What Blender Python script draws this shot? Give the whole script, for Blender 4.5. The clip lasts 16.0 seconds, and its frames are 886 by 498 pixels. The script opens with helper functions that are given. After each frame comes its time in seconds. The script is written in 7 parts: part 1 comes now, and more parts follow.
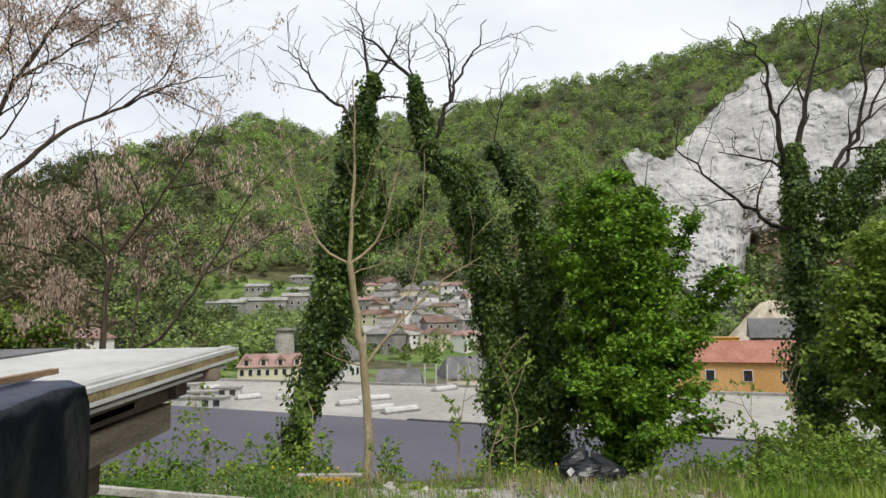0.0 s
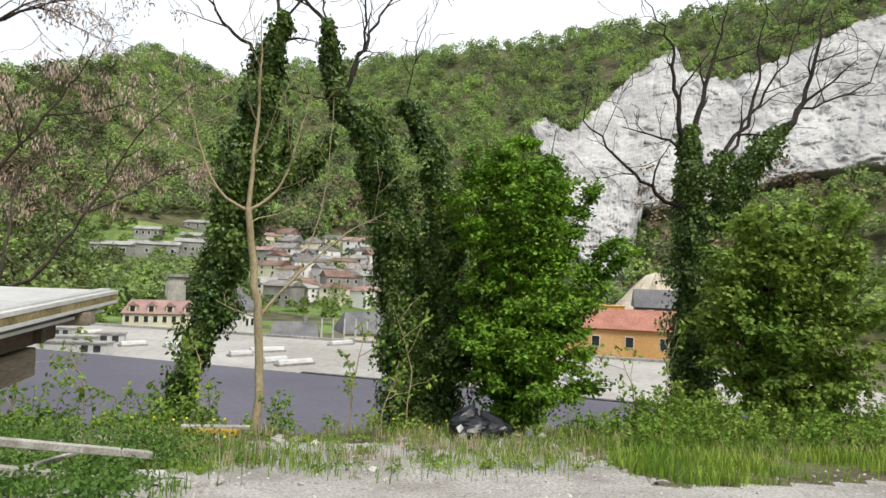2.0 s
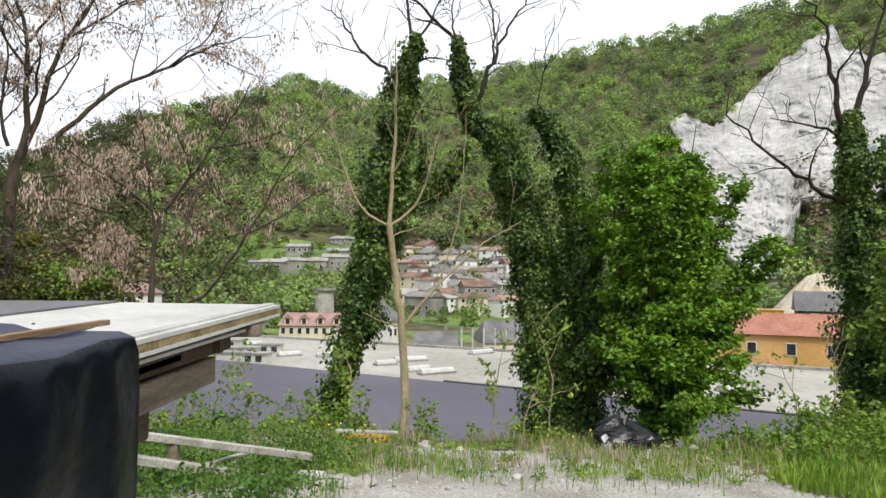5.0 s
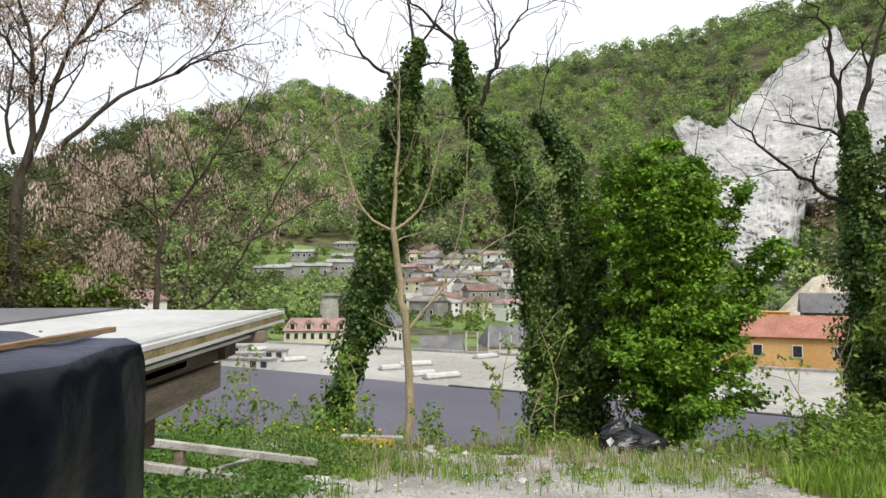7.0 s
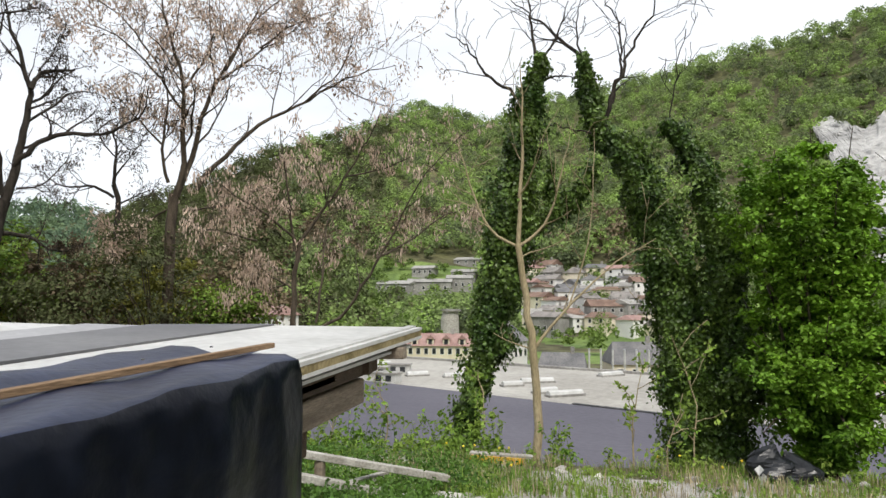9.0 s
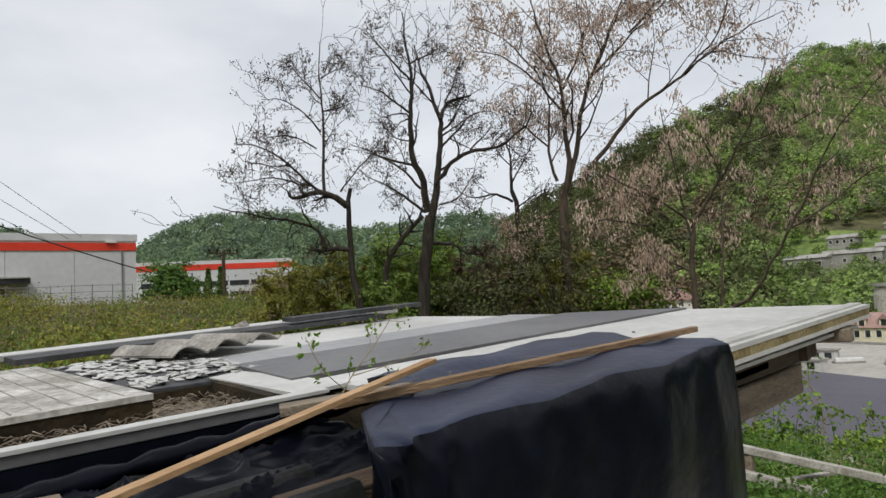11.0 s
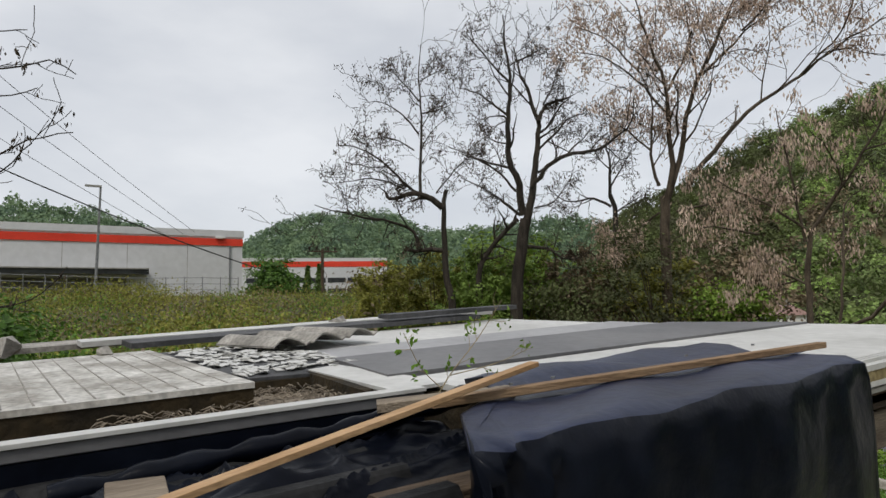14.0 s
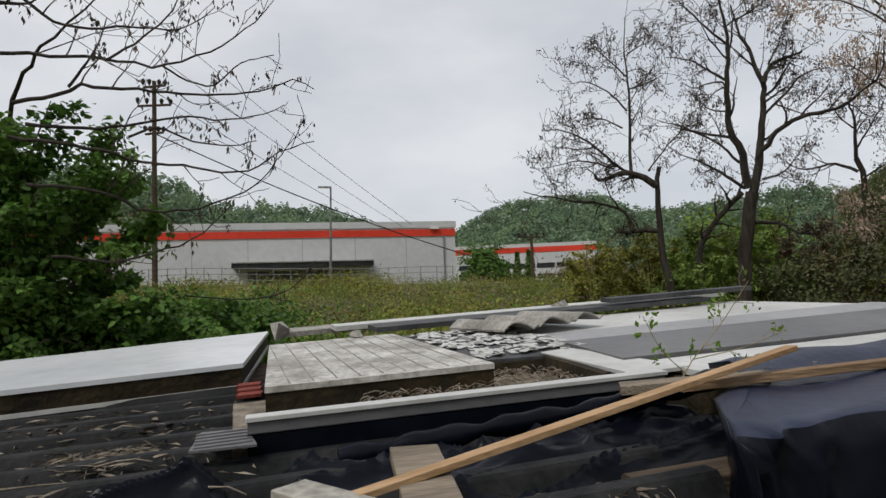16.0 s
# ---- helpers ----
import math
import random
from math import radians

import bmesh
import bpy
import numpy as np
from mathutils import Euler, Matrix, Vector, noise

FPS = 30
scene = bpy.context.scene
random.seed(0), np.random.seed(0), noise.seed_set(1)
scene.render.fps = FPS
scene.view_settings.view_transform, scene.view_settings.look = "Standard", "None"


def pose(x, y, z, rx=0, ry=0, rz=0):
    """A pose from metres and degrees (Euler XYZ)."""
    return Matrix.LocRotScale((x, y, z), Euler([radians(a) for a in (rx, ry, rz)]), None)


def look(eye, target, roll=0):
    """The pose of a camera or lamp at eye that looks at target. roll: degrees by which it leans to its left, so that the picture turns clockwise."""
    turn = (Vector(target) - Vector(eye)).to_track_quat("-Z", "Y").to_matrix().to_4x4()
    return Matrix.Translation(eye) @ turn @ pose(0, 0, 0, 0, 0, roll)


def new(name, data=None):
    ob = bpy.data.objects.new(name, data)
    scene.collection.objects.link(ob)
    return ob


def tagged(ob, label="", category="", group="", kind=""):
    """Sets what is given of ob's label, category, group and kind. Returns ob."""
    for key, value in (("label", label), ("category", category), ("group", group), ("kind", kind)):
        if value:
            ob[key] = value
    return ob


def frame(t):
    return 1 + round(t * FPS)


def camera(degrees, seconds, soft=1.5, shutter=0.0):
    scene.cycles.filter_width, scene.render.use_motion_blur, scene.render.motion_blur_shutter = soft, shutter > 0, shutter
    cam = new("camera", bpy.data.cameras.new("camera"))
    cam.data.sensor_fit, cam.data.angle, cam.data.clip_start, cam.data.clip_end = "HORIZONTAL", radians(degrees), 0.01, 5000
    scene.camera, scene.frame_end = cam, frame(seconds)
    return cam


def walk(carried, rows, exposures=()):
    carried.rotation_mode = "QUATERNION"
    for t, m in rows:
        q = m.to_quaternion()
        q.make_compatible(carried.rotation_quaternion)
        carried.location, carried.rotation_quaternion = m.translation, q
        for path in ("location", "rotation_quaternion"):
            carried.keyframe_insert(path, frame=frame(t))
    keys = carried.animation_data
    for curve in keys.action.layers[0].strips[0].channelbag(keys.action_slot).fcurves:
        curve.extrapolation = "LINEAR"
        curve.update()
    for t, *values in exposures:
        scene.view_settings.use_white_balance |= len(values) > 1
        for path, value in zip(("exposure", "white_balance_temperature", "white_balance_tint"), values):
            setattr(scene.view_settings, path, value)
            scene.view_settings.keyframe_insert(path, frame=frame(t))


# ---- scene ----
cam = camera(67.7, 16.0)
PATH = [
    (0, (-0.972, 0.745, 1.461), (-0.959, 2.734, 1.67), -0.9),
    (0.5, (-0.967, 0.823, 1.461), (-0.721, 2.798, 1.653), 0.8),
    (1, (-0.968, 0.757, 1.458), (-0.833, 2.746, 1.609), 0.6),
    (1.5, (-0.967, 0.767, 1.459), (-0.745, 2.75, 1.591), 1.9),
    (2, (-0.965, 0.85, 1.451), (-0.661, 2.825, 1.536), 2.2),
    (2.5, (-0.971, 0.803, 1.452), (-0.793, 2.793, 1.547), 2.2),
    (3, (-0.982, 0.757, 1.458), (-0.977, 2.752, 1.604), 1.9),
    (3.5, (-0.985, 0.748, 1.451), (-1.082, 2.743, 1.565), 2.1),
    (4, (-0.977, 0.748, 1.452), (-1.081, 2.743, 1.547), 1.0),
    (6.5, (-0.97, 0.738, 1.46), (-1.08, 2.731, 1.573), 0.4),
    (7, (-0.967, 0.731, 1.459), (-1.085, 2.724, 1.573), 0.2),
    (7.5, (-0.971, 0.736, 1.461), (-1.095, 2.728, 1.581), 0.1),
    (8, (-0.974, 0.74, 1.461), (-1.094, 2.733, 1.573), -0.4),
    (8.5, (-1.014, 0.763, 1.459), (-1.233, 2.748, 1.555), 0.4),
    (9, (-1.084, 0.75, 1.467), (-1.555, 2.687, 1.627), 0.1),
    (9.5, (-1.152, 0.647, 1.475), (-2.019, 2.442, 1.635), -2.0),
    (9.8, (-1.173, 0.733, 1.461), (-2.255, 2.413, 1.574), -3.0),
    (10, (-1.181, 0.781, 1.454), (-2.377, 2.381, 1.559), -3.3),
    (10.2, (-1.186, 0.782, 1.454), (-2.447, 2.334, 1.562), -3.4),
    (12.3, (-1.258, 0.785, 1.458), (-2.861, 1.968, 1.682), -2.1),
    (12.5, (-1.264, 0.785, 1.458), (-2.864, 1.964, 1.679), -1.9),
    (13, (-1.281, 0.798, 1.453), (-2.877, 1.982, 1.683), -1.3),
    (13.5, (-1.291, 0.807, 1.442), (-2.874, 2.018, 1.599), -0.8),
    (14, (-1.288, 0.808, 1.444), (-2.912, 1.963, 1.618), -1.0),
    (14.5, (-1.284, 0.807, 1.448), (-2.895, 1.983, 1.597), -1.4),
    (15, (-1.271, 0.791, 1.454), (-2.893, 1.95, 1.608), -2.2),
    (15.5, (-1.261, 0.751, 1.451), (-3.027, 1.678, 1.6), -2.3),
    (16, (-1.277, 0.716, 1.444), (-3.18, 1.314, 1.589), -2.0),
]
walk(cam, [(t, look(eye, target, roll)) for t, eye, target, roll in PATH], [(0, 0.14), (0.6, 0.15), (1.5, 0.36), (2.5, 0.45), (8.5, 0.4), (9.2, 0.3), (10, 0.05), (12.5, -0.24), (13.4, -0.3), (14, -0.22), (15, -0.27), (16, -0.33)])

# ---- sky and light ----
world = bpy.data.worlds.new("overcast_sky")
scene.world = world
world.use_nodes = True
wn, wl = world.node_tree.nodes, world.node_tree.links
wn.clear()
w_out = wn.new("ShaderNodeOutputWorld")
w_bg = wn.new("ShaderNodeBackground")
w_bg.inputs["Strength"].default_value = 1.17
w_sky = wn.new("ShaderNodeTexSky")
w_sky.sky_type, w_sky.sun_disc = "NISHITA", False
w_sky.sun_elevation, w_sky.sun_rotation = radians(48), radians(150)
w_dim = wn.new("ShaderNodeVectorMath")
w_dim.operation = "SCALE"
w_dim.inputs["Scale"].default_value = 0.1
w_tc = wn.new("ShaderNodeTexCoord")
w_map = wn.new("ShaderNodeMapping")
w_map.inputs["Scale"].default_value = (1.0, 1.0, 2.6)
w_noise = wn.new("ShaderNodeTexNoise")
w_noise.inputs["Scale"].default_value, w_noise.inputs["Detail"].default_value = 2.2, 6
w_ramp = wn.new("ShaderNodeValToRGB")
w_ramp.color_ramp.elements[0].position, w_ramp.color_ramp.elements[1].position = 0.38, 0.64
w_ramp.color_ramp.elements[0].color = (0.68, 0.705, 0.75, 1)
w_ramp.color_ramp.elements[1].color = (0.87, 0.885, 0.91, 1)
w_mix = wn.new("ShaderNodeMixRGB")
w_mix.inputs[0].default_value = 0.88
wl.new(w_tc.outputs["Generated"], w_map.inputs[0])
wl.new(w_map.outputs[0], w_noise.inputs["Vector"])
wl.new(w_noise.outputs["Fac"], w_ramp.inputs[0])
wl.new(w_sky.outputs[0], w_dim.inputs[0])
wl.new(w_dim.outputs[0], w_mix.inputs[1])
wl.new(w_ramp.outputs[0], w_mix.inputs[2])
wl.new(w_mix.outputs[0], w_bg.inputs["Color"])
wl.new(w_bg.outputs[0], w_out.inputs[0])
sun = new("sun", bpy.data.lights.new("sun", "SUN"))
sun.data.energy, sun.data.angle, sun.data.color = 2.2, radians(14), (1.0, 0.95, 0.87)
sun.matrix_basis = look((0, 0, 60), (-0.30 * 60 , 0.52 * 60, 60 - 0.8 * 60))

# ---- materials ----


def mat(name, c1, c2, scale=4.0, rough=0.8, metal=0.0, bump=0.15, fine=9.0, grain=0.35, leafy=0.0, island=0.0, spec=0.35, stretch=(1, 1, 1), dots=None):
    """Two colours by a broad noise, darkened by a fine one, with a fine relief. leafy: share of light let through."""
    m = bpy.data.materials.new(name)
    m.use_nodes = True
    n, l = m.node_tree.nodes, m.node_tree.links
    b, out = n["Principled BSDF"], n["Material Output"]
    tc, mp = n.new("ShaderNodeTexCoord"), n.new("ShaderNodeMapping")
    mp.inputs["Scale"].default_value = stretch
    l.new(tc.outputs["Object"], mp.inputs[0])
    a, f = n.new("ShaderNodeTexNoise"), n.new("ShaderNodeTexNoise")
    a.inputs["Scale"].default_value, a.inputs["Detail"].default_value = scale, 5
    f.inputs["Scale"].default_value, f.inputs["Detail"].default_value = scale * fine, 4
    l.new(mp.outputs[0], a.inputs["Vector"])
    l.new(mp.outputs[0], f.inputs["Vector"])
    ra = n.new("ShaderNodeValToRGB")
    ra.color_ramp.elements[0].position, ra.color_ramp.elements[1].position = 0.36, 0.64
    ra.color_ramp.elements[0].color, ra.color_ramp.elements[1].color = (*c1, 1), (*c2, 1)
    l.new(a.outputs["Fac"], ra.inputs[0])
    rf = n.new("ShaderNodeMapRange")
    rf.inputs["From Min"].default_value, rf.inputs["From Max"].default_value = 0.3, 0.7
    rf.inputs["To Min"].default_value, rf.inputs["To Max"].default_value = 1 - grain, 1 + 0.4 * grain
    l.new(f.outputs["Fac"], rf.inputs["Value"])
    mu = n.new("ShaderNodeVectorMath")
    mu.operation = "SCALE"
    l.new(ra.outputs[0], mu.inputs[0])
    l.new(rf.outputs[0], mu.inputs["Scale"])
    col = mu.outputs[0]
    if island:
        geo, ri, mi = n.new("ShaderNodeNewGeometry"), n.new("ShaderNodeMapRange"), n.new("ShaderNodeVectorMath")
        ri.inputs["To Min"].default_value, ri.inputs["To Max"].default_value = 1 - island, 1 + island
        mi.operation = "SCALE"
        l.new(geo.outputs["Random Per Island"], ri.inputs["Value"])
        l.new(col, mi.inputs[0])
        l.new(ri.outputs[0], mi.inputs["Scale"])
        col = mi.outputs[0]
    l.new(col, b.inputs["Base Color"])
    b.inputs["Roughness"].default_value, b.inputs["Metallic"].default_value = rough, metal
    b.inputs["Specular IOR Level"].default_value = spec
    if bump:
        bp = n.new("ShaderNodeBump")
        bp.inputs["Strength"].default_value, bp.inputs["Distance"].default_value = bump, 0.3 / (scale * fine) * 2
        l.new(f.outputs["Fac"], bp.inputs["Height"])
        l.new(bp.outputs[0], b.inputs["Normal"])
    if leafy:
        tr, mx = n.new("ShaderNodeBsdfTranslucent"), n.new("ShaderNodeMixShader")
        mx.inputs[0].default_value = leafy
        l.new(col, tr.inputs["Color"])
        l.new(b.outputs[0], mx.inputs[1])
        l.new(tr.outputs[0], mx.inputs[2])
        l.new(mx.outputs[0], out.inputs["Surface"])
    return m


M = dict(
    gravel=mat("gravel", (0.30, 0.28, 0.25), (0.46, 0.44, 0.41), 1.2, 0.95, bump=0.6, fine=30, grain=0.5),
    crushed_stone=mat("crushed_stone", (0.46, 0.40, 0.30), (0.60, 0.54, 0.43), 0.25, 0.95, bump=0.5, fine=10, grain=0.3),
    soil=mat("soil", (0.10, 0.085, 0.05), (0.16, 0.17, 0.07), 0.9, 0.95, bump=0.5, fine=14, grain=0.5),
    field=mat("field", (0.075, 0.075, 0.03), (0.13, 0.12, 0.05), 0.15, 0.95, bump=0.5, fine=20, grain=0.5),
    meadow=mat("meadow", (0.11, 0.17, 0.045), (0.20, 0.28, 0.075), 0.06, 0.95, bump=0.3, fine=12, grain=0.35),
    hill=mat("hill", (0.09, 0.085, 0.045), (0.14, 0.14, 0.06), 0.03, 0.95, bump=0.4, fine=8, grain=0.5),
    quarry=mat("quarry", (0.35, 0.345, 0.335), (0.52, 0.512, 0.495), 0.05, 0.95, bump=0.5, fine=7, grain=0.26),
    bark=mat("bark", (0.055, 0.042, 0.03), (0.12, 0.095, 0.07), 3, 0.95, bump=0.7, fine=8, stretch=(3, 3, 0.7)),
    bark_dark=mat("bark_dark", (0.025, 0.02, 0.016), (0.06, 0.05, 0.04), 3, 0.95, bump=0.7, fine=8, stretch=(3, 3, 0.7)),
    bark_tan=mat("bark_tan", (0.32, 0.26, 0.15), (0.46, 0.38, 0.24), 2, 0.85, bump=0.4, fine=10, grain=0.3, stretch=(2, 2, 0.6)),
    ivy=mat("ivy", (0.05, 0.105, 0.016), (0.135, 0.215, 0.04), 1.6, 0.42, bump=0, grain=0.3, leafy=0.2, island=0.6, spec=0.45),
    hazel=mat("hazel", (0.06, 0.14, 0.02), (0.13, 0.24, 0.04), 1.1, 0.6, bump=0, grain=0.25, leafy=0.3, island=0.4),
    maple=mat("maple", (0.085, 0.19, 0.013), (0.23, 0.415, 0.036), 1.1, 0.6, bump=0, grain=0.25, leafy=0.3, island=0.4),
    bush=mat("bush", (0.15, 0.26, 0.035), (0.29, 0.40, 0.07), 0.9, 0.6, bump=0, grain=0.25, leafy=0.35, island=0.35),
    weed=mat("weed", (0.13, 0.25, 0.028), (0.28, 0.39, 0.07), 1.3, 0.7, bump=0, grain=0.25, leafy=0.35, island=0.35),
    lush=mat("lush", (0.17, 0.30, 0.03), (0.36, 0.47, 0.08), 1.3, 0.7, bump=0, grain=0.25, leafy=0.35, island=0.35),
    straw=mat("straw", (0.30, 0.25, 0.14), (0.44, 0.37, 0.23), 2, 0.9, bump=0, island=0.3),
    pods=mat("pods", (0.46, 0.34, 0.265), (0.67, 0.54, 0.445), 0.8, 0.85, bump=0, grain=0.2, leafy=0.3, island=0.35),
    forest=mat("forest", (0.165, 0.20, 0.11), (0.37, 0.52, 0.145), 0.075, 0.9, bump=0, fine=4, grain=0.3, leafy=0.35, island=0.14),
    forest_brown=mat("forest_brown", (0.075, 0.078, 0.042), (0.145, 0.185, 0.06), 0.085, 0.9, bump=0, fine=3, grain=0.2, leafy=0.25, island=0.12),
    # distance haze is mixed into this leaf colour
    forest_haze=mat("forest_haze", (0.125, 0.19, 0.13), (0.22, 0.31, 0.165), 0.05, 0.9, bump=0, fine=3, grain=0.1, leafy=0.3, island=0.06),
    copse=mat("copse", (0.10, 0.155, 0.04), (0.22, 0.32, 0.07), 0.1, 0.8, bump=0, fine=6, grain=0.25, leafy=0.3, island=0.25),
    olive=mat("olive", (0.18, 0.185, 0.04), (0.35, 0.345, 0.075), 0.35, 0.8, bump=0, fine=5, grain=0.3, leafy=0.3, island=0.35),
    brush=mat("brush", (0.17, 0.13, 0.085), (0.27, 0.21, 0.13), 0.3, 0.9, bump=0, fine=3, leafy=0.2, island=0.4),
    white_panel=mat("white_panel", (0.47, 0.47, 0.455), (0.60, 0.60, 0.585), 1.5, 0.45, bump=0.05, fine=12, grain=0.14),
    stained_panel=mat("stained_panel", (0.30, 0.285, 0.255), (0.60, 0.59, 0.56), 5.5, 0.7, bump=0.2, fine=7, grain=0.4),
    glossy_panel=mat("glossy_panel", (0.68, 0.71, 0.74), (0.80, 0.82, 0.84), 1.0, 0.22, bump=0.02, fine=10, grain=0.08, spec=0.6),
    foam=mat("foam", (0.19, 0.15, 0.065), (0.33, 0.27, 0.14), 7, 0.95, bump=0.6, fine=6),
    # mossy brown, darkened further to carry the shade under the glossy panel
    moss_shade=mat("moss_shade", (0.012, 0.009, 0.004), (0.042, 0.029, 0.012), 6, 0.95, bump=0.7, fine=6),
    grey_sheet=mat("grey_sheet", (0.12, 0.12, 0.127), (0.165, 0.165, 0.17), 1.5, 0.55, bump=0.06, fine=14, grain=0.15),
    black_felt=mat("black_felt", (0.045, 0.047, 0.05), (0.09, 0.09, 0.095), 4, 0.7, bump=0.3, fine=10),
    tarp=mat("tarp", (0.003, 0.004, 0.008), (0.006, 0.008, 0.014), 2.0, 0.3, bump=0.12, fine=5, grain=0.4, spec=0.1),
    # the tarpaulin's plastic with sky light on its top put into the colour
    tarp_lit=mat("tarp_lit", (0.012, 0.017, 0.040), (0.026, 0.034, 0.070), 2.0, 0.4, bump=0.12, fine=9, grain=0.3, spec=0.3),
    corrugated=mat("corrugated", (0.010, 0.011, 0.012), (0.030, 0.030, 0.031), 5, 0.6, bump=0.3, fine=9, spec=0.1),
    asbestos=mat("asbestos", (0.22, 0.21, 0.19), (0.40, 0.38, 0.35), 5, 0.9, bump=0.4, fine=9),
    wood_new=mat("wood_new", (0.35, 0.21, 0.10), (0.52, 0.34, 0.19), 3, 0.65, bump=0.15, fine=10, grain=0.25, stretch=(6, 0.6, 6)),
    wood_brown=mat("wood_brown", (0.20, 0.125, 0.07), (0.33, 0.22, 0.13), 3, 0.8, bump=0.3, fine=10, stretch=(6, 0.6, 6)),
    wood_grey=mat("wood_grey", (0.17, 0.135, 0.10), (0.30, 0.25, 0.19), 3, 0.85, bump=0.4, fine=10, stretch=(6, 0.6, 6)),
    wood_dark=mat("wood_dark", (0.05, 0.035, 0.024), (0.11, 0.08, 0.055), 3, 0.9, bump=0.4, fine=10, stretch=(6, 0.6, 6)),
    rail=mat("rail", (0.33, 0.31, 0.27), (0.50, 0.48, 0.44), 5, 0.85, bump=0.3, fine=8),
    metal=mat("metal", (0.25, 0.26, 0.28), (0.36, 0.37, 0.39), 5, 0.4, 0.6, bump=0.1),
    rust=mat("rust", (0.16, 0.06, 0.02), (0.28, 0.12, 0.04), 8, 0.9, bump=0.3),
    tile_red=mat("tile_red", (0.13, 0.022, 0.015), (0.24, 0.05, 0.035), 8, 0.85, bump=0.3),
    pale_sheet=mat("pale_sheet", (0.29, 0.29, 0.30), (0.36, 0.36, 0.37), 1.5, 0.5, bump=0.05, fine=14, grain=0.14),
    purple_roof=mat("purple_roof", (0.098, 0.094, 0.118), (0.118, 0.113, 0.138), 0.12, 0.85, bump=0.1, fine=25, grain=0.12),
    beige_roof=mat("beige_roof", (0.33, 0.315, 0.285), (0.43, 0.415, 0.38), 0.10, 0.9, bump=0.2, fine=20, grain=0.2),
    white_wall=mat("white_wall", (0.70, 0.69, 0.67), (0.82, 0.81, 0.78), 0.2, 0.8, bump=0.1, fine=20, grain=0.12),
    cream=mat("cream", (0.68, 0.61, 0.47), (0.78, 0.71, 0.57), 0.2, 0.85, bump=0.1, fine=20, grain=0.12),
    orange=mat("orange", (0.66, 0.37, 0.14), (0.76, 0.46, 0.20), 0.2, 0.85, bump=0.1, fine=20, grain=0.12),
    red_roof=mat("red_roof", (0.34, 0.14, 0.10), (0.45, 0.21, 0.15), 0.4, 0.85, bump=0.3, fine=12),
    pink_roof=mat("pink_roof", (0.32, 0.20, 0.18), (0.42, 0.28, 0.25), 0.4, 0.85, bump=0.3, fine=12),
    brown_roof=mat("brown_roof", (0.17, 0.11, 0.085), (0.27, 0.18, 0.14), 0.4, 0.85, bump=0.3, fine=12),
    slate_roof=mat("slate_roof", (0.20, 0.185, 0.175), (0.31, 0.285, 0.265), 0.4, 0.8, bump=0.3, fine=12),
    grey_roof=mat("grey_roof", (0.13, 0.13, 0.135), (0.21, 0.205, 0.205), 0.4, 0.8, bump=0.3, fine=12),
    concrete=mat("concrete", (0.26, 0.25, 0.235), (0.40, 0.39, 0.365), 0.3, 0.9, bump=0.3, fine=12),
    glass_dark=mat("glass_dark", (0.025, 0.028, 0.033), (0.05, 0.055, 0.06), 1, 0.2, bump=0, spec=0.6),
    hall_wall=mat("hall_wall", (0.56, 0.57, 0.59), (0.63, 0.64, 0.66), 0.05, 0.6, bump=0.03, fine=30, grain=0.08),
    hall_red=mat("hall_red", (0.66, 0.045, 0.02), (0.76, 0.06, 0.03), 0.2, 0.6, bump=0.03, grain=0.1),
    stone=mat("stone", (0.32, 0.30, 0.27), (0.52, 0.50, 0.46), 4, 0.9, bump=0.5, fine=8, island=0.25),
    bag=mat("bag", (0.006, 0.007, 0.009), (0.016, 0.018, 0.022), 4, 0.3, bump=0.2, fine=6, spec=0.35),
    yellow=mat("yellow", (0.60, 0.33, 0.03), (0.72, 0.42, 0.05), 2, 0.6, bump=0.1),
    flower=mat("flower", (0.75, 0.55, 0.02), (0.85, 0.66, 0.05), 2, 0.7, bump=0),
    litter=mat("litter", (0.13, 0.105, 0.08), (0.29, 0.25, 0.195), 14, 0.9, bump=0, island=0.4),
    cable=mat("cable", (0.02, 0.02, 0.02), (0.035, 0.035, 0.035), 5, 0.6, bump=0),
)

# ---- mesh tools ----


class Geo:
    """Collects vertices and faces of one mesh."""

    def __init__(self):
        self.v, self.f, self.n = [], [], 0

    def add(self, v, f):
        v = np.asarray(v, float).reshape(-1, 3)
        self.v.append(v)
        self.f.append(np.asarray(f, int) + self.n)
        self.n += len(v)
        return self

    def data(self, name, material, smooth=False):
        me = bpy.data.meshes.new(name)
        verts = np.concatenate(self.v)
        sizes = np.concatenate([np.full(len(f), f.shape[1]) for f in self.f])
        loops = np.concatenate([f.ravel() for f in self.f])
        me.vertices.add(len(verts))
        me.vertices.foreach_set("co", verts.ravel())
        me.loops.add(len(loops))
        me.loops.foreach_set("vertex_index", loops)
        me.polygons.add(len(sizes))
        me.polygons.foreach_set("loop_start", np.r_[0, np.cumsum(sizes)[:-1]])
        me.polygons.foreach_set("loop_total", sizes)
        me.polygons.foreach_set("use_smooth", np.full(len(sizes), smooth))
        me.update(calc_edges=True)
        me.materials.append(material)
        return me


def thing(name, at, label, category, group="", kind=""):
    ob = new(name)
    ob.location = at
    ob.empty_display_size = 0.2
    return tagged(ob, label, category, group, kind)


def under(ob, parent):
    """Hangs ob, whose coordinates are the world's, under a thing or a part."""
    top = parent
    while top.parent:
        top = top.parent
    ob.parent = parent
    ob.matrix_parent_inverse = Matrix.Translation(top.location).inverted() if parent.type == "EMPTY" else Matrix.Identity(4)
    return ob


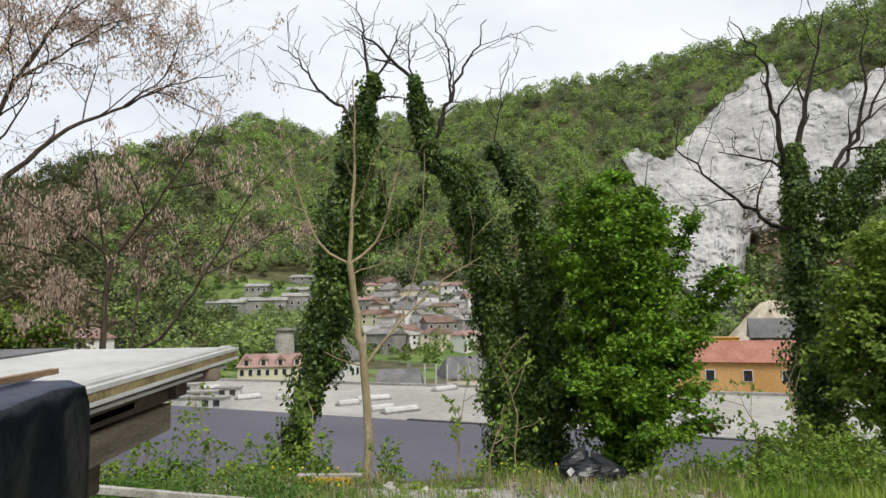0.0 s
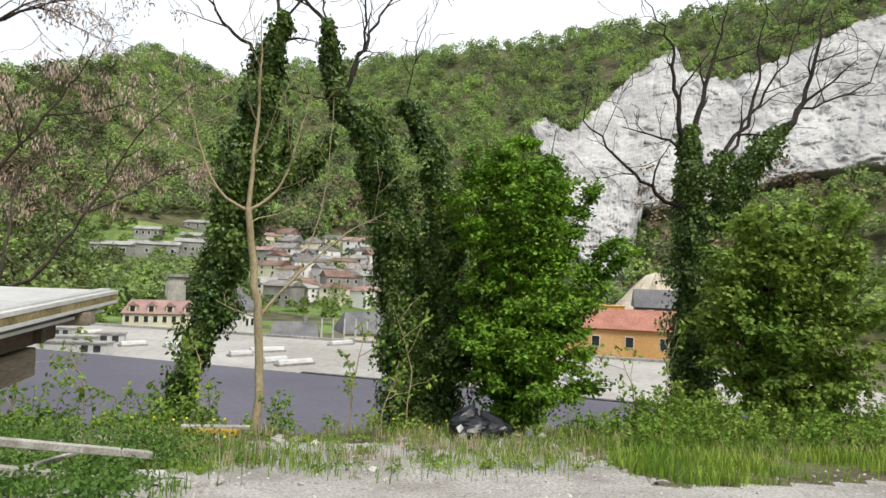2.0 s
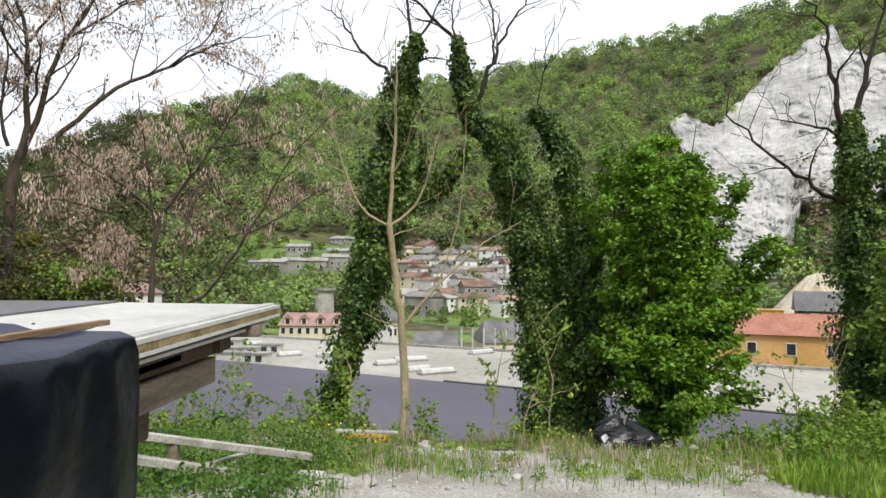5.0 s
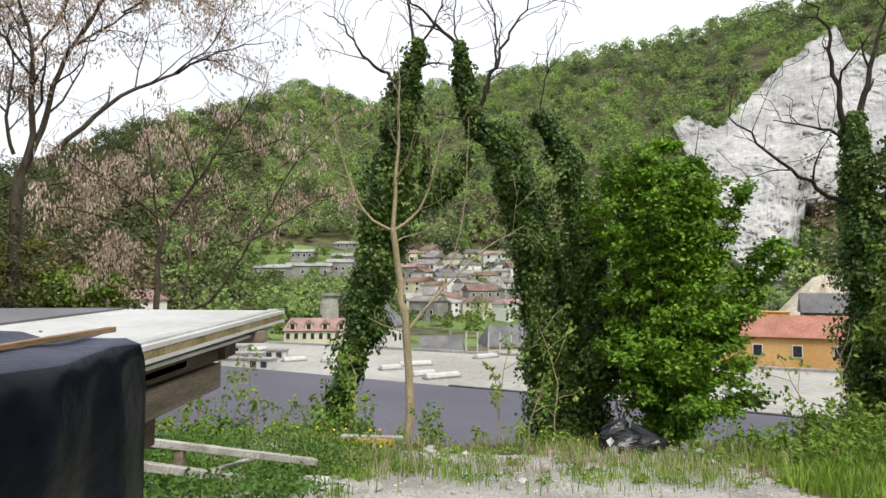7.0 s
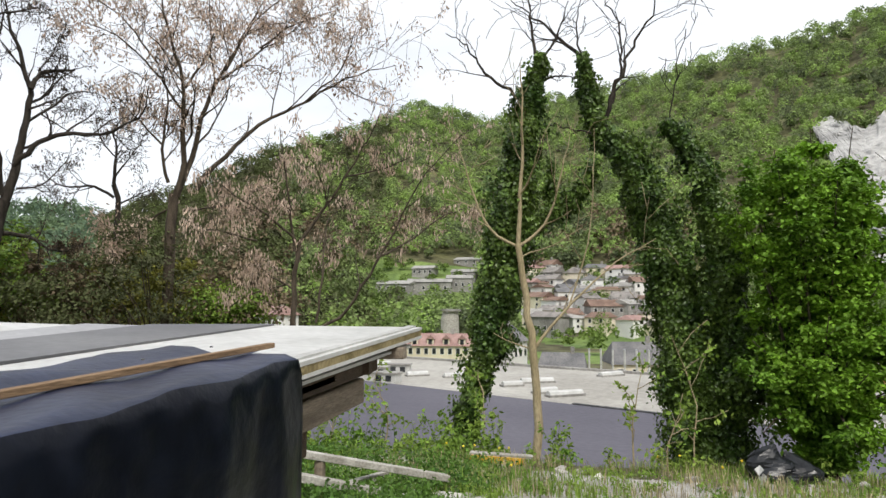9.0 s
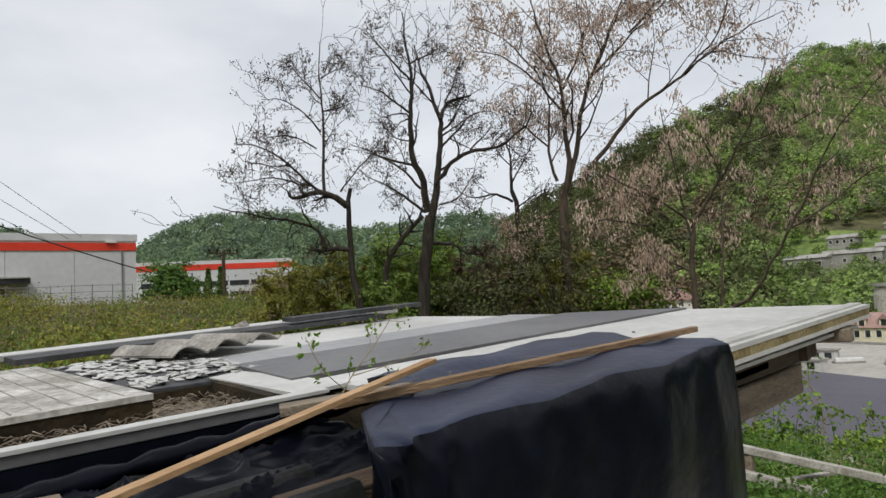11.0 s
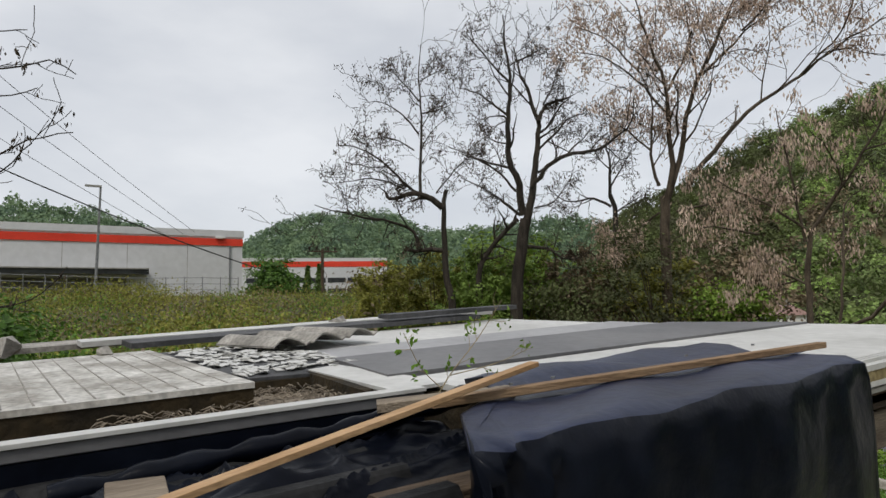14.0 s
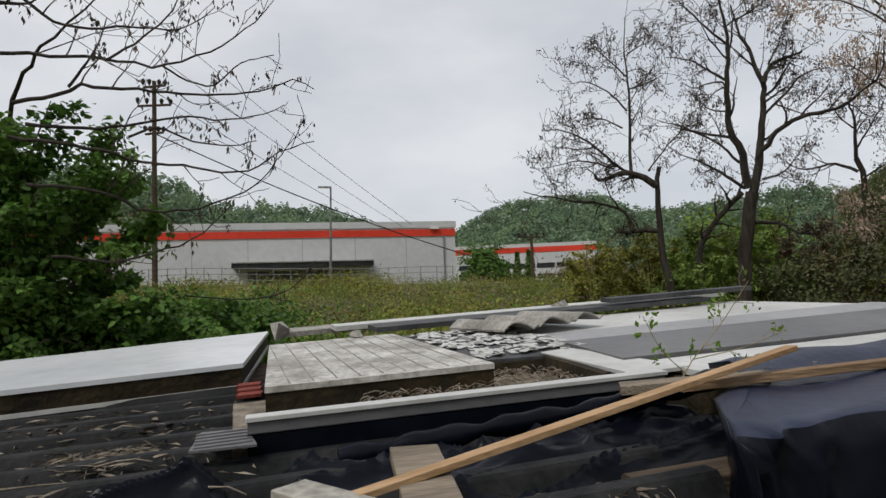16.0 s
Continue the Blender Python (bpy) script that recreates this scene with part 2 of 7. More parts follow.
def part(name, geo, material, parent=None, label="", smooth=False):
    ob = new(name, geo.data(name, material, smooth))
    if parent:
        under(ob, parent)
    return tagged(ob, label)


def single(name, geo, material, label, category, group="", kind="", smooth=False):
    return tagged(new(name, geo.data(name, material, smooth)), label, category, group, kind)


BOX = np.array([[0, 3, 2, 1], [4, 5, 6, 7], [0, 1, 5, 4], [1, 2, 6, 5], [2, 3, 7, 6], [3, 0, 4, 7]])


def prism(geo, low, high):
    """A six-sided block from four lower and four upper corners, counter-clockwise from above."""
    return geo.add(np.r_[np.asarray(low, float), np.asarray(high, float)], BOX)


def block(geo, x0, x1, y0, y1, z0, z1, m=None):
    v = np.array([(x, y, z) for z in (z0, z1) for x, y in ((x0, y0), (x1, y0), (x1, y1), (x0, y1))], float)
    if m is not None:
        v = v @ np.array(m.to_3x3()).T + np.array(m.translation)
    return geo.add(v, BOX)


def beam(geo, a, b, w, h, jitter=0.0):
    """A squared timber from a to b, w wide and h high, with slightly chamfered edges."""
    a, b = np.array(a, float), np.array(b, float)
    d = (b - a) / np.linalg.norm(b - a)
    s = np.cross(d, (0, 0, 1))
    s /= np.linalg.norm(s)
    u = np.cross(s, d)
    c = min(w, h) * 0.08
    ring = [(-w / 2 + c, -h / 2), (w / 2 - c, -h / 2), (w / 2, -h / 2 + c), (w / 2, h / 2 - c), (w / 2 - c, h / 2), (-w / 2 + c, h / 2), (-w / 2, h / 2 - c), (-w / 2, -h / 2 + c)]
    v = [p + s * x + u * z for p in (a, b) for x, z in ring]
    geo.add(v, [[k, (k + 1) % 8, 8 + (k + 1) % 8, 8 + k] for k in range(8)])
    geo.add(v[:8], [list(range(7, -1, -1))])
    geo.add(v[8:], [list(range(8))])
    return geo


def tube(geo, pts, radii, sides=6):
    pts, radii = np.asarray(pts, float), np.asarray(radii, float)
    n = len(pts)
    d = np.gradient(pts, axis=0)
    d /= np.linalg.norm(d, axis=1)[:, None] + 1e-9
    ref = np.array((0.31, 0.95, 0.05)) if abs(d[:, 2]).mean() > 0.6 else np.array((0.0, 0.0, 1.0))
    s = np.cross(d, ref)
    s /= np.linalg.norm(s, axis=1)[:, None] + 1e-9
    u = np.cross(s, d)
    a = np.linspace(0, 2 * np.pi, sides, endpoint=False)
    v = pts[:, None] + radii[:, None, None] * (s[:, None] * np.cos(a)[None, :, None] + u[:, None] * np.sin(a)[None, :, None])
    i, k = np.meshgrid(np.arange(n - 1), np.arange(sides), indexing="ij")
    k2 = (k + 1) % sides
    f = np.stack([i * sides + k, i * sides + k2, (i + 1) * sides + k2, (i + 1) * sides + k], -1).reshape(-1, 4)
    geo.add(v.reshape(-1, 3), f)
    if sides > 3:
        geo.add(v[0], [list(range(sides))])
        geo.add(v[-1], [list(range(sides - 1, -1, -1))])
    return geo


def bend(pts, n):
    """A smooth line of n points through the given ones."""
    pts = np.asarray(pts, float)
    t = np.r_[0, np.cumsum(np.linalg.norm(np.diff(pts, axis=0), axis=1))]
    p = np.vstack([2 * pts[0] - pts[1], pts, 2 * pts[-1] - pts[-2]])
    out = []
    for s in np.linspace(0, t[-1], n):
        k = min(np.searchsorted(t, s, "right") - 1, len(pts) - 2)
        x = (s - t[k]) / (t[k + 1] - t[k] + 1e-9)
        a, b, c, d = p[k : k + 4]
        out.append(0.5 * (2 * b + (c - a) * x + (2 * a - 5 * b + 4 * c - d) * x * x + (3 * b - a - 3 * c + d) * x**3))
    return np.array(out)


def leaves(geo, at, size, rng, aspect=0.6, droop=0.0, out=None):
    """Folded pointed leaves, one at each place; droop pulls their tips down; out: directions that they face."""
    at = np.asarray(at, float)
    n = len(at)
    tip = rng.normal(size=(n, 3))
    tip[:, 2] -= droop * 2
    tip /= np.linalg.norm(tip, axis=1)[:, None]
    face = rng.normal(size=(n, 3)) if out is None else out + rng.normal(size=(n, 3)) * 0.5
    if out is not None:
        face /= np.linalg.norm(face, axis=1)[:, None] + 1e-9
        tip -= face * (tip * face).sum(1)[:, None] * 0.8
        tip /= np.linalg.norm(tip, axis=1)[:, None] + 1e-9
    side = np.cross(tip, face)
    side /= np.linalg.norm(side, axis=1)[:, None] + 1e-9
    up = np.cross(side, tip)
    s = (size * rng.uniform(0.6, 1.3, n))[:, None]
    w = s * aspect * 0.5
    v = np.stack([at, at + tip * s * 0.45 + side * w + up * w * 0.35, at + tip * s, at + tip * s * 0.45 - side * w + up * w * 0.35], 1)
    k = np.arange(n)[:, None] * 4
    geo.add(v.reshape(-1, 3), np.concatenate([k + [0, 1, 2], k + [0, 2, 3]]))
    return geo


def grow(geo, rng, p, d, length, radius, depth, tips, spread=0.7, lift=0.15, kids=4, wander=0.18, shrink=0.62, least=0.006):
    """A limb with its side limbs, tapered and crooked. Ends are noted in tips."""
    n = 5 if depth > 1 else 4
    pts, rad = [np.array(p, float)], [radius]
    d = np.array(d, float)
    for k in range(n):
        d = d + rng.normal(size=3) * wander
        d[2] += lift * 0.3
        d /= np.linalg.norm(d)
        pts.append(pts[-1] + d * length / n)
        rad.append(max(least, radius * (1 - 0.75 * (k + 1) / n)))
    tube(geo, pts, rad, 6 if radius > 0.05 else 4 if radius > 0.02 else 3)
    if depth == 0:
        tips.append((pts[-1], d))
        tips.append((pts[-2], d))
        return
    for k in range(kids):
        j = min(n, 1 + int((k + rng.uniform(0.3, 1)) / kids * n))
        side = rng.normal(size=3)
        side -= d * (side @ d)
        side /= np.linalg.norm(side) + 1e-9
        e = d * (1 - spread * 0.5) + side * spread
        e[2] += lift
        e /= np.linalg.norm(e)
        grow(geo, rng, pts[j], e, length * shrink * rng.uniform(0.75, 1.2), max(least, rad[j] * 0.62), depth - 1, tips, spread, lift, kids, wander, shrink, least)
    tips.append((pts[-1], d))


def smooth(a, b, x):
    t = np.clip((x - a) / (b - a), 0, 1)
    return t * t * (3 - 2 * t)


def wavy(x, y, seed=0.0):
    """A cheap smooth noise of about -1 to 1."""
    return (np.sin(x * 1.0 + 1.3 * np.sin(y * 0.7 + seed)) + np.sin(y * 1.1 + 1.7 * np.sin(x * 0.6 + 2 * seed)) + np.sin((x + y) * 1.9 + seed) * 0.5) / 2.5


# ---- ground: one sheet from the yard to the hills ----
# ridge behind the yard is unseen, raised to darken the tarpaulin's reflections
RIDGE = np.array([  # bearing, height angle, distance
    (-180, 22, 600), (-130, 18, 600), (-104, 10.2, 540), (-97, 10.2, 540), (-93.8, 9.0, 560), (-92, 7.6, 600), (-88, 7.6, 620), (-83, 7.0, 650), (-79, 5.7, 680), (-75.5, 3.2, 720), (-71.5, 4.6, 720), (-68.7, 6.4, 720),
    (-65, 7.3, 720), (-59, 7.3, 700), (-55.8, 5.9, 700), (-48, 6.1, 700), (-41.5, 6.3, 600), (-39, 6.8, 420), (-34.6, 8.9, 410), (-30, 11.2, 420), (-26.2, 12.9, 450), (-20, 14.8, 520),
    (-15.8, 16.5, 560), (-12, 15.5, 560), (-9.5, 15.2, 550), (-4.6, 17.0, 540), (0, 17.5, 520), (5, 18.0, 510), (10, 19.1, 500), (15.6, 20.0, 490), (20, 20.8, 480),
    (28, 21.2, 460), (34, 21.8, 440), (45, 22.5, 420), (60, 20, 420), (90, 18, 450), (130, 22, 550), (180, 22, 600)])
VALLEY = -9.5


def height(x, y):
    x, y = np.asarray(x, float), np.asarray(y, float)
    r, az = np.hypot(x, y), np.degrees(np.arctan2(x, y))
    yard = -0.085 * (np.clip(y, -3, 10.4) - 0.7) + 0.04 * wavy(x * 1.3, y * 1.3) * smooth(3, 6, r)
    drop = smooth(10.2 + 0.35 * wavy(x * 0.8, 0, 2), 21, y)
    vale = yard + drop * (VALLEY - yard)
    left = -0.4 + (2.9 + 0.02 * (-az - 70).clip(-30, 40)) * smooth(14, 58, r) + 0.15 * wavy(x * 0.3, y * 0.3)
    left = yard + (left - yard) * smooth(6.5, 11, -x)
    k = smooth(-52, -38, az) * (1 - smooth(105, 130, az))
    low = left + (vale - left) * np.where(r < 6, 1, k)
    ridge_r = np.interp(az, RIDGE[:, 0], RIDGE[:, 2])
    ridge_z = np.tan(np.radians(np.interp(az, RIDGE[:, 0], RIDGE[:, 1]))) * ridge_r
    foot = np.where((az > -41), 185, 300)
    s = np.clip((r - foot) / (ridge_r - foot), 0, None)
    up = np.where(s < 1, np.clip(s, 0, 1) ** 1.2, 1 - 0.25 * (s - 1).clip(0, 2))
    rough = (3.0 * wavy(x * 0.025, y * 0.025, 1) + 1.2 * wavy(x * 0.09, y * 0.09, 3)) * smooth(0.03, 0.4, s)
    return low + (ridge_z - low) * up + rough


def build_ground():
    az = np.radians(np.arange(0, 360, 0.75))
    r = np.concatenate([np.linspace(0.4, 14, 60), np.geomspace(14.4, 900, 105), [1100, 1500, 2200, 3000]])
    rr, aa = np.meshgrid(r, az, indexing="ij")
    x, y = rr * np.sin(aa), rr * np.cos(aa)
    z = height(x, y)
    n = len(az)
    i, k = np.meshgrid(np.arange(len(r) - 1), np.arange(n), indexing="ij")
    k2 = (k + 1) % n
    f = np.stack([i * n + k, (i + 1) * n + k, (i + 1) * n + k2, i * n + k2], -1).reshape(-1, 4)[:, ::-1]
    g = Geo().add(np.stack([x, y, z], -1).reshape(-1, 3), f)
    g.add([(0, 0, float(height(0, 0)))] + [(x[0, k], y[0, k], z[0, k]) for k in range(n)], [(0, k + 1, (k + 1) % n + 1) for k in range(n)][:: 1])
    ob = single("ground", g, M["gravel"], "gravel yard that falls away to a wooded valley", "ground", kind="structure", smooth=True)
    for key in ("soil", "field", "hill", "meadow"):
        ob.data.materials.append(M[key])
    c = np.array([p.center[:] for p in ob.data.polygons])
    cr, caz = np.hypot(c[:, 0], c[:, 1]), np.degrees(np.arctan2(c[:, 0], c[:, 1]))
    idx = np.where(cr > 120, 3, np.where((c[:, 1] > 9.9 + 0.5 * wavy(c[:, 0] * 1.4, c[:, 1])) | (cr > 12), 1, 0))
    idx = np.where((caz < -45) & (cr > 9) & (cr < 300), 2, idx)
    idx = np.where((idx == 0) & (c[:, 0] > 2.0 + 0.6 * wavy(c[:, 1], c[:, 0])) & (c[:, 1] > 7.2), 1, idx)
    cel = np.degrees(np.arctan2(c[:, 2] - 1.45, cr))
    idx = np.where((cr > 150) & (caz > -20.5 + 1.5 * wavy(cel * 2.2, caz)) & (caz < -11) & (cel > 0.9 + 0.5 * wavy(caz * 1.7, cel)) & (cel < 3.2 + 0.9 * wavy(caz * 1.3, 2)), 4, idx)
    idx = np.where((cr > 110) & (cr < 250) & (caz > -24) & (caz < 12) & (wavy(c[:, 0] * 0.09, c[:, 1] * 0.09, 4) > -0.15), 4, idx)
    ob.data.polygons.foreach_set("material_index", idx.astype(np.int32))


build_ground()

# ---- quarry face on the hillside ----
Q_TOP = np.array([(15.8, 13.2), (16.6, 13.9), (19.1, 12.6), (21.4, 14.7), (24.1, 17.0), (27.6, 19.2), (28.4, 17.4), (29.8, 16.7), (32.3, 16.3), (35, 17.4), (38, 18.6), (42, 19.8), (48, 20.5)])
Q_LOW = np.array([(15.8, 13.0), (17, 10), (18.7, 4.7), (19.3, 2.3), (21, 0), (23, -1.0), (24.2, -0.5), (25.2, 5.5), (28, 5.2), (36, 8.0), (48, 9.0)])


def on_slope(az, el):
    """Where the hillside is met at a bearing and a height angle, in degrees: distances."""
    rs = np.linspace(60, 640, 240)
    a = np.radians(az)[:, None]
    z = height(rs[None] * np.sin(a), rs[None] * np.cos(a)) - 1.45
    e = np.degrees(np.arctan2(z, rs[None]))
    hit = e >= el[:, None]
    k = np.where(hit.any(1), hit.argmax(1), len(rs) - 1)
    return rs[k]


def build_quarry():
    na, nb = 240, 130
    az = np.linspace(15.8, 48, na)
    top = np.interp(az, Q_TOP[:, 0], Q_TOP[:, 1]) + 0.25 * wavy(az * 5, az * 2)
    low = np.interp(az, Q_LOW[:, 0], Q_LOW[:, 1])
    t = np.linspace(0, 1, nb)
    el = low[:, None] + (top - low)[:, None] * t[None]
    aa = np.repeat(az[:, None], nb, 1)
    r = on_slope(aa.ravel(), el.ravel()).reshape(na, nb)
    for _ in range(4):
        r[:, 1:-1] = (r[:, :-2] + r[:, 1:-1] + r[:, 2:]) / 3
    gully = np.zeros_like(aa)
    for k, (f, size) in enumerate(((0.5, 6.0), (1.1, 4.0), (2.3, 2.4), (4.9, 1.2), (10.1, 0.6), (19.0, 0.3))):
        c, s = math.cos(0.5 + 1.9 * k), math.sin(0.5 + 1.9 * k)
        u, w = (aa * c + el * s) * f * 2, (el * c - aa * s) * f * 1.2
        gully += size * np.abs(wavy(u + 0.8 * wavy(w, u, k), w, 1.7 * k))
    r = r + 1 - (10 + gully) * smooth(0, 0.1, t)[None]
    a, e = np.radians(aa), np.radians(el)
    v = np.stack([r * np.sin(a), r * np.cos(a), 1.45 + r * np.tan(e)], -1).reshape(-1, 3)
    i, k = np.meshgrid(np.arange(na - 1), np.arange(nb - 1), indexing="ij")
    f = np.stack([i * nb + k, (i + 1) * nb + k, (i + 1) * nb + k + 1, i * nb + k + 1], -1).reshape(-1, 4)
    single("quarry_face", Geo().add(v, f), M["quarry"], "bare white rock face of a quarry on the hillside", "cliff", kind="structure")


build_quarry()

# ---- woods on the hills ----


def woods(name, label, material, az0, az1, r0, r1, n, size, leaf, per, seed, keep):
    rng = np.random.default_rng(seed)
    az = rng.uniform(az0, az1, n)
    r = np.sqrt(rng.uniform(r0**2, r1**2, n))
    x, y = r * np.sin(np.radians(az)), r * np.cos(np.radians(az))
    z = height(x, y)
    el = np.degrees(np.arctan2(z - 1.45, r))
    ok = keep(az, el, r) & (r < np.interp(az, RIDGE[:, 0], RIDGE[:, 2]) + 25)
    x, y, z = x[ok], y[ok], z[ok]
    m = len(x)
    h = size * rng.uniform(0.5, 1.45, m)
    d = rng.normal(size=(m, per, 3))
    d /= np.linalg.norm(d, axis=2)[..., None]
    d[..., 2] = np.abs(d[..., 2]) * 1.1 - 0.25
    lump = 1 + 0.35 * np.sin(d[..., 0] * 5 + x[:, None]) * np.sin(d[..., 1] * 5 + y[:, None])
    c = np.stack([x, y, z + h * 0.62], -1)[:, None] + d * lump[..., None] * (h[:, None, None] * np.array((0.42, 0.42, 0.5)))
    g = leaves(Geo(), c.reshape(-1, 3), leaf, rng, 1.1, 0.1, out=(d * 0.7 + np.array((0, 0, 0.55))).reshape(-1, 3))
    tagged(new(name, g.data(name, material)), label, "trees", kind="stuff")


def open_slope(az, el, r):
    top, low = np.interp(az, Q_TOP[:, 0], Q_TOP[:, 1]), np.interp(az, Q_LOW[:, 0], Q_LOW[:, 1])
    rock = (az > 15.8) & (el < top - 0.9) & (el > low - 1)
    town = (az > -8.5) & (az < 7) & (el < 2.2)
    ruin = (az > -20) & (az < -10.5) & (el > -1.0) & (el < 3.6)
    return ~(rock | town | ruin)


woods("hill_woods", "spring-green mixed woods covering the steep hillside", M["forest"], -28, 48, 165, 590, 6400, 7.5, 1.05, 100, 11, lambda az, el, r: open_slope(az, el, r) & ((az > -18) | (np.sin(az * 37 + r) > 0)))
# brown trees; the flank's dim exposure is darkened into their colour too
woods("brown_woods", "brownish woods on the hill's flank, its dimness darkened into their colour", M["forest_brown"], -42.5, -18, 165, 590, 2000, 7.5, 1.0, 112, 15, lambda az, el, r: open_slope(az, el, r) & ((az < -28) | (np.sin(az * 37 + r) < 0)))
woods("far_woods", "woods on the far hills, haze tinted blue-green into their leaves", M["forest_haze"], -125, -41, 300, 760, 4400, 11.0, 2.1, 52, 12, lambda az, el, r: el > 1.0)
woods("valley_trees", "fresh green trees between the houses at the hill foot", M["copse"], -36, 30, 92, 262, 760, 4.2, 0.7, 120, 13, lambda az, el, r: (((az < -17.5) & ((az < -31) | (az > -26))) | ((az > -20) & (az < 8) & (r > 135) & (np.sin(az * 9 + r) > 0.25)) | ((az > 23) & (r > 150))))
woods("brown_thicket", "leafless brown thicket at the foot of the slope", M["brush"], -40, 40, 170, 330, 900, 7.0, 1.2, 60, 14, lambda az, el, r: (((az < 14) & (el > 2)) & (el < 7) & ((az < -20.5) | (az > -10) | (el > 4.2))) | ((az > 24.3) & (az < 44) & (el < 8.5)))

# ---- factory roofs below the yard ----


def slab4(geo, corners, thick):
    c = np.array(corners, float)
    return prism(geo, c - (0, 0, thick), c)


def factory():
    hall = thing("factory_hall", (0, 30, VALLEY), "low factory hall with a flat dark violet-grey roof", "factory")
    part("roof", slab4(Geo(), [(-40, 22, -4.7), (34, 22, -4.7), (34, 23.4, -4.7), (-40, 60.8, -4.7)], 0.45), M["purple_roof"], hall)
    part("wall", slab4(Geo(), [(-39.7, 22.3, -5.16), (33.4, 22.3, -5.16), (33.4, 23.3, -5.16), (-39.7, 60.4, -5.16)], 5), M["concrete"], hall)
    # black strip paints the shadow line where the roof steps down
    part("flashing", beam(Geo(), (-3.0, 42.2, -4.68), (20.0, 30.6, -4.68), 0.32, 0.1), M["black_felt"], hall)
    big = thing("factory_building", (0, 60, VALLEY), "wide factory building with a pale gravelled flat roof", "factory")
    part("roof", slab4(Geo(), [(-42, 62.3, -5.2), (34, 23.9, -5.2), (36, 50.8, -5.2), (-44, 85.2, -5.2)], 0.4), M["beige_roof"], big)
    part("wall", slab4(Geo(), [(-41.7, 62.6, -5.61), (33.7, 24.3, -5.61), (35.7, 50.4, -5.61), (-43.7, 84.8, -5.61)], 4), M["white_wall"], big)
    part("parapet", beam(Geo(), (-44, 85.2, -5.12), (36, 50.8, -5.12), 0.4, 0.34), M["concrete"], big)
    rng = np.random.default_rng(5)
    for x, y in ((-24.2, 67.5), (-17.6, 58.9), (-14.0, 58.7), (-8.3, 53.7), (-6.6, 56.5), (-5.4, 50.4), (-3.9, 49.2), (-0.6, 63.2), (3.4, 52.0), (8.0, 47.0), (15.0, 44.0)):
        m = pose(x, y, -5.14, 0, 0, -52 + rng.uniform(-10, 10))
        ln = rng.uniform(0.9, 1.5)
        sk = thing("roof_skylight", (x, y, -5.2), "low white strip skylight on the pale flat roof", "skylight", "skylights on the factory roof")
        part("frame", block(Geo(), -0.4, 0.4, -ln, ln, -0.1, 0.1, m), M["concrete"], sk)
        part("dome", tube(Geo(), [m @ Vector((0, -ln + 0.08, 0.05)), m @ Vector((0, ln - 0.08, 0.05))], [0.33, 0.33], 8), M["white_panel"], sk)
    for x, y, w, yaw in ((-22.4, 58.0, 4.6, 8), (-20.0, 61.0, 2.2, 8), (-20.2, 53.9, 5.0, -6), (-27.0, 66.0, 6.0, -20)):
        m = pose(x, y, -5.2, 0, 0, yaw)
        v = thing("roof_vent", (x, y, -5.2), "pale sheet-metal ventilation box with dark openings on the factory roof", "vent")
        part("duct", block(Geo(), -w / 2, w / 2, -0.6, 0.6, 0, 0.75, m), M["white_panel"], v)
        for k in range(2):
            part("opening", block(Geo(), w / 2 - 0.9 - 0.9 * k, w / 2 - 0.4 - 0.9 * k, -0.64, -0.58, 0.15, 0.62, m), M["glass_dark"], v)
        part("hood", block(Geo(), -w / 2 - 0.1, w / 2 + 0.1, -0.7, 0.7, 0.75, 0.87, m), M["concrete"], v)


factory()

# ---- houses ----


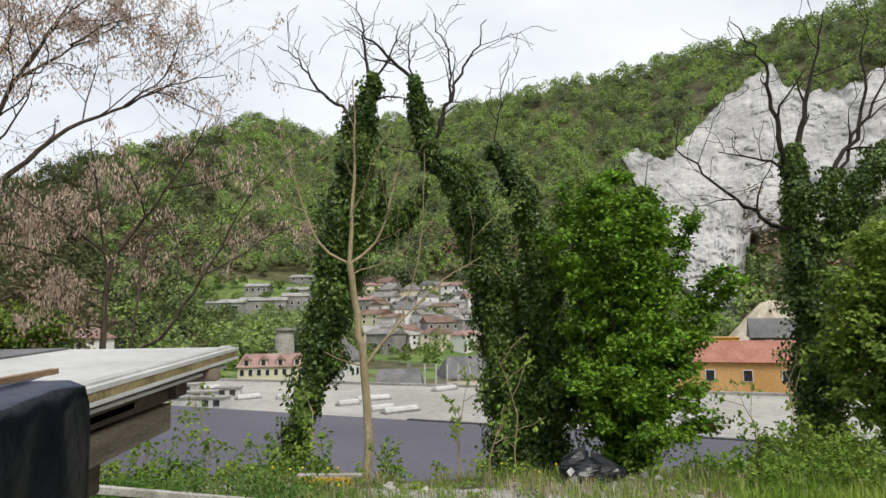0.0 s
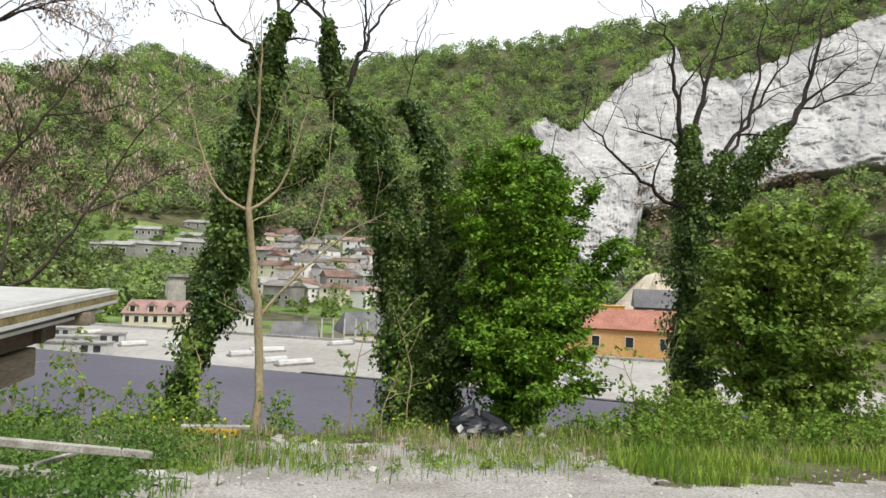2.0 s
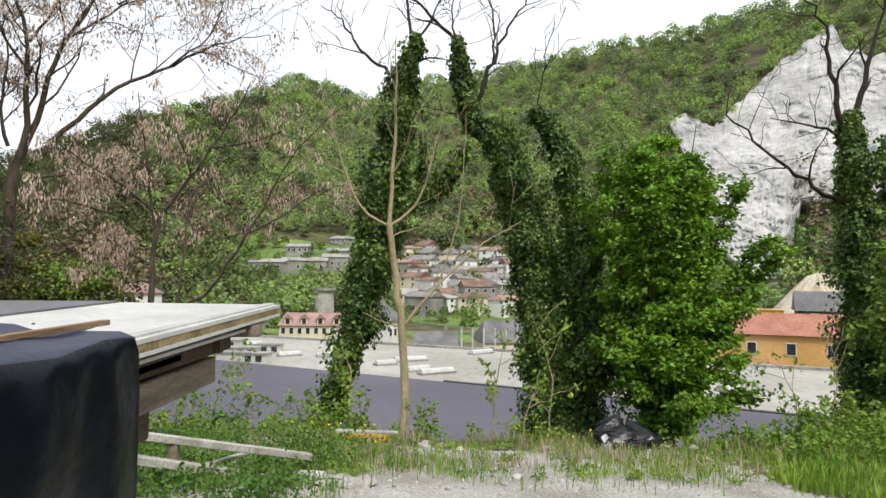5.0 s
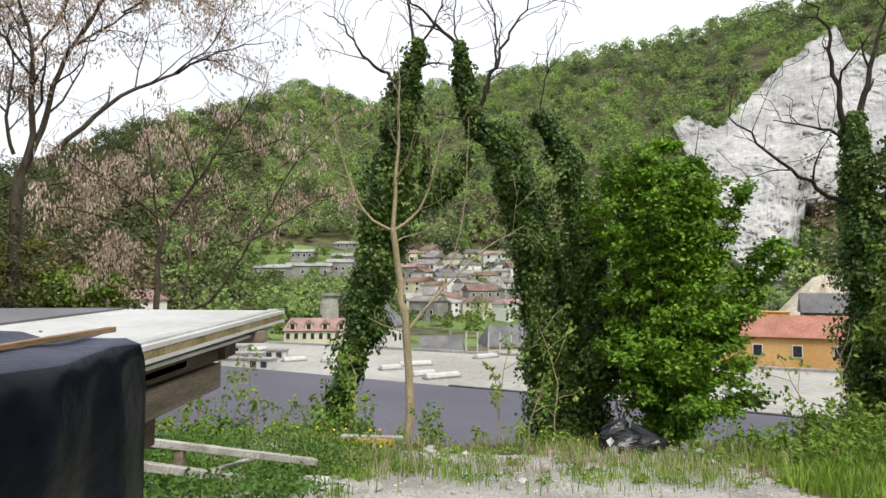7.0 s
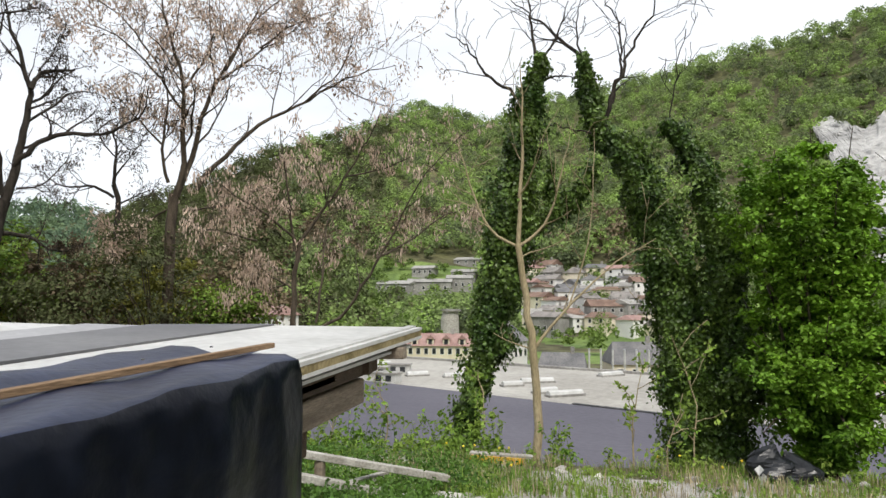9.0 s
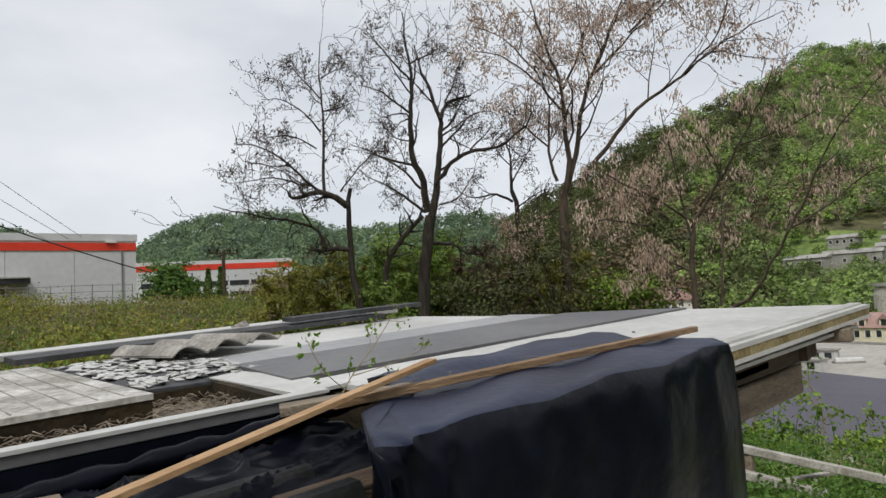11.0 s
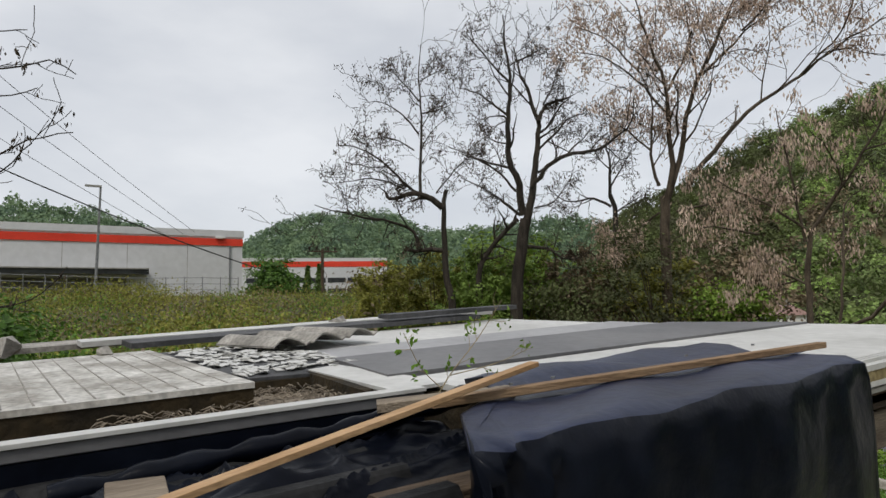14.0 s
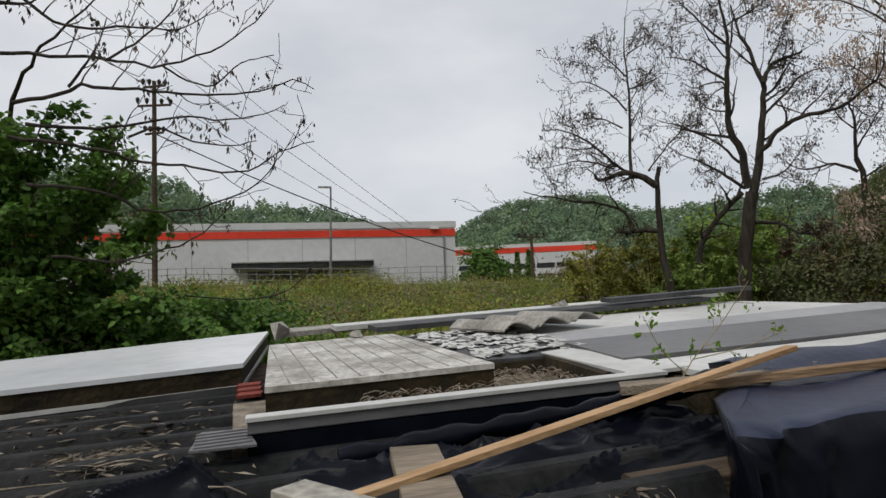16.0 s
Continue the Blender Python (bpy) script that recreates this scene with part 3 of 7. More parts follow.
def house(name, label, at, w, d, h, rh, yaw, wall, roof, rows=2, cols=4, hip=0.0, dormers=0, chimney=True):
    """A house with a pitched roof whose ridge runs along its width, windows in front and at the side."""
    x, y, z = at
    m = pose(x, y, z, 0, 0, yaw)
    ob = thing(name, at, label, "house")
    part("wall", block(Geo(), -w / 2, w / 2, -d / 2, d / 2, -4, h, m), wall, ob)
    o, i = 0.35, hip * w / 2
    v = [(-w / 2 - o, -d / 2 - o, h), (w / 2 + o, -d / 2 - o, h), (w / 2 + o, d / 2 + o, h), (-w / 2 - o, d / 2 + o, h), (-w / 2 - o + i, 0, h + rh), (w / 2 + o - i, 0, h + rh)]
    v = [m @ Vector(p) for p in v]
    g = Geo().add(v, [[0, 1, 5, 4], [2, 3, 4, 5]]).add(v, [[1, 2, 5], [3, 0, 4]]).add(v, [[3, 2, 1, 0]])
    top = part("roof", g, roof, ob)
    if chimney:
        part("chimney", block(Geo(), w * 0.18, w * 0.18 + 0.6, -0.3, 0.3, h + rh * 0.5, h + rh + 0.9, m), M["concrete"], top)
    for r in range(rows):
        for c in range(cols):
            cx, cz = -w / 2 + w * (c + 0.5) / cols, (0.3 + r) * h / rows
            ww = min(0.8, 0.45 * w / cols)
            wh = min(1.1, 0.5 * h / rows)
            win = part("window", block(Geo(), cx - ww / 2 - 0.1, cx + ww / 2 + 0.1, -d / 2 - 0.06, -d / 2 + 0.02, cz - 0.1, cz + wh + 0.1, m), M["white_wall"], ob)
            part("pane", block(Geo(), cx - ww / 2, cx + ww / 2, -d / 2 - 0.09, -d / 2, cz, cz + wh, m), M["glass_dark"], win)
    for k in range(dormers):
        cx = -w / 2 + w * (k + 0.5) / dormers
        dm = part("dormer", block(Geo(), cx - 0.6, cx + 0.6, -d / 2 + 0.2, -d / 4 + 0.6, h + 0.1, h + rh * 0.62, m), wall, ob)
        p = [m @ Vector(q) for q in ((cx - 0.8, -d / 2, h + rh * 0.6), (cx + 0.8, -d / 2, h + rh * 0.6), (cx, -d / 2, h + rh * 0.95), (cx - 0.8, 0, h + rh * 0.6), (cx + 0.8, 0, h + rh * 0.6), (cx, 0, h + rh * 0.95))]
        part("dormer_roof", Geo().add(p, [[0, 1, 2], [5, 4, 3]]).add(p, [[0, 2, 5, 3], [1, 4, 5, 2], [0, 3, 4, 1]]), roof, dm)
        part("pane", block(Geo(), cx - 0.35, cx + 0.35, -d / 2 + 0.14, -d / 2 + 0.22, h + 0.3, h + rh * 0.55, m), M["glass_dark"], dm)
    return ob


def spot(az, el, r):
    a = radians(az)
    return r * math.sin(a), r * math.cos(a), 1.45 + r * math.tan(radians(el))


def on_hill(az, el):
    """The place on the slope at a bearing and a height angle."""
    r = float(on_slope(np.array([az]), np.array([el]))[0])
    x, y = r * math.sin(radians(az)), r * math.cos(radians(az))
    return x, y, float(height(x, y)) - 0.3


def town():
    house("manor_house", "long cream house with a pinkish tiled roof and dormers", spot(-14.3, -5.5, 128), 11.8, 7, 4.2, 2.2, 8, M["cream"], M["pink_roof"], 2, 8, 0.18, 4)
    house("white_house", "small white house with a hipped reddish roof among trees", spot(-28.0, -2.2, 112), 4.6, 5, 2.2, 1.5, -25, M["white_wall"], M["pink_roof"], 1, 3, 0.25)
    house("grey_roof_house", "house with a broad hipped grey roof by the factory", spot(1.9, -6.2, 112), 9.0, 8, 2.6, 3.3, 12, M["cream"], M["grey_roof"], 1, 4, 0.25)
    house("dark_roof_house", "low house with a dark grey tiled roof", spot(-4.0, -6.5, 112), 7.2, 7, 2.0, 2.6, 0, M["concrete"], M["grey_roof"], 1, 3, 0.15)
    house("white_gabled_house", "small white gabled house with a dark roof", spot(-8.9, -5.0, 112), 5.0, 6, 3.4, 2.6, 70, M["white_wall"], M["grey_roof"], 1, 3)
    house("orange_building", "orange plastered building with a red tiled roof", (34.5, 74, -9.2), 22, 9, 5.6, 2.1, -22, M["orange"], M["red_roof"], 2, 6, 0.05)
    house("grey_shed", "dark shed with a pitched grey roof", spot(26.6, -2.9, 104), 8, 5, 2.0, 2.6, -20, M["grey_roof"], M["grey_roof"], 1, 2)
    box = thing("yellow_container", spot(22.5, -2.6, 100), "yellow metal site container behind the orange building", "container")
    mm = pose(*spot(22.5, -2.6, 100), 0, 0, -22)
    part("body", block(Geo(), -1.8, 1.8, -1.2, 1.2, -1, 1.3, mm), M["yellow"], box)
    part("roof", block(Geo(), -1.9, 1.9, -1.3, 1.3, 1.3, 1.42, mm), M["orange"], box)
    g = Geo()
    x, y, z = spot(26.2, -2.4, 135)
    n = 24
    ring = [(x + (11 - 2.2 * j) * math.cos(2 * math.pi * k / n) * (1 + 0.08 * math.sin(5 * k)), y + (11 - 2.2 * j) * math.sin(2 * math.pi * k / n), z - 2 + 2.3 * j + 0.4 * math.sin(3 * k + j)) for j in range(5) for k in range(n)]
    g.add(ring + [(x, y, z + 8.4)], [[j * n + k, j * n + (k + 1) % n, (j + 1) * n + (k + 1) % n, (j + 1) * n + k] for j in range(4) for k in range(n)])
    g.add(ring[-n:] + [(x, y, z + 8.2)], [[k, (k + 1) % n, n] for k in range(n)])
    single("spoil_heap", g, M["crushed_stone"], "tall heap of pale crushed stone below the quarry", "gravel heap")
    rng = np.random.default_rng(21)
    walls = [M["cream"], M["white_wall"], M["concrete"], M["white_wall"], M["white_wall"], M["cream"], M["cream"]]
    roofs = [M["brown_roof"], M["grey_roof"], M["slate_roof"], M["pink_roof"], M["slate_roof"], M["brown_roof"], M["concrete"]]
    names = {id(M["cream"]): "cream", id(M["white_wall"]): "white", id(M["concrete"]): "grey", id(M["pink_roof"]): "rose", id(M["stone"]): "stone"}
    for el, n, a0, a1 in ((-2.6, 5, -6.6, 5.6), (-1.7, 7, -7.0, 5.6), (-0.8, 8, -7.0, 5.8), (0.1, 8, -7.2, 5.8), (0.9, 7, -7.0, 5.0), (1.7, 5, -6.8, 2.0), (2.4, 2, -6.4, -4.0)):
        for k in range(n):
            az = a0 + (a1 - a0) * (k + rng.uniform(0.15, 0.85)) / n
            wall, roof = walls[rng.integers(len(walls))], roofs[rng.integers(len(roofs))]
            w = rng.uniform(5.5, 10.5)
            house("town_house", f"{names[id(wall)]} plastered house with a tiled pitched roof on the slope", on_hill(az, max(-3.2, el + rng.uniform(-0.3, 0.3))), w, rng.uniform(5.5, 7.5), rng.uniform(2.6, 5.2), rng.uniform(1.1, 2.1), rng.uniform(-40, 40) + (90 if rng.random() < 0.25 else 0), wall, roof, 1 + int(rng.random() < 0.65), rng.integers(2, 5), rng.choice([0, 0, 0.3]))
    for az, el, w, h in ((-17.8, 1.0, 13, 3.0), (-15.0, 1.0, 15, 3.6), (-12.4, 1.3, 9, 4.0), (-15.4, 2.4, 8, 2.4), (-12.0, 2.2, 9, 2.6), (-11.2, 3.4, 14, 1.8)):
        house("hillside_barn", "long low grey concrete building with a flat pitched roof", on_hill(az, el - 0.2), w, 8, h, 1.3, rng.uniform(-10, 10), M["concrete"], M["concrete"], 1, 4, 0, 0, False)
    x, y, z = spot(-13.4, -2.2, 150)
    tower = thing("stone_tower", (x, y, z), "round pale ruined stone tower at the foot of the hill", "tower")
    part("wall", tube(Geo(), [(x, y, z - 4), (x, y, z + 2), (x + 0.2, y, z + 4)], [2.2, 2.0, 1.7], 14), M["stone"], tower)
    part("rim", tube(Geo(), [(x + 0.2, y, z + 3.7), (x + 0.2, y, z + 4.2)], [2.3, 2.3], 14), M["concrete"], tower)
    for k in range(6):
        fx, fy, fz = spot(-1.9 + 0.95 * k, -5.6, 100)
        pole = thing("flag_pole", (fx, fy, fz), "white flag pole in front of the factory", "flag pole", "row of white poles")
        part("pole", tube(Geo(), [(fx, fy, fz - 2), (fx, fy, fz + 3.0)], [0.16, 0.13], 8), M["white_panel"], pole)
        part("cap", tube(Geo(), [(fx, fy, fz + 3.0), (fx, fy, fz + 3.15)], [0.2, 0.08], 8), M["metal"], pole)


town()

# ---- warehouses, lamp, poles and wires beyond the field ----


def warehouse():
    # the long front runs from the near corner towards the camera's left
    c, d = np.array((-76.2, 25.8)), np.array((-0.10, -1.0))
    d = d / np.linalg.norm(d)
    back = np.array((-d[1], d[0])) * -1

    def wall_box(geo, s0, s1, z0, z1, proud, depth):
        p = [c + d * s - back * proud for s in (s0, s1)]
        q = [k + back * (depth + proud) for k in p]
        xy = [p[0], p[1], q[1], q[0]]
        return prism(geo, [(a[0], a[1], z0) for a in xy], [(a[0], a[1], z1) for a in xy])

    ob = thing("warehouse", (c[0], c[1], 1), "large light grey warehouse with a bright red band", "warehouse")
    part("wall", wall_box(Geo(), 0, 62, -1, 9.75, 0, 45), M["hall_wall"], ob)
    part("attic", wall_box(Geo(), -0.15, 62, 9.75, 10.5, 0.12, 45), M["hall_wall"], ob)
    part("red_band", wall_box(Geo(), -0.05, 62, 8.75, 9.55, 0.1, 1), M["hall_red"], ob, "bright red painted band")
    cn = part("canopy", wall_box(Geo(), 10, 25.5, 5.35, 5.85, 2.2, 2.1), M["glass_dark"], ob, "dark loading canopy")
    part("canopy_edge", wall_box(Geo(), 10, 25.5, 5.86, 5.98, 2.3, 2.2), M["concrete"], cn)
    part("gate_recess", wall_box(Geo(), 12, 24, 0, 5.0, 0.06, 0.1), M["grey_roof"], ob)
    part("downpipe", tube(Geo(), [(*(c + d * 1.4 - back * 0.1), 0), (*(c + d * 1.4 - back * 0.1), 8.8)], [0.09, 0.09], 6), M["metal"], ob)
    part("lamp", wall_box(Geo(), 2.0, 3.0, 9.55, 9.75, 0.4, 0.3), M["white_wall"], ob)
    for s in range(0, 62, 6):
        part("panel_joint", wall_box(Geo(), s + 5.9, s + 5.95, 0, 8.75, 0.015, 0.02), M["concrete"], ob)
    e, u = np.array((-167.2, 56.6)), np.array((15.2, 33.1))
    u = u / np.linalg.norm(u)
    bk = np.array((-u[1], u[0]))

    def far_box(geo, s0, s1, z0, z1, proud, depth):
        p = [e + u * s - bk * proud for s in (s0, s1)]
        q = [k + bk * (depth + proud) for k in p]
        xy = [p[0], p[1], q[1], q[0]]
        return prism(geo, [(a[0], a[1], z0) for a in xy], [(a[0], a[1], z1) for a in xy])

    o2 = thing("far_warehouse", (-160, 73, 2), "far grey industrial building with a red band and window rows", "warehouse")
    part("wall", far_box(Geo(), -6, 36.4, 0, 14.6, 0, 30), M["hall_wall"], o2)
    part("red_band", far_box(Geo(), -6, 36.5, 12.3, 13.7, 0.1, 1), M["hall_red"], o2, "bright red painted band")
    for z in (5.4, 8.2):
        for k in range(7):
            part("window", far_box(Geo(), 0.6 + 5.1 * k, 5.2 + 5.1 * k, z, z + 1.25, 0.08, 0.2), M["glass_dark"], o2)
    lx, ly = -61.8, 8.9
    lz = float(height(lx, ly))
    lamp = thing("street_lamp", (lx, ly, lz), "tall grey street lamp with a flat head", "street lamp")
    part("post", tube(Geo(), [(lx, ly, lz - 0.3), (lx, ly + 0.2, 11.85)], [0.13, 0.08], 8), M["metal"], lamp)
    part("head", block(Geo(), lx - 0.15, lx + 0.15, ly - 0.95, ly + 0.25, 11.8, 11.95), M["concrete"], lamp)
    # fence along the road
    fence = thing("mesh_fence", (-60, 10, 3), "thin grey metal fence along the road", "fence")
    pts = []
    for k in range(28):
        az = -108 + 36.5 * k / 27
        x, y = 60 * math.sin(radians(az)), 60 * math.cos(radians(az))
        z = float(height(x, y))
        pts.append((x, y, z + 1.5))
        part("post", tube(Geo(), [(x, y, z - 0.2), (x, y, z + 1.6)], [0.04, 0.04], 5), M["metal"], fence)
    for dz in (0, -0.5, -1.0):
        part("rail", tube(Geo(), np.array(pts) + (0, 0, dz), [0.025] * len(pts), 4), M["metal"], fence)

    def pole(x, y, z0, z1, label, arms):
        ob = thing("utility_pole", (x, y, z0), label, "utility pole")
        part("mast", tube(Geo(), [(x, y, z0 - 0.5), (x, y, z1)], [0.17, 0.12], 8), M["wood_dark"], ob)
        for dz, half in arms:
            arm = part("crossarm", beam(Geo(), (x - 0.3, y - half, z1 - dz), (x + 0.3, y + half, z1 - dz), 0.1, 0.12), M["wood_dark"], ob)
            for s in (-1, -0.45, 0.45, 1):
                py = y + s * half * 0.95
                part("insulator", tube(Geo(), [(x, py, z1 - dz + 0.05), (x, py, z1 - dz + 0.2), (x, py, z1 - dz + 0.34), (x, py, z1 - dz + 0.42)], [0.03, 0.1, 0.12, 0.05], 7), M["bark_dark"], arm)

    pole(-55, 25.9, 1.5, 6.75, "weathered wooden utility pole with a crossarm and dark insulators", ((0.25, 1.3),))
    pole(-41, -3.6, 2.2, 14.2, "tall wooden utility pole with several short crossarms", ((0.3, 0.6), (1.4, 0.9), (3.0, 0.5)))
    for k, (a, b, sag) in enumerate((((-41, -3.6, 11.2), (-39.0, 14.2, 3.9), 0.4), ((-42, -8, 22), (-63, 17, 8.6), 0.5), ((-42, -8, 19.5), (-63, 16, 8.4), 0.5), ((-42, -9, 17.5), (-63, 14.5, 8.2), 0.5))):
        t = np.linspace(0, 1, 20)[:, None]
        p = np.array(a) * (1 - t) + np.array(b) * t
        p[:, 2] -= sag * 4 * t[:, 0] * (1 - t[:, 0])
        single("overhead_wire", tube(Geo(), p, [0.035 if k == 0 else 0.02] * 20, 5), M["cable"], "thin dark overhead wire slung between the poles", "wire", smooth=True)


warehouse()

# ---- the shed ----


def top(x, y):
    return 1.29 - 0.033 * (x + 2.34) + 0.041 * (y - 5.22)


def sheet(geo, corners, lift, thick):
    """A slab on the shed's roof slope from four corners, its top lift above the slope."""
    c = np.array([(x, y, top(x, y) + lift) for x, y in corners], float)
    a = c[:, :2]
    if (np.roll(a, -1, 0)[:, 1] * a[:, 0] - np.roll(a, -1, 0)[:, 0] * a[:, 1]).sum() < 0:
        c = c[::-1]
    return prism(geo, c - (0, 0, thick), c)


def panel(name, label, corners, lift, skin, core, thick=0.1):
    ob = thing(name, (np.mean([c[0] for c in corners]), np.mean([c[1] for c in corners]), top(*corners[0]) - 0.1), label, "roof panel")
    part("top_skin", sheet(Geo(), corners, lift, 0.02), skin, ob)
    cx, cy = np.mean(corners, axis=0)
    inner = [(cx + (x - cx) * 0.994, cy + (y - cy) * 0.994) for x, y in corners]
    part("foam_core", sheet(Geo(), inner, lift - 0.02, thick - 0.038), core, ob)
    part("bottom_skin", sheet(Geo(), corners, lift - thick + 0.018, 0.018), M["white_panel"], ob)
    return ob


def shed():
    frame_ob = thing("shed", (-4, 2, 0), "low makeshift shed of dark boards and timber posts", "shed")
    for k in range(24):
        y0 = -2.2 + k * 0.22
        part("board", block(Geo(), -2.68, -2.65, y0, y0 + 0.21, -0.7, top(-2.66, y0) - 0.16), M["wood_dark"], frame_ob)
    for k in range(12):
        x0 = -5.5 + k * 0.2
        part("board", block(Geo(), x0, x0 + 0.19, 4.05, 4.08, -0.8, 1.1), M["wood_dark"], frame_ob)
    for x, ys in ((-2.55, (-2.0, 1.2)), (-3.3, (3.95,)), (-5.5, (-2.0, 1.2, 3.9))):
        for y in ys:
            part("post", beam(Geo(), (x, y, -0.8), (x, y + 0.001, top(x, y) - 0.14), 0.12, 0.12), M["wood_grey"], frame_ob)
    part("rafter", beam(Geo(), (-2.5, 1.5, 1.0), (-2.5, 4.66, 1.10), 0.10, 0.11), M["wood_dark"], frame_ob)
    part("rafter", beam(Geo(), (-2.56, 1.5, 0.82), (-2.56, 4.60, 0.93), 0.09, 0.15), M["wood_grey"], frame_ob)
    part("purlin", beam(Geo(), (-2.3, 4.75, 1.15), (-3.4, 4.62, 1.13), 0.12, 0.07), M["wood_grey"], frame_ob)
    part("purlin", beam(Geo(), (-2.42, 4.45, 1.09), (-5.4, 4.0, 1.15), 0.09, 0.09), M["wood_dark"], frame_ob)
    part("bracket", beam(Geo(), (-2.60, 3.94, 0.75), (-3.3, 3.94, 0.75), 0.10, 0.17), M["wood_dark"], frame_ob)

    panel("roof_panel", "white sandwich roof panel with a yellow foam edge", [(-2.33, 2.1), (-3.32, 2.1), (-3.3, 4.86), (-2.33, 5.25)], 0.0, M["white_panel"], M["foam"], 0.076)
    single("under_sheet", sheet(Geo(), [(-2.40, 2.1), (-3.2, 2.1), (-3.2, 4.6), (-2.36, 5.1)], -0.105, 0.016), M["white_panel"], "white metal sheet beneath the sandwich panel", "roof sheet")
    panel("roof_panel", "white sandwich roof panel laid beside the grey sheet", [(-3.95, 2.0), (-5.1, 1.95), (-5.32, 4.22), (-3.9, 4.44)], -0.006, M["white_panel"], M["moss_shade"], 0.1)
    g = Geo()
    for y0, y1 in ((2.03, 4.86),):
        sheet(g, [(-3.36, y0), (-3.97, y0 + 0.07), (-3.92, 4.45), (-3.26, y1)], 0.012, 0.03)
    single("grey_roof_sheet", g, M["grey_sheet"], "smooth dark grey strip of roof sheet between white panels", "roof sheet")
    single("grey_roof_sheet", sheet(Geo(), [(-3.975, 2.12), (-4.36, 2.12), (-4.33, 4.36), (-3.93, 4.43)], 0.005, 0.008), M["pale_sheet"], "smooth pale grey strip of roof sheet on the white panel", "roof sheet")
    g = Geo()
    for k in range(3):
        sheet(g, [(-2.36 - 0.02 * k, 2.2), (-2.375 - 0.02 * k, 2.2), (-2.375 - 0.02 * k, 5.2), (-2.36 - 0.02 * k, 5.2)], 0.012, 0.012)
    part("rib", g, M["white_panel"], bpy.data.objects["roof_panel"])
    # edge strips on the far side
    for k, (x0, x1, y0, y1, lift, key, lab) in enumerate((
        (-5.12, -5.42, 1.5, 3.9, 0.05, "black_felt", "black roofing felt strip along the far edge"),
        (-5.40, -5.62, 1.3, 4.25, 0.055, "white_panel", "narrow white metal edge trim"),
        (-5.60, -5.95, 1.0, 3.3, 0.03, "asbestos", "weathered grey cement sheet at the roof edge"),
        (-5.16, -5.30, 3.1, 4.3, 0.10, "black_felt", "black roofing felt strip along the far edge"))):
        single("roof_strip", sheet(Geo(), [(x0, y0), (x1, y0), (x1 - 0.05, y1), (x0 - 0.05, y1)], lift, 0.03), M[key], lab, "roof strip")
    # corrugated cement sheets lying loose
    for k, (x0, y0, w, ln, turn) in enumerate(((-4.72, 2.06, 0.21, 0.62, 99), (-4.74, 2.27, 0.21, 0.6, 101), (-4.76, 2.48, 0.2, 0.56, 104))):
        g = Geo()
        n = 33
        m = pose(x0, y0, top(x0, y0) + 0.025 + 0.006 * k, 0, 0, turn)
        s = np.linspace(0, 1, n)
        v = []
        for e in (0, 1):
            for dz in (0, -0.008):
                v += [m @ Vector(((a - 0.5) * w, -0.5 * ln + e * ln, 0.045 * abs(math.sin(a * 1.15 * math.pi)) + 0.004 * math.sin(9 * a + 5 * e) + dz)) for a in s]
        f = []
        for k2 in range(n - 1):
            a, b, c2, d2 = k2, n + k2, 2 * n + k2, 3 * n + k2
            f += [[a, a + 1, c2 + 1, c2], [b, d2, d2 + 1, b + 1], [a, b, b + 1, a + 1], [c2, c2 + 1, d2 + 1, d2]]
        g.add([tuple(p) for p in v], f)
        single("corrugated_sheet", g, M["asbestos"], "loose piece of weathered grey corrugated cement sheet", "roof sheet", "loose corrugated sheets")
    # panel with a peeling grid of lines
    tp = panel("stained_panel", "thick stained white panel with dark seams and a mossy cut edge", [(-3.55, 0.80), (-3.52, 1.60), (-4.97, 1.56), (-4.97, 0.88)], 0.02, M["stained_panel"], M["moss_shade"], 0.13)
    for k in range(9):
        y = 0.88 + 0.08 * k
        part("seam", sheet(Geo(), [(-3.57, y), (-3.57, y + 0.005), (-4.95, y + 0.003), (-4.95, y)], 0.0225, 0.004), M["asbestos"], tp)
    # near-black core colour stands for the shade on this panel's underside
    panel("glossy_panel", "smooth pale blue-white panel with a shiny surface", [(-4.28, 0.74), (-4.0, -1.6), (-5.1, -1.7), (-5.95, 0.92)], 0.02, M["glossy_panel"], M["moss_shade"], 0.11)
    # slab of flaking paint chips
    single("flaking_panel", sheet(Geo(), [(-3.75, 1.62), (-3.65, 2.05), (-4.9, 2.2), (-5.0, 1.6)], 0.0, 0.012), M["black_felt"], "dark panel under flaking white paint", "roof panel")
    single("hole_board", sheet(Geo(), [(-3.72, 1.64), (-3.66, 2.04), (-3.70, 2.04), (-3.76, 1.64)], -0.014, 0.12), M["moss_shade"], "mossy brown board edging a hole in the roof", "board")
    rng = np.random.default_rng(31)
    g = Geo()
    for k in range(300):
        x, y = rng.uniform(-4.95, -3.8), rng.uniform(1.64, 2.16)
        a = rng.uniform(0, 6.28)
        n = 5
        rr = rng.uniform(0.008, 0.038, n)
        p = [(x + rr[j] * 1.5 * math.cos(a + j * 6.28 / n), y + rr[j] * math.sin(a + j * 6.28 / n), top(x, y) + 0.004 + rng.uniform(0, 0.012)) for j in range(n)]
        q = [(u, v, w - 0.003) for u, v, w in p]
        g.add(p + q, [list(range(n))])
        g.add(p + q, [[j + n, (j + 1) % n + n, (j + 1) % n, j] for j in range(n)])
    tagged(new("paint_flakes", g.data("paint_flakes", M["white_panel"])), "curled flakes of white paint on dark felt", "paint flakes", kind="stuff")
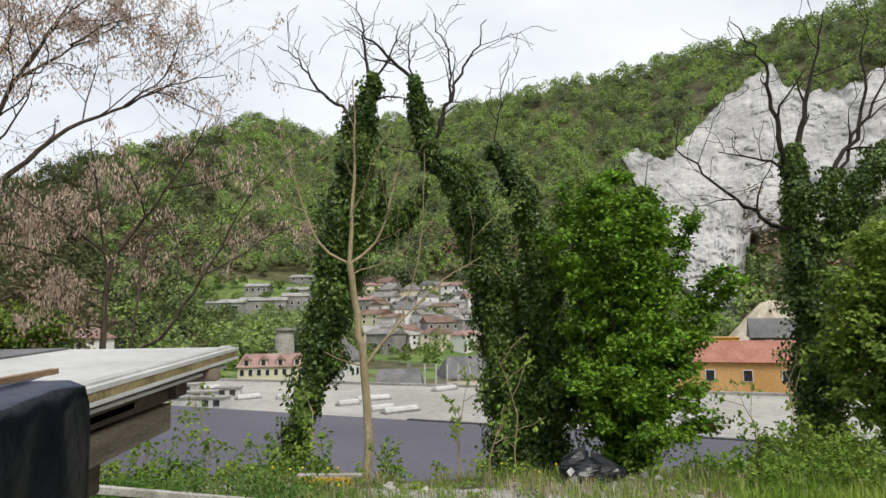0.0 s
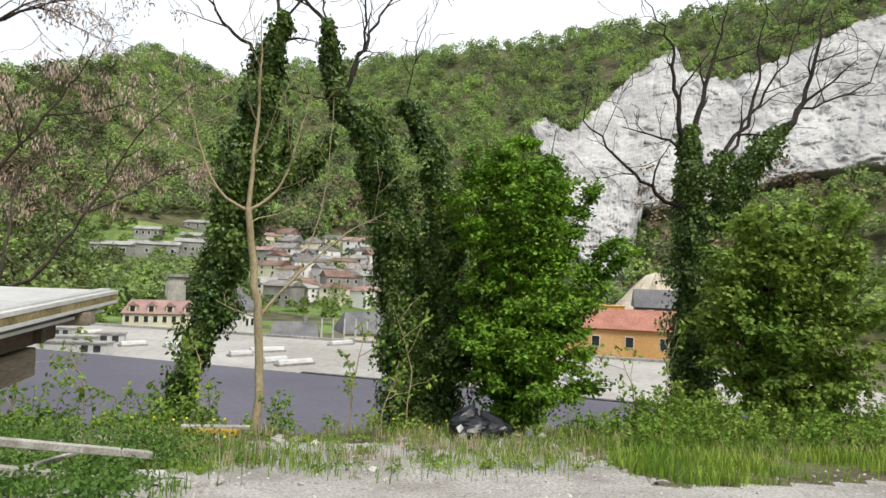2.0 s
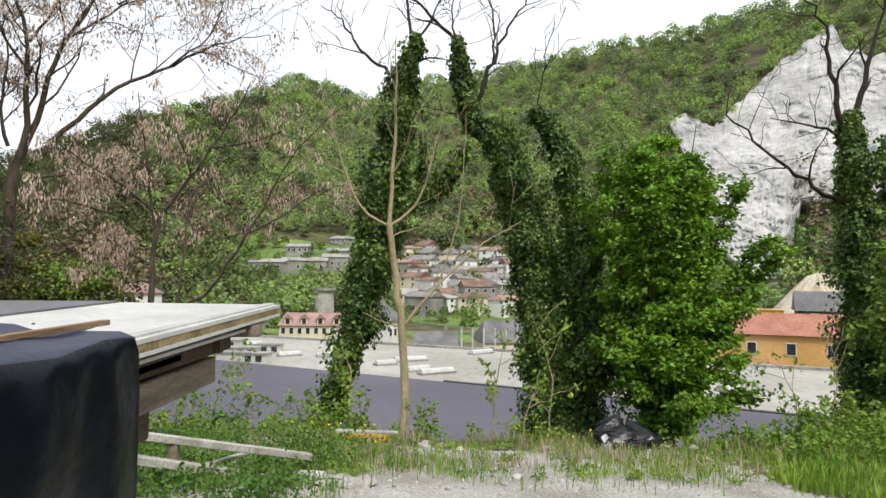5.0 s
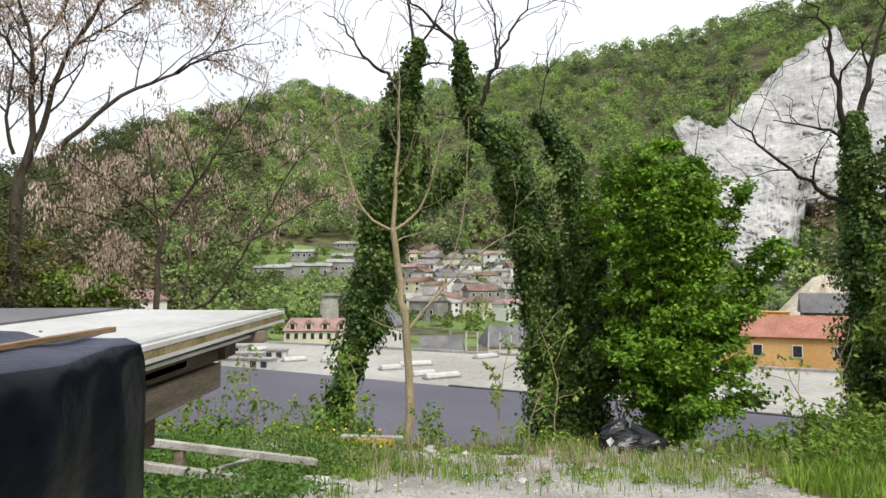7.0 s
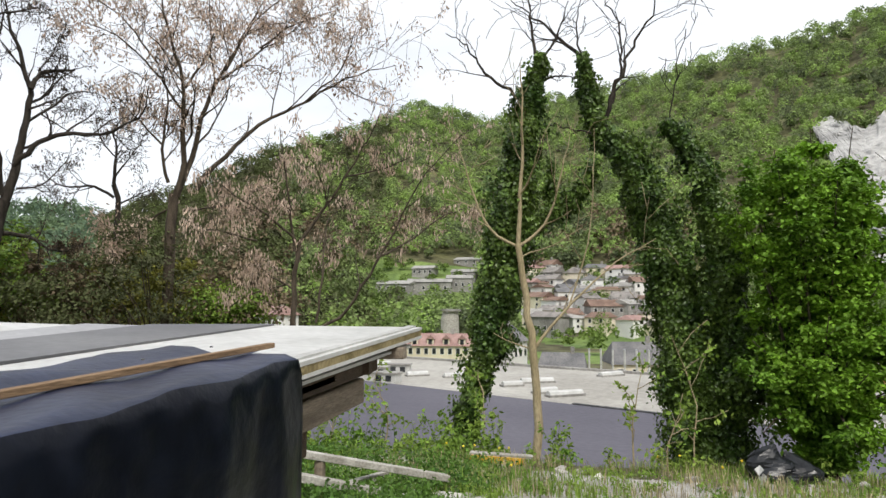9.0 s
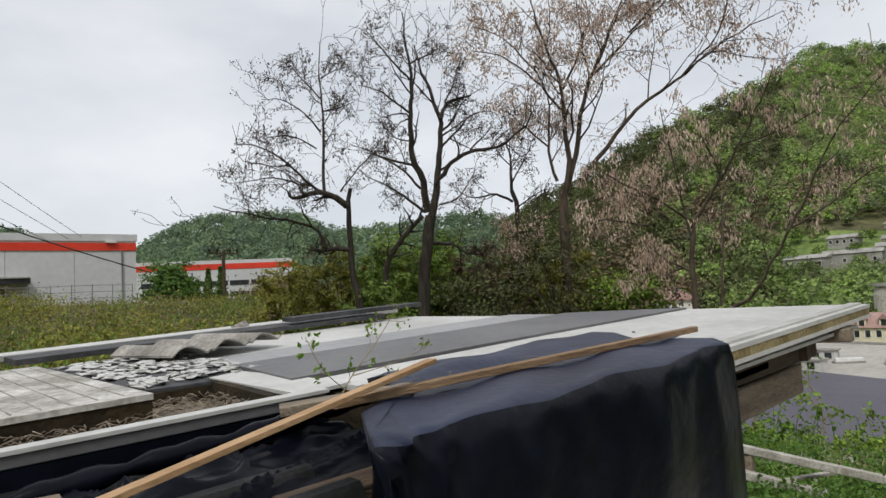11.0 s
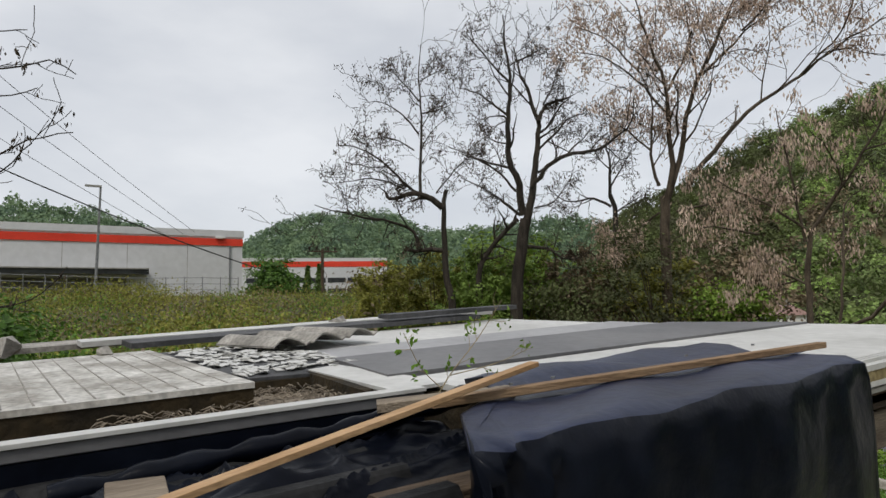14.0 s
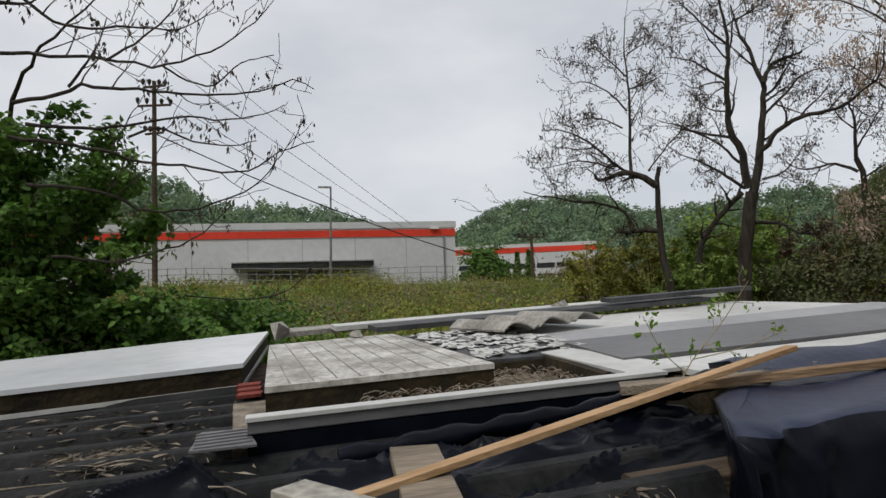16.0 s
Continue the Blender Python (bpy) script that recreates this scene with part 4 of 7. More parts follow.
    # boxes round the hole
    single("hole_board", sheet(Geo(), [(-3.18, 1.84), (-3.2, 1.88), (-3.75, 1.92), (-3.75, 1.88)], 0.0, 0.14), M["moss_shade"], "mossy brown board edging a hole in the roof", "board")
    single("hole_board", sheet(Geo(), [(-2.75, 2.05), (-2.75, 2.085), (-3.9, 2.09), (-3.9, 2.05)], -0.022, 0.13), M["moss_shade"], "mossy brown board edging a hole in the roof", "board")
    single("white_flashing", sheet(Geo(), [(-3.1, 1.9), (-3.12, 2.12), (-3.8, 2.05), (-3.76, 1.9)], 0.005, 0.012), M["white_panel"], "white sheet-metal flap beside the hole", "flashing")
    single("hole_bottom", sheet(Geo(), [(-3.1, 0.7), (-3.1, 1.95), (-3.8, 1.95), (-3.8, 0.7)], -0.066, 0.02), M["litter"], "litter-covered board at the bottom of the hole", "board")
    rng = np.random.default_rng(57)
    g = Geo()
    for k in range(520):
        x, y, a = rng.uniform(-3.7, -3.14), 1.86 - 0.75 * rng.random() ** 1.7, rng.uniform(0, 6.28)
        ln = rng.uniform(0.02, 0.09)
        z = top(x, y) - 0.055 + rng.uniform(0, 0.02)
        tube(g, [(x, y, z), (x + ln * 0.5 * math.cos(a), y + ln * 0.5 * math.sin(a), z + 0.01), (x + ln * math.cos(a + 0.3), y + ln * math.sin(a + 0.3), z)], [0.0016, 0.002, 0.001], 4)
    tagged(new("twig_litter", g.data("twig_litter", M["litter"])), "dry pale twigs and leaf stalks in the hole", "twigs", kind="stuff")
    # long panel edge
    lp = thing("edge_panel", (-3.1, 1.3, 1.05), "long white-capped panel strip lying on edge", "panel")
    # core in dark sheet grey: the face's shadow is put into its colour
    part("core", beam(Geo(), (-3.10, 0.74, top(-3.1, 0.74) - 0.008), (-3.03, 1.95, top(-3.03, 1.95) - 0.008), 0.05, 0.032), M["grey_sheet"], lp)
    # added black strip paints the dark gap beneath the panel
    part("dark_skirt", beam(Geo(), (-3.10, 0.74, top(-3.1, 0.74) - 0.064), (-3.03, 1.95, top(-3.03, 1.95) - 0.064), 0.044, 0.08), M["tarp"], lp, "black strip filling the dark gap under the cap")
    part("cap", beam(Geo(), (-3.10, 0.735, top(-3.1, 0.74) + 0.014), (-3.03, 1.955, top(-3.03, 1.95) + 0.014), 0.062, 0.012), M["white_panel"], lp)
    # corrugated metal roof
    g = Geo()
    xs = np.linspace(-4.3, -2.28, 202)
    prof = np.clip(np.sin((xs + 4.3) * 2 * np.pi / 0.2) * 2.2 - 0.7, -1, 1) * 0.026
    yy = np.array([-3.0, -1.5, 0.0, 0.8, 1.65])
    v = [(x, y, top(x, y) - 0.10 + p + d) for d in (0, -0.006) for y in yy for x, p in zip(xs, prof)]
    n, m2 = len(xs), len(yy)
    f = [[j * n + i, j * n + i + 1, (j + 1) * n + i + 1, (j + 1) * n + i] for j in range(m2 - 1) for i in range(n - 1)]
    f += [[m2 * n + q for q in face[::-1]] for face in f]
    single("corrugated_roof", g.add(v, f), M["corrugated"], "dark ribbed metal roof sheet strewn with litter", "roof sheet")
    rf = sheet(Geo(), [(-2.4, -3.0), (-2.4, 1.6), (-5.7, 1.6), (-5.7, -3.0)], -0.16, 0.03)
    single("roof_deck", rf, M["wood_dark"], "dark board deck under the roof sheets", "deck")
    single("roof_deck", sheet(Geo(), [(-2.45, 1.6), (-2.45, 4.0), (-5.6, 4.0), (-5.6, 1.6)], -0.16, 0.03), M["wood_dark"], "dark board deck under the roof sheets", "deck")
    gt = thing("gutter", (-2.3, 1.1, 1), "grey metal gutter along the roof's front edge", "gutter")
    part("channel", beam(Geo(), (-2.27, -3, top(-2.3, -3) - 0.12), (-2.27, 1.62, top(-2.3, 1.6) - 0.12), 0.06, 0.05), M["metal"], gt)
    part("board", beam(Geo(), (-2.33, -3, top(-2.3, -3) - 0.2), (-2.33, 1.62, top(-2.3, 1.6) - 0.2), 0.04, 0.12), M["rust"], gt)
    # the tarpaulin: over the edge and down the front
    g = Geo()
    prof = [(-3.0, 0.035), (-2.9, 0.05), (-2.78, 0.045), (-2.66, 0.03), (-2.5, 0.038), (-2.36, 0.036), (-2.296, 0.028), (-2.278, -0.02), (-2.275, -0.05), (-2.26, -0.2), (-2.25, -0.5), (-2.24, -0.9), (-2.235, -1.3), (-2.23, -1.6)]
    ny = 110
    vv = []
    for j in range(ny):
        for i, (x, dz) in enumerate(prof):
            y0 = 1.60 + 0.5 * smooth(-2.28, -2.95, x)
            y = y0 + (3.26 - y0) * j / (ny - 1)
            hang = max(0, i - 6) / 6
            end = smooth(0.88, 1.0, j / (ny - 1))
            crush = (1 - smooth(0.0, 0.18, j / (ny - 1))) * (0.35 + hang)
            w = 0.06 * crush * math.sin(43 * y + 1.9 * i) + 0.055 * crush * math.sin(71 * y - 2.7 * i) + 0.018 * math.sin(y * 9 + 1.2 * i * 0.3) * (0.3 + hang) + 0.03 * hang * math.sin(y * 4.1 + i * 0.5) + 0.005 * math.sin(31 * y + 1.7 * i) + 0.012 * hang * max(0, math.sin(5.3 * y + 2.1 * i)) ** 3
            vv.append((x + w - 0.12 * end * hang, y + 0.05 * hang * math.sin(i * 0.9) + 0.13 * end * hang, top(x, y) + dz + 0.008 * math.sin(11 * y + 2 * i) * (1 - hang)))
    n = len(prof)
    g.add(vv, [[j * n + i, j * n + i + 1, (j + 1) * n + i + 1, (j + 1) * n + i] for j in range(ny - 1) for i in range(n - 1)])
    # the near end tucks down into the gap behind the film
    first = vv[:8]
    low = [(x - 0.02 * math.sin(5 * k), y + 0.03 + 0.025 * math.sin(3.3 * k), z - 0.09) for k, (x, y, z) in enumerate(first)]
    deep = [(x, y + 0.01 + 0.03 * math.sin(2.1 * k), z - 0.3) for k, (x, y, z) in enumerate(first)]
    g.add(first + low + deep, [[a * 8 + i, (a + 1) * 8 + i, (a + 1) * 8 + i + 1, a * 8 + i + 1] for a in range(2) for i in range(7)])
    # the far end hangs round the corner
    end = vv[-n:][6:]
    e2 = [(x - 0.28, y + 0.03 + 0.02 * math.sin(5 * z), z - 0.02) for x, y, z in end]
    e3 = [(x - 0.55, y - 0.05, z - 0.03) for x, y, z in end]
    k = len(end)
    g.add(end + e2 + e3, [[a * k + i, a * k + i + 1, (a + 1) * k + i + 1, (a + 1) * k + i] for a in range(2) for i in range(k - 1)])
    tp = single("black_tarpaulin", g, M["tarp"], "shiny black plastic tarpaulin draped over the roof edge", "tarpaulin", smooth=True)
    # upward faces take the painted lit tone, the front stays black
    tp.data.materials.append(M["tarp_lit"])
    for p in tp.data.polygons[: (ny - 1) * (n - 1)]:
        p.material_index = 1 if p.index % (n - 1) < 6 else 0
    part("hem", tube(Geo(), [(vv[j * n + n - 1][0] + 0.004, vv[j * n + n - 1][1], vv[j * n + n - 1][2]) for j in range(0, ny, 3)], [0.012] * len(range(0, ny, 3)), 6), M["tarp"], tp)
    md = tp.modifiers.new("thickness", "SOLIDIFY")
    md.thickness = 0.004
    # bluish fold on top, behind the batten, same plastic in the lit tone
    g = Geo()
    nx, ny = 12, 40
    vv = []
    for j in range(ny):
        t = j / (ny - 1)
        y = 1.95 + 1.55 * t
        wd = 0.10 + 0.30 * math.sin(math.pi * min(1, t * 1.15)) ** 0.7
        for i in range(nx):
            s = i / (nx - 1)
            x = -2.60 - wd * s
            vv.append((x, y + 0.04 * math.sin(7 * s), top(x, y) + 0.02 + 0.07 * math.sin(math.pi * s) * (0.5 + 0.5 * math.sin(5 * t + 1)) * math.sin(math.pi * t) + 0.008 * math.sin(19 * t + 6 * s)))
    g.add(vv, [[j * nx + i, (j + 1) * nx + i, (j + 1) * nx + i + 1, j * nx + i + 1] for j in range(ny - 1) for i in range(nx - 1)])
    single("tarpaulin_fold", g, M["tarp_lit"], "bluish folded back end of the plastic sheet", "tarpaulin", smooth=True)
    # loose crumpled film under the plank
    for name, x0, x1, y0, y1, base, amp, seed in (("crumpled_film", -2.99, -2.3, 0.75, 2.02, -0.085, 0.03, 3), ("crumpled_film", -2.95, -2.72, 0.35, 0.72, -0.06, 0.035, 9)):
        g = Geo()
        nx, ny = 80, 130
        X, Y = np.meshgrid(np.linspace(x0, x1, nx), np.linspace(y0, y1, ny))
        crease = (1 - np.abs(wavy(X * 26 + Y * 4, Y * 3.1, seed))) ** 5 * amp + (1 - np.abs(wavy(X * 14 - Y * 9, Y * 11, seed + 1))) ** 6 * amp * 0.8
        fold = crease + 0.012 * wavy(X * 11, Y * 4, seed + 2) + 0.004 * wavy(X * 60, Y * 40, seed)
        edge = np.minimum.reduce([X - x0, x1 - X, Y - y0, y1 - Y])
        Z = top(X, Y) + base + fold - 0.07 * (1 - smooth(0, 0.1, edge)) - 0.10 * smooth(-2.75, -2.35, X)
        X, Y = X + 0.02 * wavy(X * 9, Y * 21, seed) * (edge < 0.03), Y + 0.03 * wavy(X * 23, Y * 7, seed) * (edge < 0.03)
        f = np.array([[j * nx + i, j * nx + i + 1, (j + 1) * nx + i + 1, (j + 1) * nx + i] for j in range(ny - 1) for i in range(nx - 1)])
        single(name, g.add(np.stack([X, Y, Z], -1).reshape(-1, 3), f), M["tarp"], "crumpled black plastic film lying on the roof", "plastic film", smooth=True)
    roll = bend([(-2.93, 0.95, top(-2.93, 0.95) - 0.075), (-2.92, 1.3, top(-2.92, 1.3) - 0.055), (-2.90, 1.75, top(-2.9, 1.75) - 0.03), (-2.86, 2.08, top(-2.86, 2.08) + 0.02)], 40)
    rad = 0.026 + 0.010 * np.sin(np.arange(40) * 1.1) * np.sin(np.arange(40) * 0.37)
    single("film_roll", tube(Geo(), roll, rad, 10), M["tarp"], "rolled edge of black plastic film", "plastic film", smooth=True)
    # battens and planks
    bt = thing("long_batten", (-2.57, 2.6, 1.2), "weathered brown batten nailed along the tarpaulin", "batten")
    part("batten", beam(Geo(), (-2.63, 1.72, top(-2.63, 1.72) + 0.055), (-2.52, 3.44, top(-2.52, 3.44) + 0.052), 0.034, 0.022), M["wood_brown"], bt)
    for y in (1.95, 2.1, 2.7, 3.1):
        part("nail", tube(Geo(), [(-2.60, y, top(-2.6, y) + 0.074), (-2.60, y, top(-2.6, y) + 0.08)], [0.006, 0.006], 6), M["metal"], bt)
    single("plank", beam(Geo(), (-2.63, 2.06, 1.285), (-2.35, 0.5, 1.05), 0.032, 0.013), M["wood_new"], "fresh pale wooden lath lying slantwise over the film", "plank")
    single("board_piece", beam(Geo(), (-2.68, 2.02, top(-2.7, 2) + 0.04), (-2.86, 1.7, top(-2.8, 1.7) + 0.02), 0.09, 0.025), M["wood_grey"], "short grey board under the lath", "board")
    single("board_piece", beam(Geo(), (-2.62, 1.06, top(-2.6, 1.1) + 0.0), (-2.34, 1.02, top(-2.3, 1.1) - 0.02), 0.1, 0.025), M["wood_grey"], "short grey board under the lath", "board")
    single("board_piece", beam(Geo(), (-2.50, 0.80, top(-2.5, .8) + 0.0), (-2.30, 0.95, top(-2.3, .9) - 0.01), 0.08, 0.02), M["rail"], "short pale board offcut beneath the lath", "board")
    rng = np.random.default_rng(33)
    for x, y, r in ((-4.95, 1.35, 0.05), (-5.5, 0.95, 0.09), (-5.5, 2.9, 0.08)):
        p = rng.normal(size=(14, 3))
        p = p / np.linalg.norm(p, axis=1)[:, None] * r * np.array((1.2, 0.9, 0.7))
        bm = bmesh.new()
        for q in p:
            bm.verts.new(Vector(q) + Vector((x, y, top(x, y) + r * 0.6)))
        bmesh.ops.convex_hull(bm, input=bm.verts)
        me = bpy.data.meshes.new("weight_stone")
        bm.to_mesh(me)
        bm.free()
        me.materials.append(M["asbestos"])
        tagged(new("weight_stone", me), "grey broken stone weighing down the roof sheets", "stone")
    red = thing("red_tile", (-4.05, 0.74, 1.15), "broken red ridge tile under the stained panel", "tile")
    for k in range(3):
        part("piece", sheet(Geo(), [(-3.9 - 0.08 * k, 0.71), (-3.9 - 0.08 * k, 0.80), (-3.97 - 0.08 * k, 0.81), (-3.97 - 0.08 * k, 0.72)], -0.055 + 0.006 * k, 0.012), M["tile_red"], red)
    mesh_bit = thing("grey_offcut", (-3.2, 0.65, 1.1), "ribbed grey plastic offcut on the metal roof", "offcut")
    part("plate", sheet(Geo(), [(-3.02, 0.60), (-3.0, 0.76), (-3.2, 0.74), (-3.22, 0.62)], -0.03, 0.006), M["grey_sheet"], mesh_bit)
    for k in range(5):
        part("rib", sheet(Geo(), [(-3.03 - 0.036 * k, 0.61), (-3.03 - 0.036 * k, 0.75), (-3.04 - 0.036 * k, 0.75), (-3.04 - 0.036 * k, 0.61)], -0.026, 0.006), M["grey_sheet"], mesh_bit)


shed()

# ---- trees ----


def limb(geo, rng, pts, r0, r1, tips, kids=5, reach=0.38, depth=2, start=0.3, each=3, lift=0.12, wander=0.2, crook=0.05, least=0.006):
    """A main limb through the given points, with side limbs that branch further."""
    n = max(8, 3 * len(pts))
    line = bend(pts, n)
    span = np.linalg.norm(np.diff(line, axis=0), axis=1).sum()
    line[1:-1] += rng.normal(size=(n - 2, 3)) * crook * min(1, span / 4)
    rad = np.linspace(r0, r1, n)
    tube(geo, line, rad, 8 if r0 > 0.05 else 5)
    d = np.gradient(line, axis=0)
    d /= np.linalg.norm(d, axis=1)[:, None]
    for k in range(kids):
        t = start + (1 - start) * (k + rng.uniform(0.1, 0.95)) / kids
        j = min(n - 1, int(t * (n - 1)))
        side = rng.normal(size=3)
        side -= d[j] * (side @ d[j])
        side /= np.linalg.norm(side)
        e = d[j] * 0.55 + side * 0.75
        e[2] += lift
        grow(geo, rng, line[j], e / np.linalg.norm(e), span * reach * rng.uniform(0.6, 1.2), max(least, min(rad[j] * 0.6, 0.05)), depth, tips, 0.75, lift, each, wander, least=least)
    tips.append((line[-1], d[-1]))
    return line


def clusters(geo, tips, rng, share, per, size, spread, aspect=0.45, droop=0.9):
    pts = []
    for p, d in tips:
        if rng.random() < share:
            c = rng.normal(size=(per, 3)) * spread
            c[:, 2] -= np.abs(rng.normal(size=per)) * spread * 0.8
            pts.append(p + c)
    if pts:
        leaves(geo, np.concatenate(pts), size, rng, aspect, droop)


def flat_tree(name, label, at, mains, bark, seed, pods=None, pod_mat=None, kids=6, depth=2, each=3, reach=0.36, crook=0.06, least=0.006):
    """A tree from limbs given as (right, up) offsets seen from the yard; the depth varies at random."""
    rng = np.random.default_rng(seed)
    at = np.array(at, float)
    f = at[:2] - (-1.2, 0.8)
    f /= np.linalg.norm(f)
    right = np.array((f[1], -f[0], 0.0))
    ahead = np.array((f[0], f[1], 0.0))
    ob = thing(name, tuple(at), label, "tree")
    tips = []
    for k, (pts, r0, r1) in enumerate(mains):
        way = rng.uniform(-0.55, 0.55) if k else 0.0
        w = [np.array((at[0], at[1], 0.0)) + right * u + ahead * way * max(0, (j / max(1, len(pts) - 1))) * 2.2 + np.array((0, 0, z)) for j, (u, z) in enumerate(pts)]
        g = Geo()
        limb(g, rng, w, r0, r1, tips, 0 if k == 0 else kids, reach, depth, 0.25, each, crook=crook, least=least)
        part("trunk" if k == 0 else "limb", g, bark, ob, smooth=True)
    if pods:
        share, per, size, spread, aspect, droop = pods
        g = Geo()
        clusters(g, tips, rng, share, per, size, spread, aspect, droop)
        tagged(part("seed_clusters", g, pod_mat, ob), kind="stuff")
    return ob


flat_tree("bare_tree", "dark half-bare tree with a broken stub and crooked limbs", (-18.99, 13.76, 0.2), [
    ([(0.01, -0.9), (-0.0, 1.19), (-0.23, 2.75), (-0.26, 4.67), (-0.15, 5.35)], 0.17, 0.07),
    ([(-0.28, 4.74), (-0.76, 5.1), (-1.29, 5.21), (-1.91, 5.02), (-2.13, 5.11)], 0.12, 0.05),
    ([(-1.02, 5.15), (-1.03, 6.28), (-0.97, 8.12), (-1.06, 9.42), (-0.99, 10.85)], 0.06, 0.012),
    ([(-0.76, 5.1), (-1.54, 5.55), (-2.19, 6.19), (-3.01, 6.64), (-3.59, 6.63)], 0.06, 0.012),
    ([(-0.27, 3.3), (-0.72, 3.35), (-1.25, 3.33), (-1.52, 3.38)], 0.09, 0.05),
    ([(-1.11, 3.42), (-1.22, 3.91), (-1.88, 4.24), (-2.97, 4.47), (-4.54, 4.89)], 0.06, 0.012),
    ([(-0.49, 5.24), (0.22, 6.14), (0.83, 6.76)], 0.03, 0.01)] + [
    ([(-1.04, 7.27), (-1.55, 7.91), (-2.22, 8.36), (-2.93, 8.39)], 0.035, 0.01),
    ([(-1.01, 8.41), (-1.62, 9.22), (-2.01, 9.79)], 0.03, 0.01),
    ([(-0.98, 7.97), (-0.32, 8.31), (0.1, 8.67)], 0.03, 0.01),
    ([(-0.97, 9.12), (-0.52, 9.55), (-0.1, 9.84)], 0.025, 0.008),
    ([(-1.54, 5.41), (-2.49, 5.72), (-3.78, 5.56)], 0.035, 0.01),
    ([(-1.21, 6.72), (-1.87, 7.09), (-2.7, 7.11)], 0.03, 0.01)],
    M["bark_dark"], 41, (0.45, 4, 0.10, 0.07, 0.4, 0.9), M["bark"], kids=8, each=3, reach=0.36, crook=0.02, least=0.008)
flat_tree("bare_tree", "tall dark tree with twisted limbs and few leaves", (-18.05, 15.71, 0.2), [
    ([(-0.09, -0.9), (0.0, 1.18), (0.07, 2.37), (0.28, 3.69), (0.4, 4.34)], 0.24, 0.2),
    ([(0.39, 4.21), (0.68, 5.39), (0.82, 6.58), (0.95, 7.65), (0.8, 8.15), (0.6, 8.94), (0.34, 9.68), (0.15, 10.57)], 0.15, 0.02),
    ([(0.33, 4.49), (0.16, 5.72), (-0.11, 6.3), (-0.08, 7.82), (0.0, 9.19), (-0.13, 10.2), (-0.2, 11.07)], 0.14, 0.02),
    ([(0.93, 7.72), (1.17, 8.29), (1.59, 8.51), (2.09, 8.68)], 0.08, 0.03),
    ([(0.62, 5.39), (1.21, 6.13), (1.81, 6.44), (2.83, 6.53), (3.4, 6.92), (3.86, 7.29), (3.96, 8.04)], 0.09, 0.015),
    ([(0.21, 4.5), (-0.56, 5.12), (-1.17, 5.47), (-1.68, 5.67)], 0.06, 0.012),
    ([(-0.08, 7.95), (-0.61, 8.47), (-1.23, 9.0), (-1.94, 9.28)], 0.05, 0.012),
    ([(-1.26, 1.9), (-1.14, 2.84), (-0.52, 3.75), (0.14, 4.37)], 0.1, 0.08)] + [
    ([(0.44, 3.41), (1.14, 3.35), (1.59, 3.06), (2.15, 3.02)], 0.07, 0.02),
    ([(0.1, 5.32), (-0.5, 6.08), (-1.49, 6.77), (-2.27, 7.17)], 0.05, 0.012),
    ([(0.03, 9.05), (-0.78, 9.91), (-1.52, 10.79)], 0.045, 0.012),
    ([(0.23, 9.85), (0.75, 10.29), (1.26, 10.73)], 0.035, 0.01),
    ([(0.91, 7.11), (1.42, 7.57), (2.27, 8.22)], 0.04, 0.012),
    ([(1.11, 8.3), (1.44, 8.91), (1.6, 9.49)], 0.03, 0.01),
    ([(0.7, 4.72), (1.36, 4.91), (1.99, 5.76)], 0.035, 0.01),
    ([(-0.13, 6.99), (-0.69, 7.22), (-1.29, 8.02)], 0.03, 0.01)],
    M["bark_dark"], 42, (0.4, 4, 0.10, 0.07, 0.4, 0.9), M["bark"], kids=8, each=3, reach=0.32, crook=0.02, least=0.008)
flat_tree("bare_tree", "small dark bare tree behind the taller ones", (-18.51, 21.5, 0.2), [
    ([(-0.09, -0.9), (-0.07, 2.91), (0.0, 4.84), (-0.19, 5.77)], 0.14, 0.09),
    ([(-0.19, 5.77), (-0.16, 7.13), (-0.24, 7.76), (0.13, 8.6)], 0.07, 0.012),
    ([(-0.18, 5.31), (-0.9, 5.72), (-1.84, 5.69), (-2.64, 6.28)], 0.06, 0.012),
    ([(-0.17, 6.07), (0.33, 6.89), (0.75, 7.57)], 0.04, 0.01),
    ([(-0.18, 6.83), (-0.66, 7.37), (-0.87, 8.19)], 0.03, 0.01),
    ([(-0.05, 5.0), (0.72, 5.49), (1.22, 5.71)], 0.04, 0.01)],
    M["bark_dark"], 46, (0.3, 4, 0.11, 0.08, 0.4, 0.9), M["bark"], kids=7, each=3, reach=0.36, crook=0.02, least=0.008)
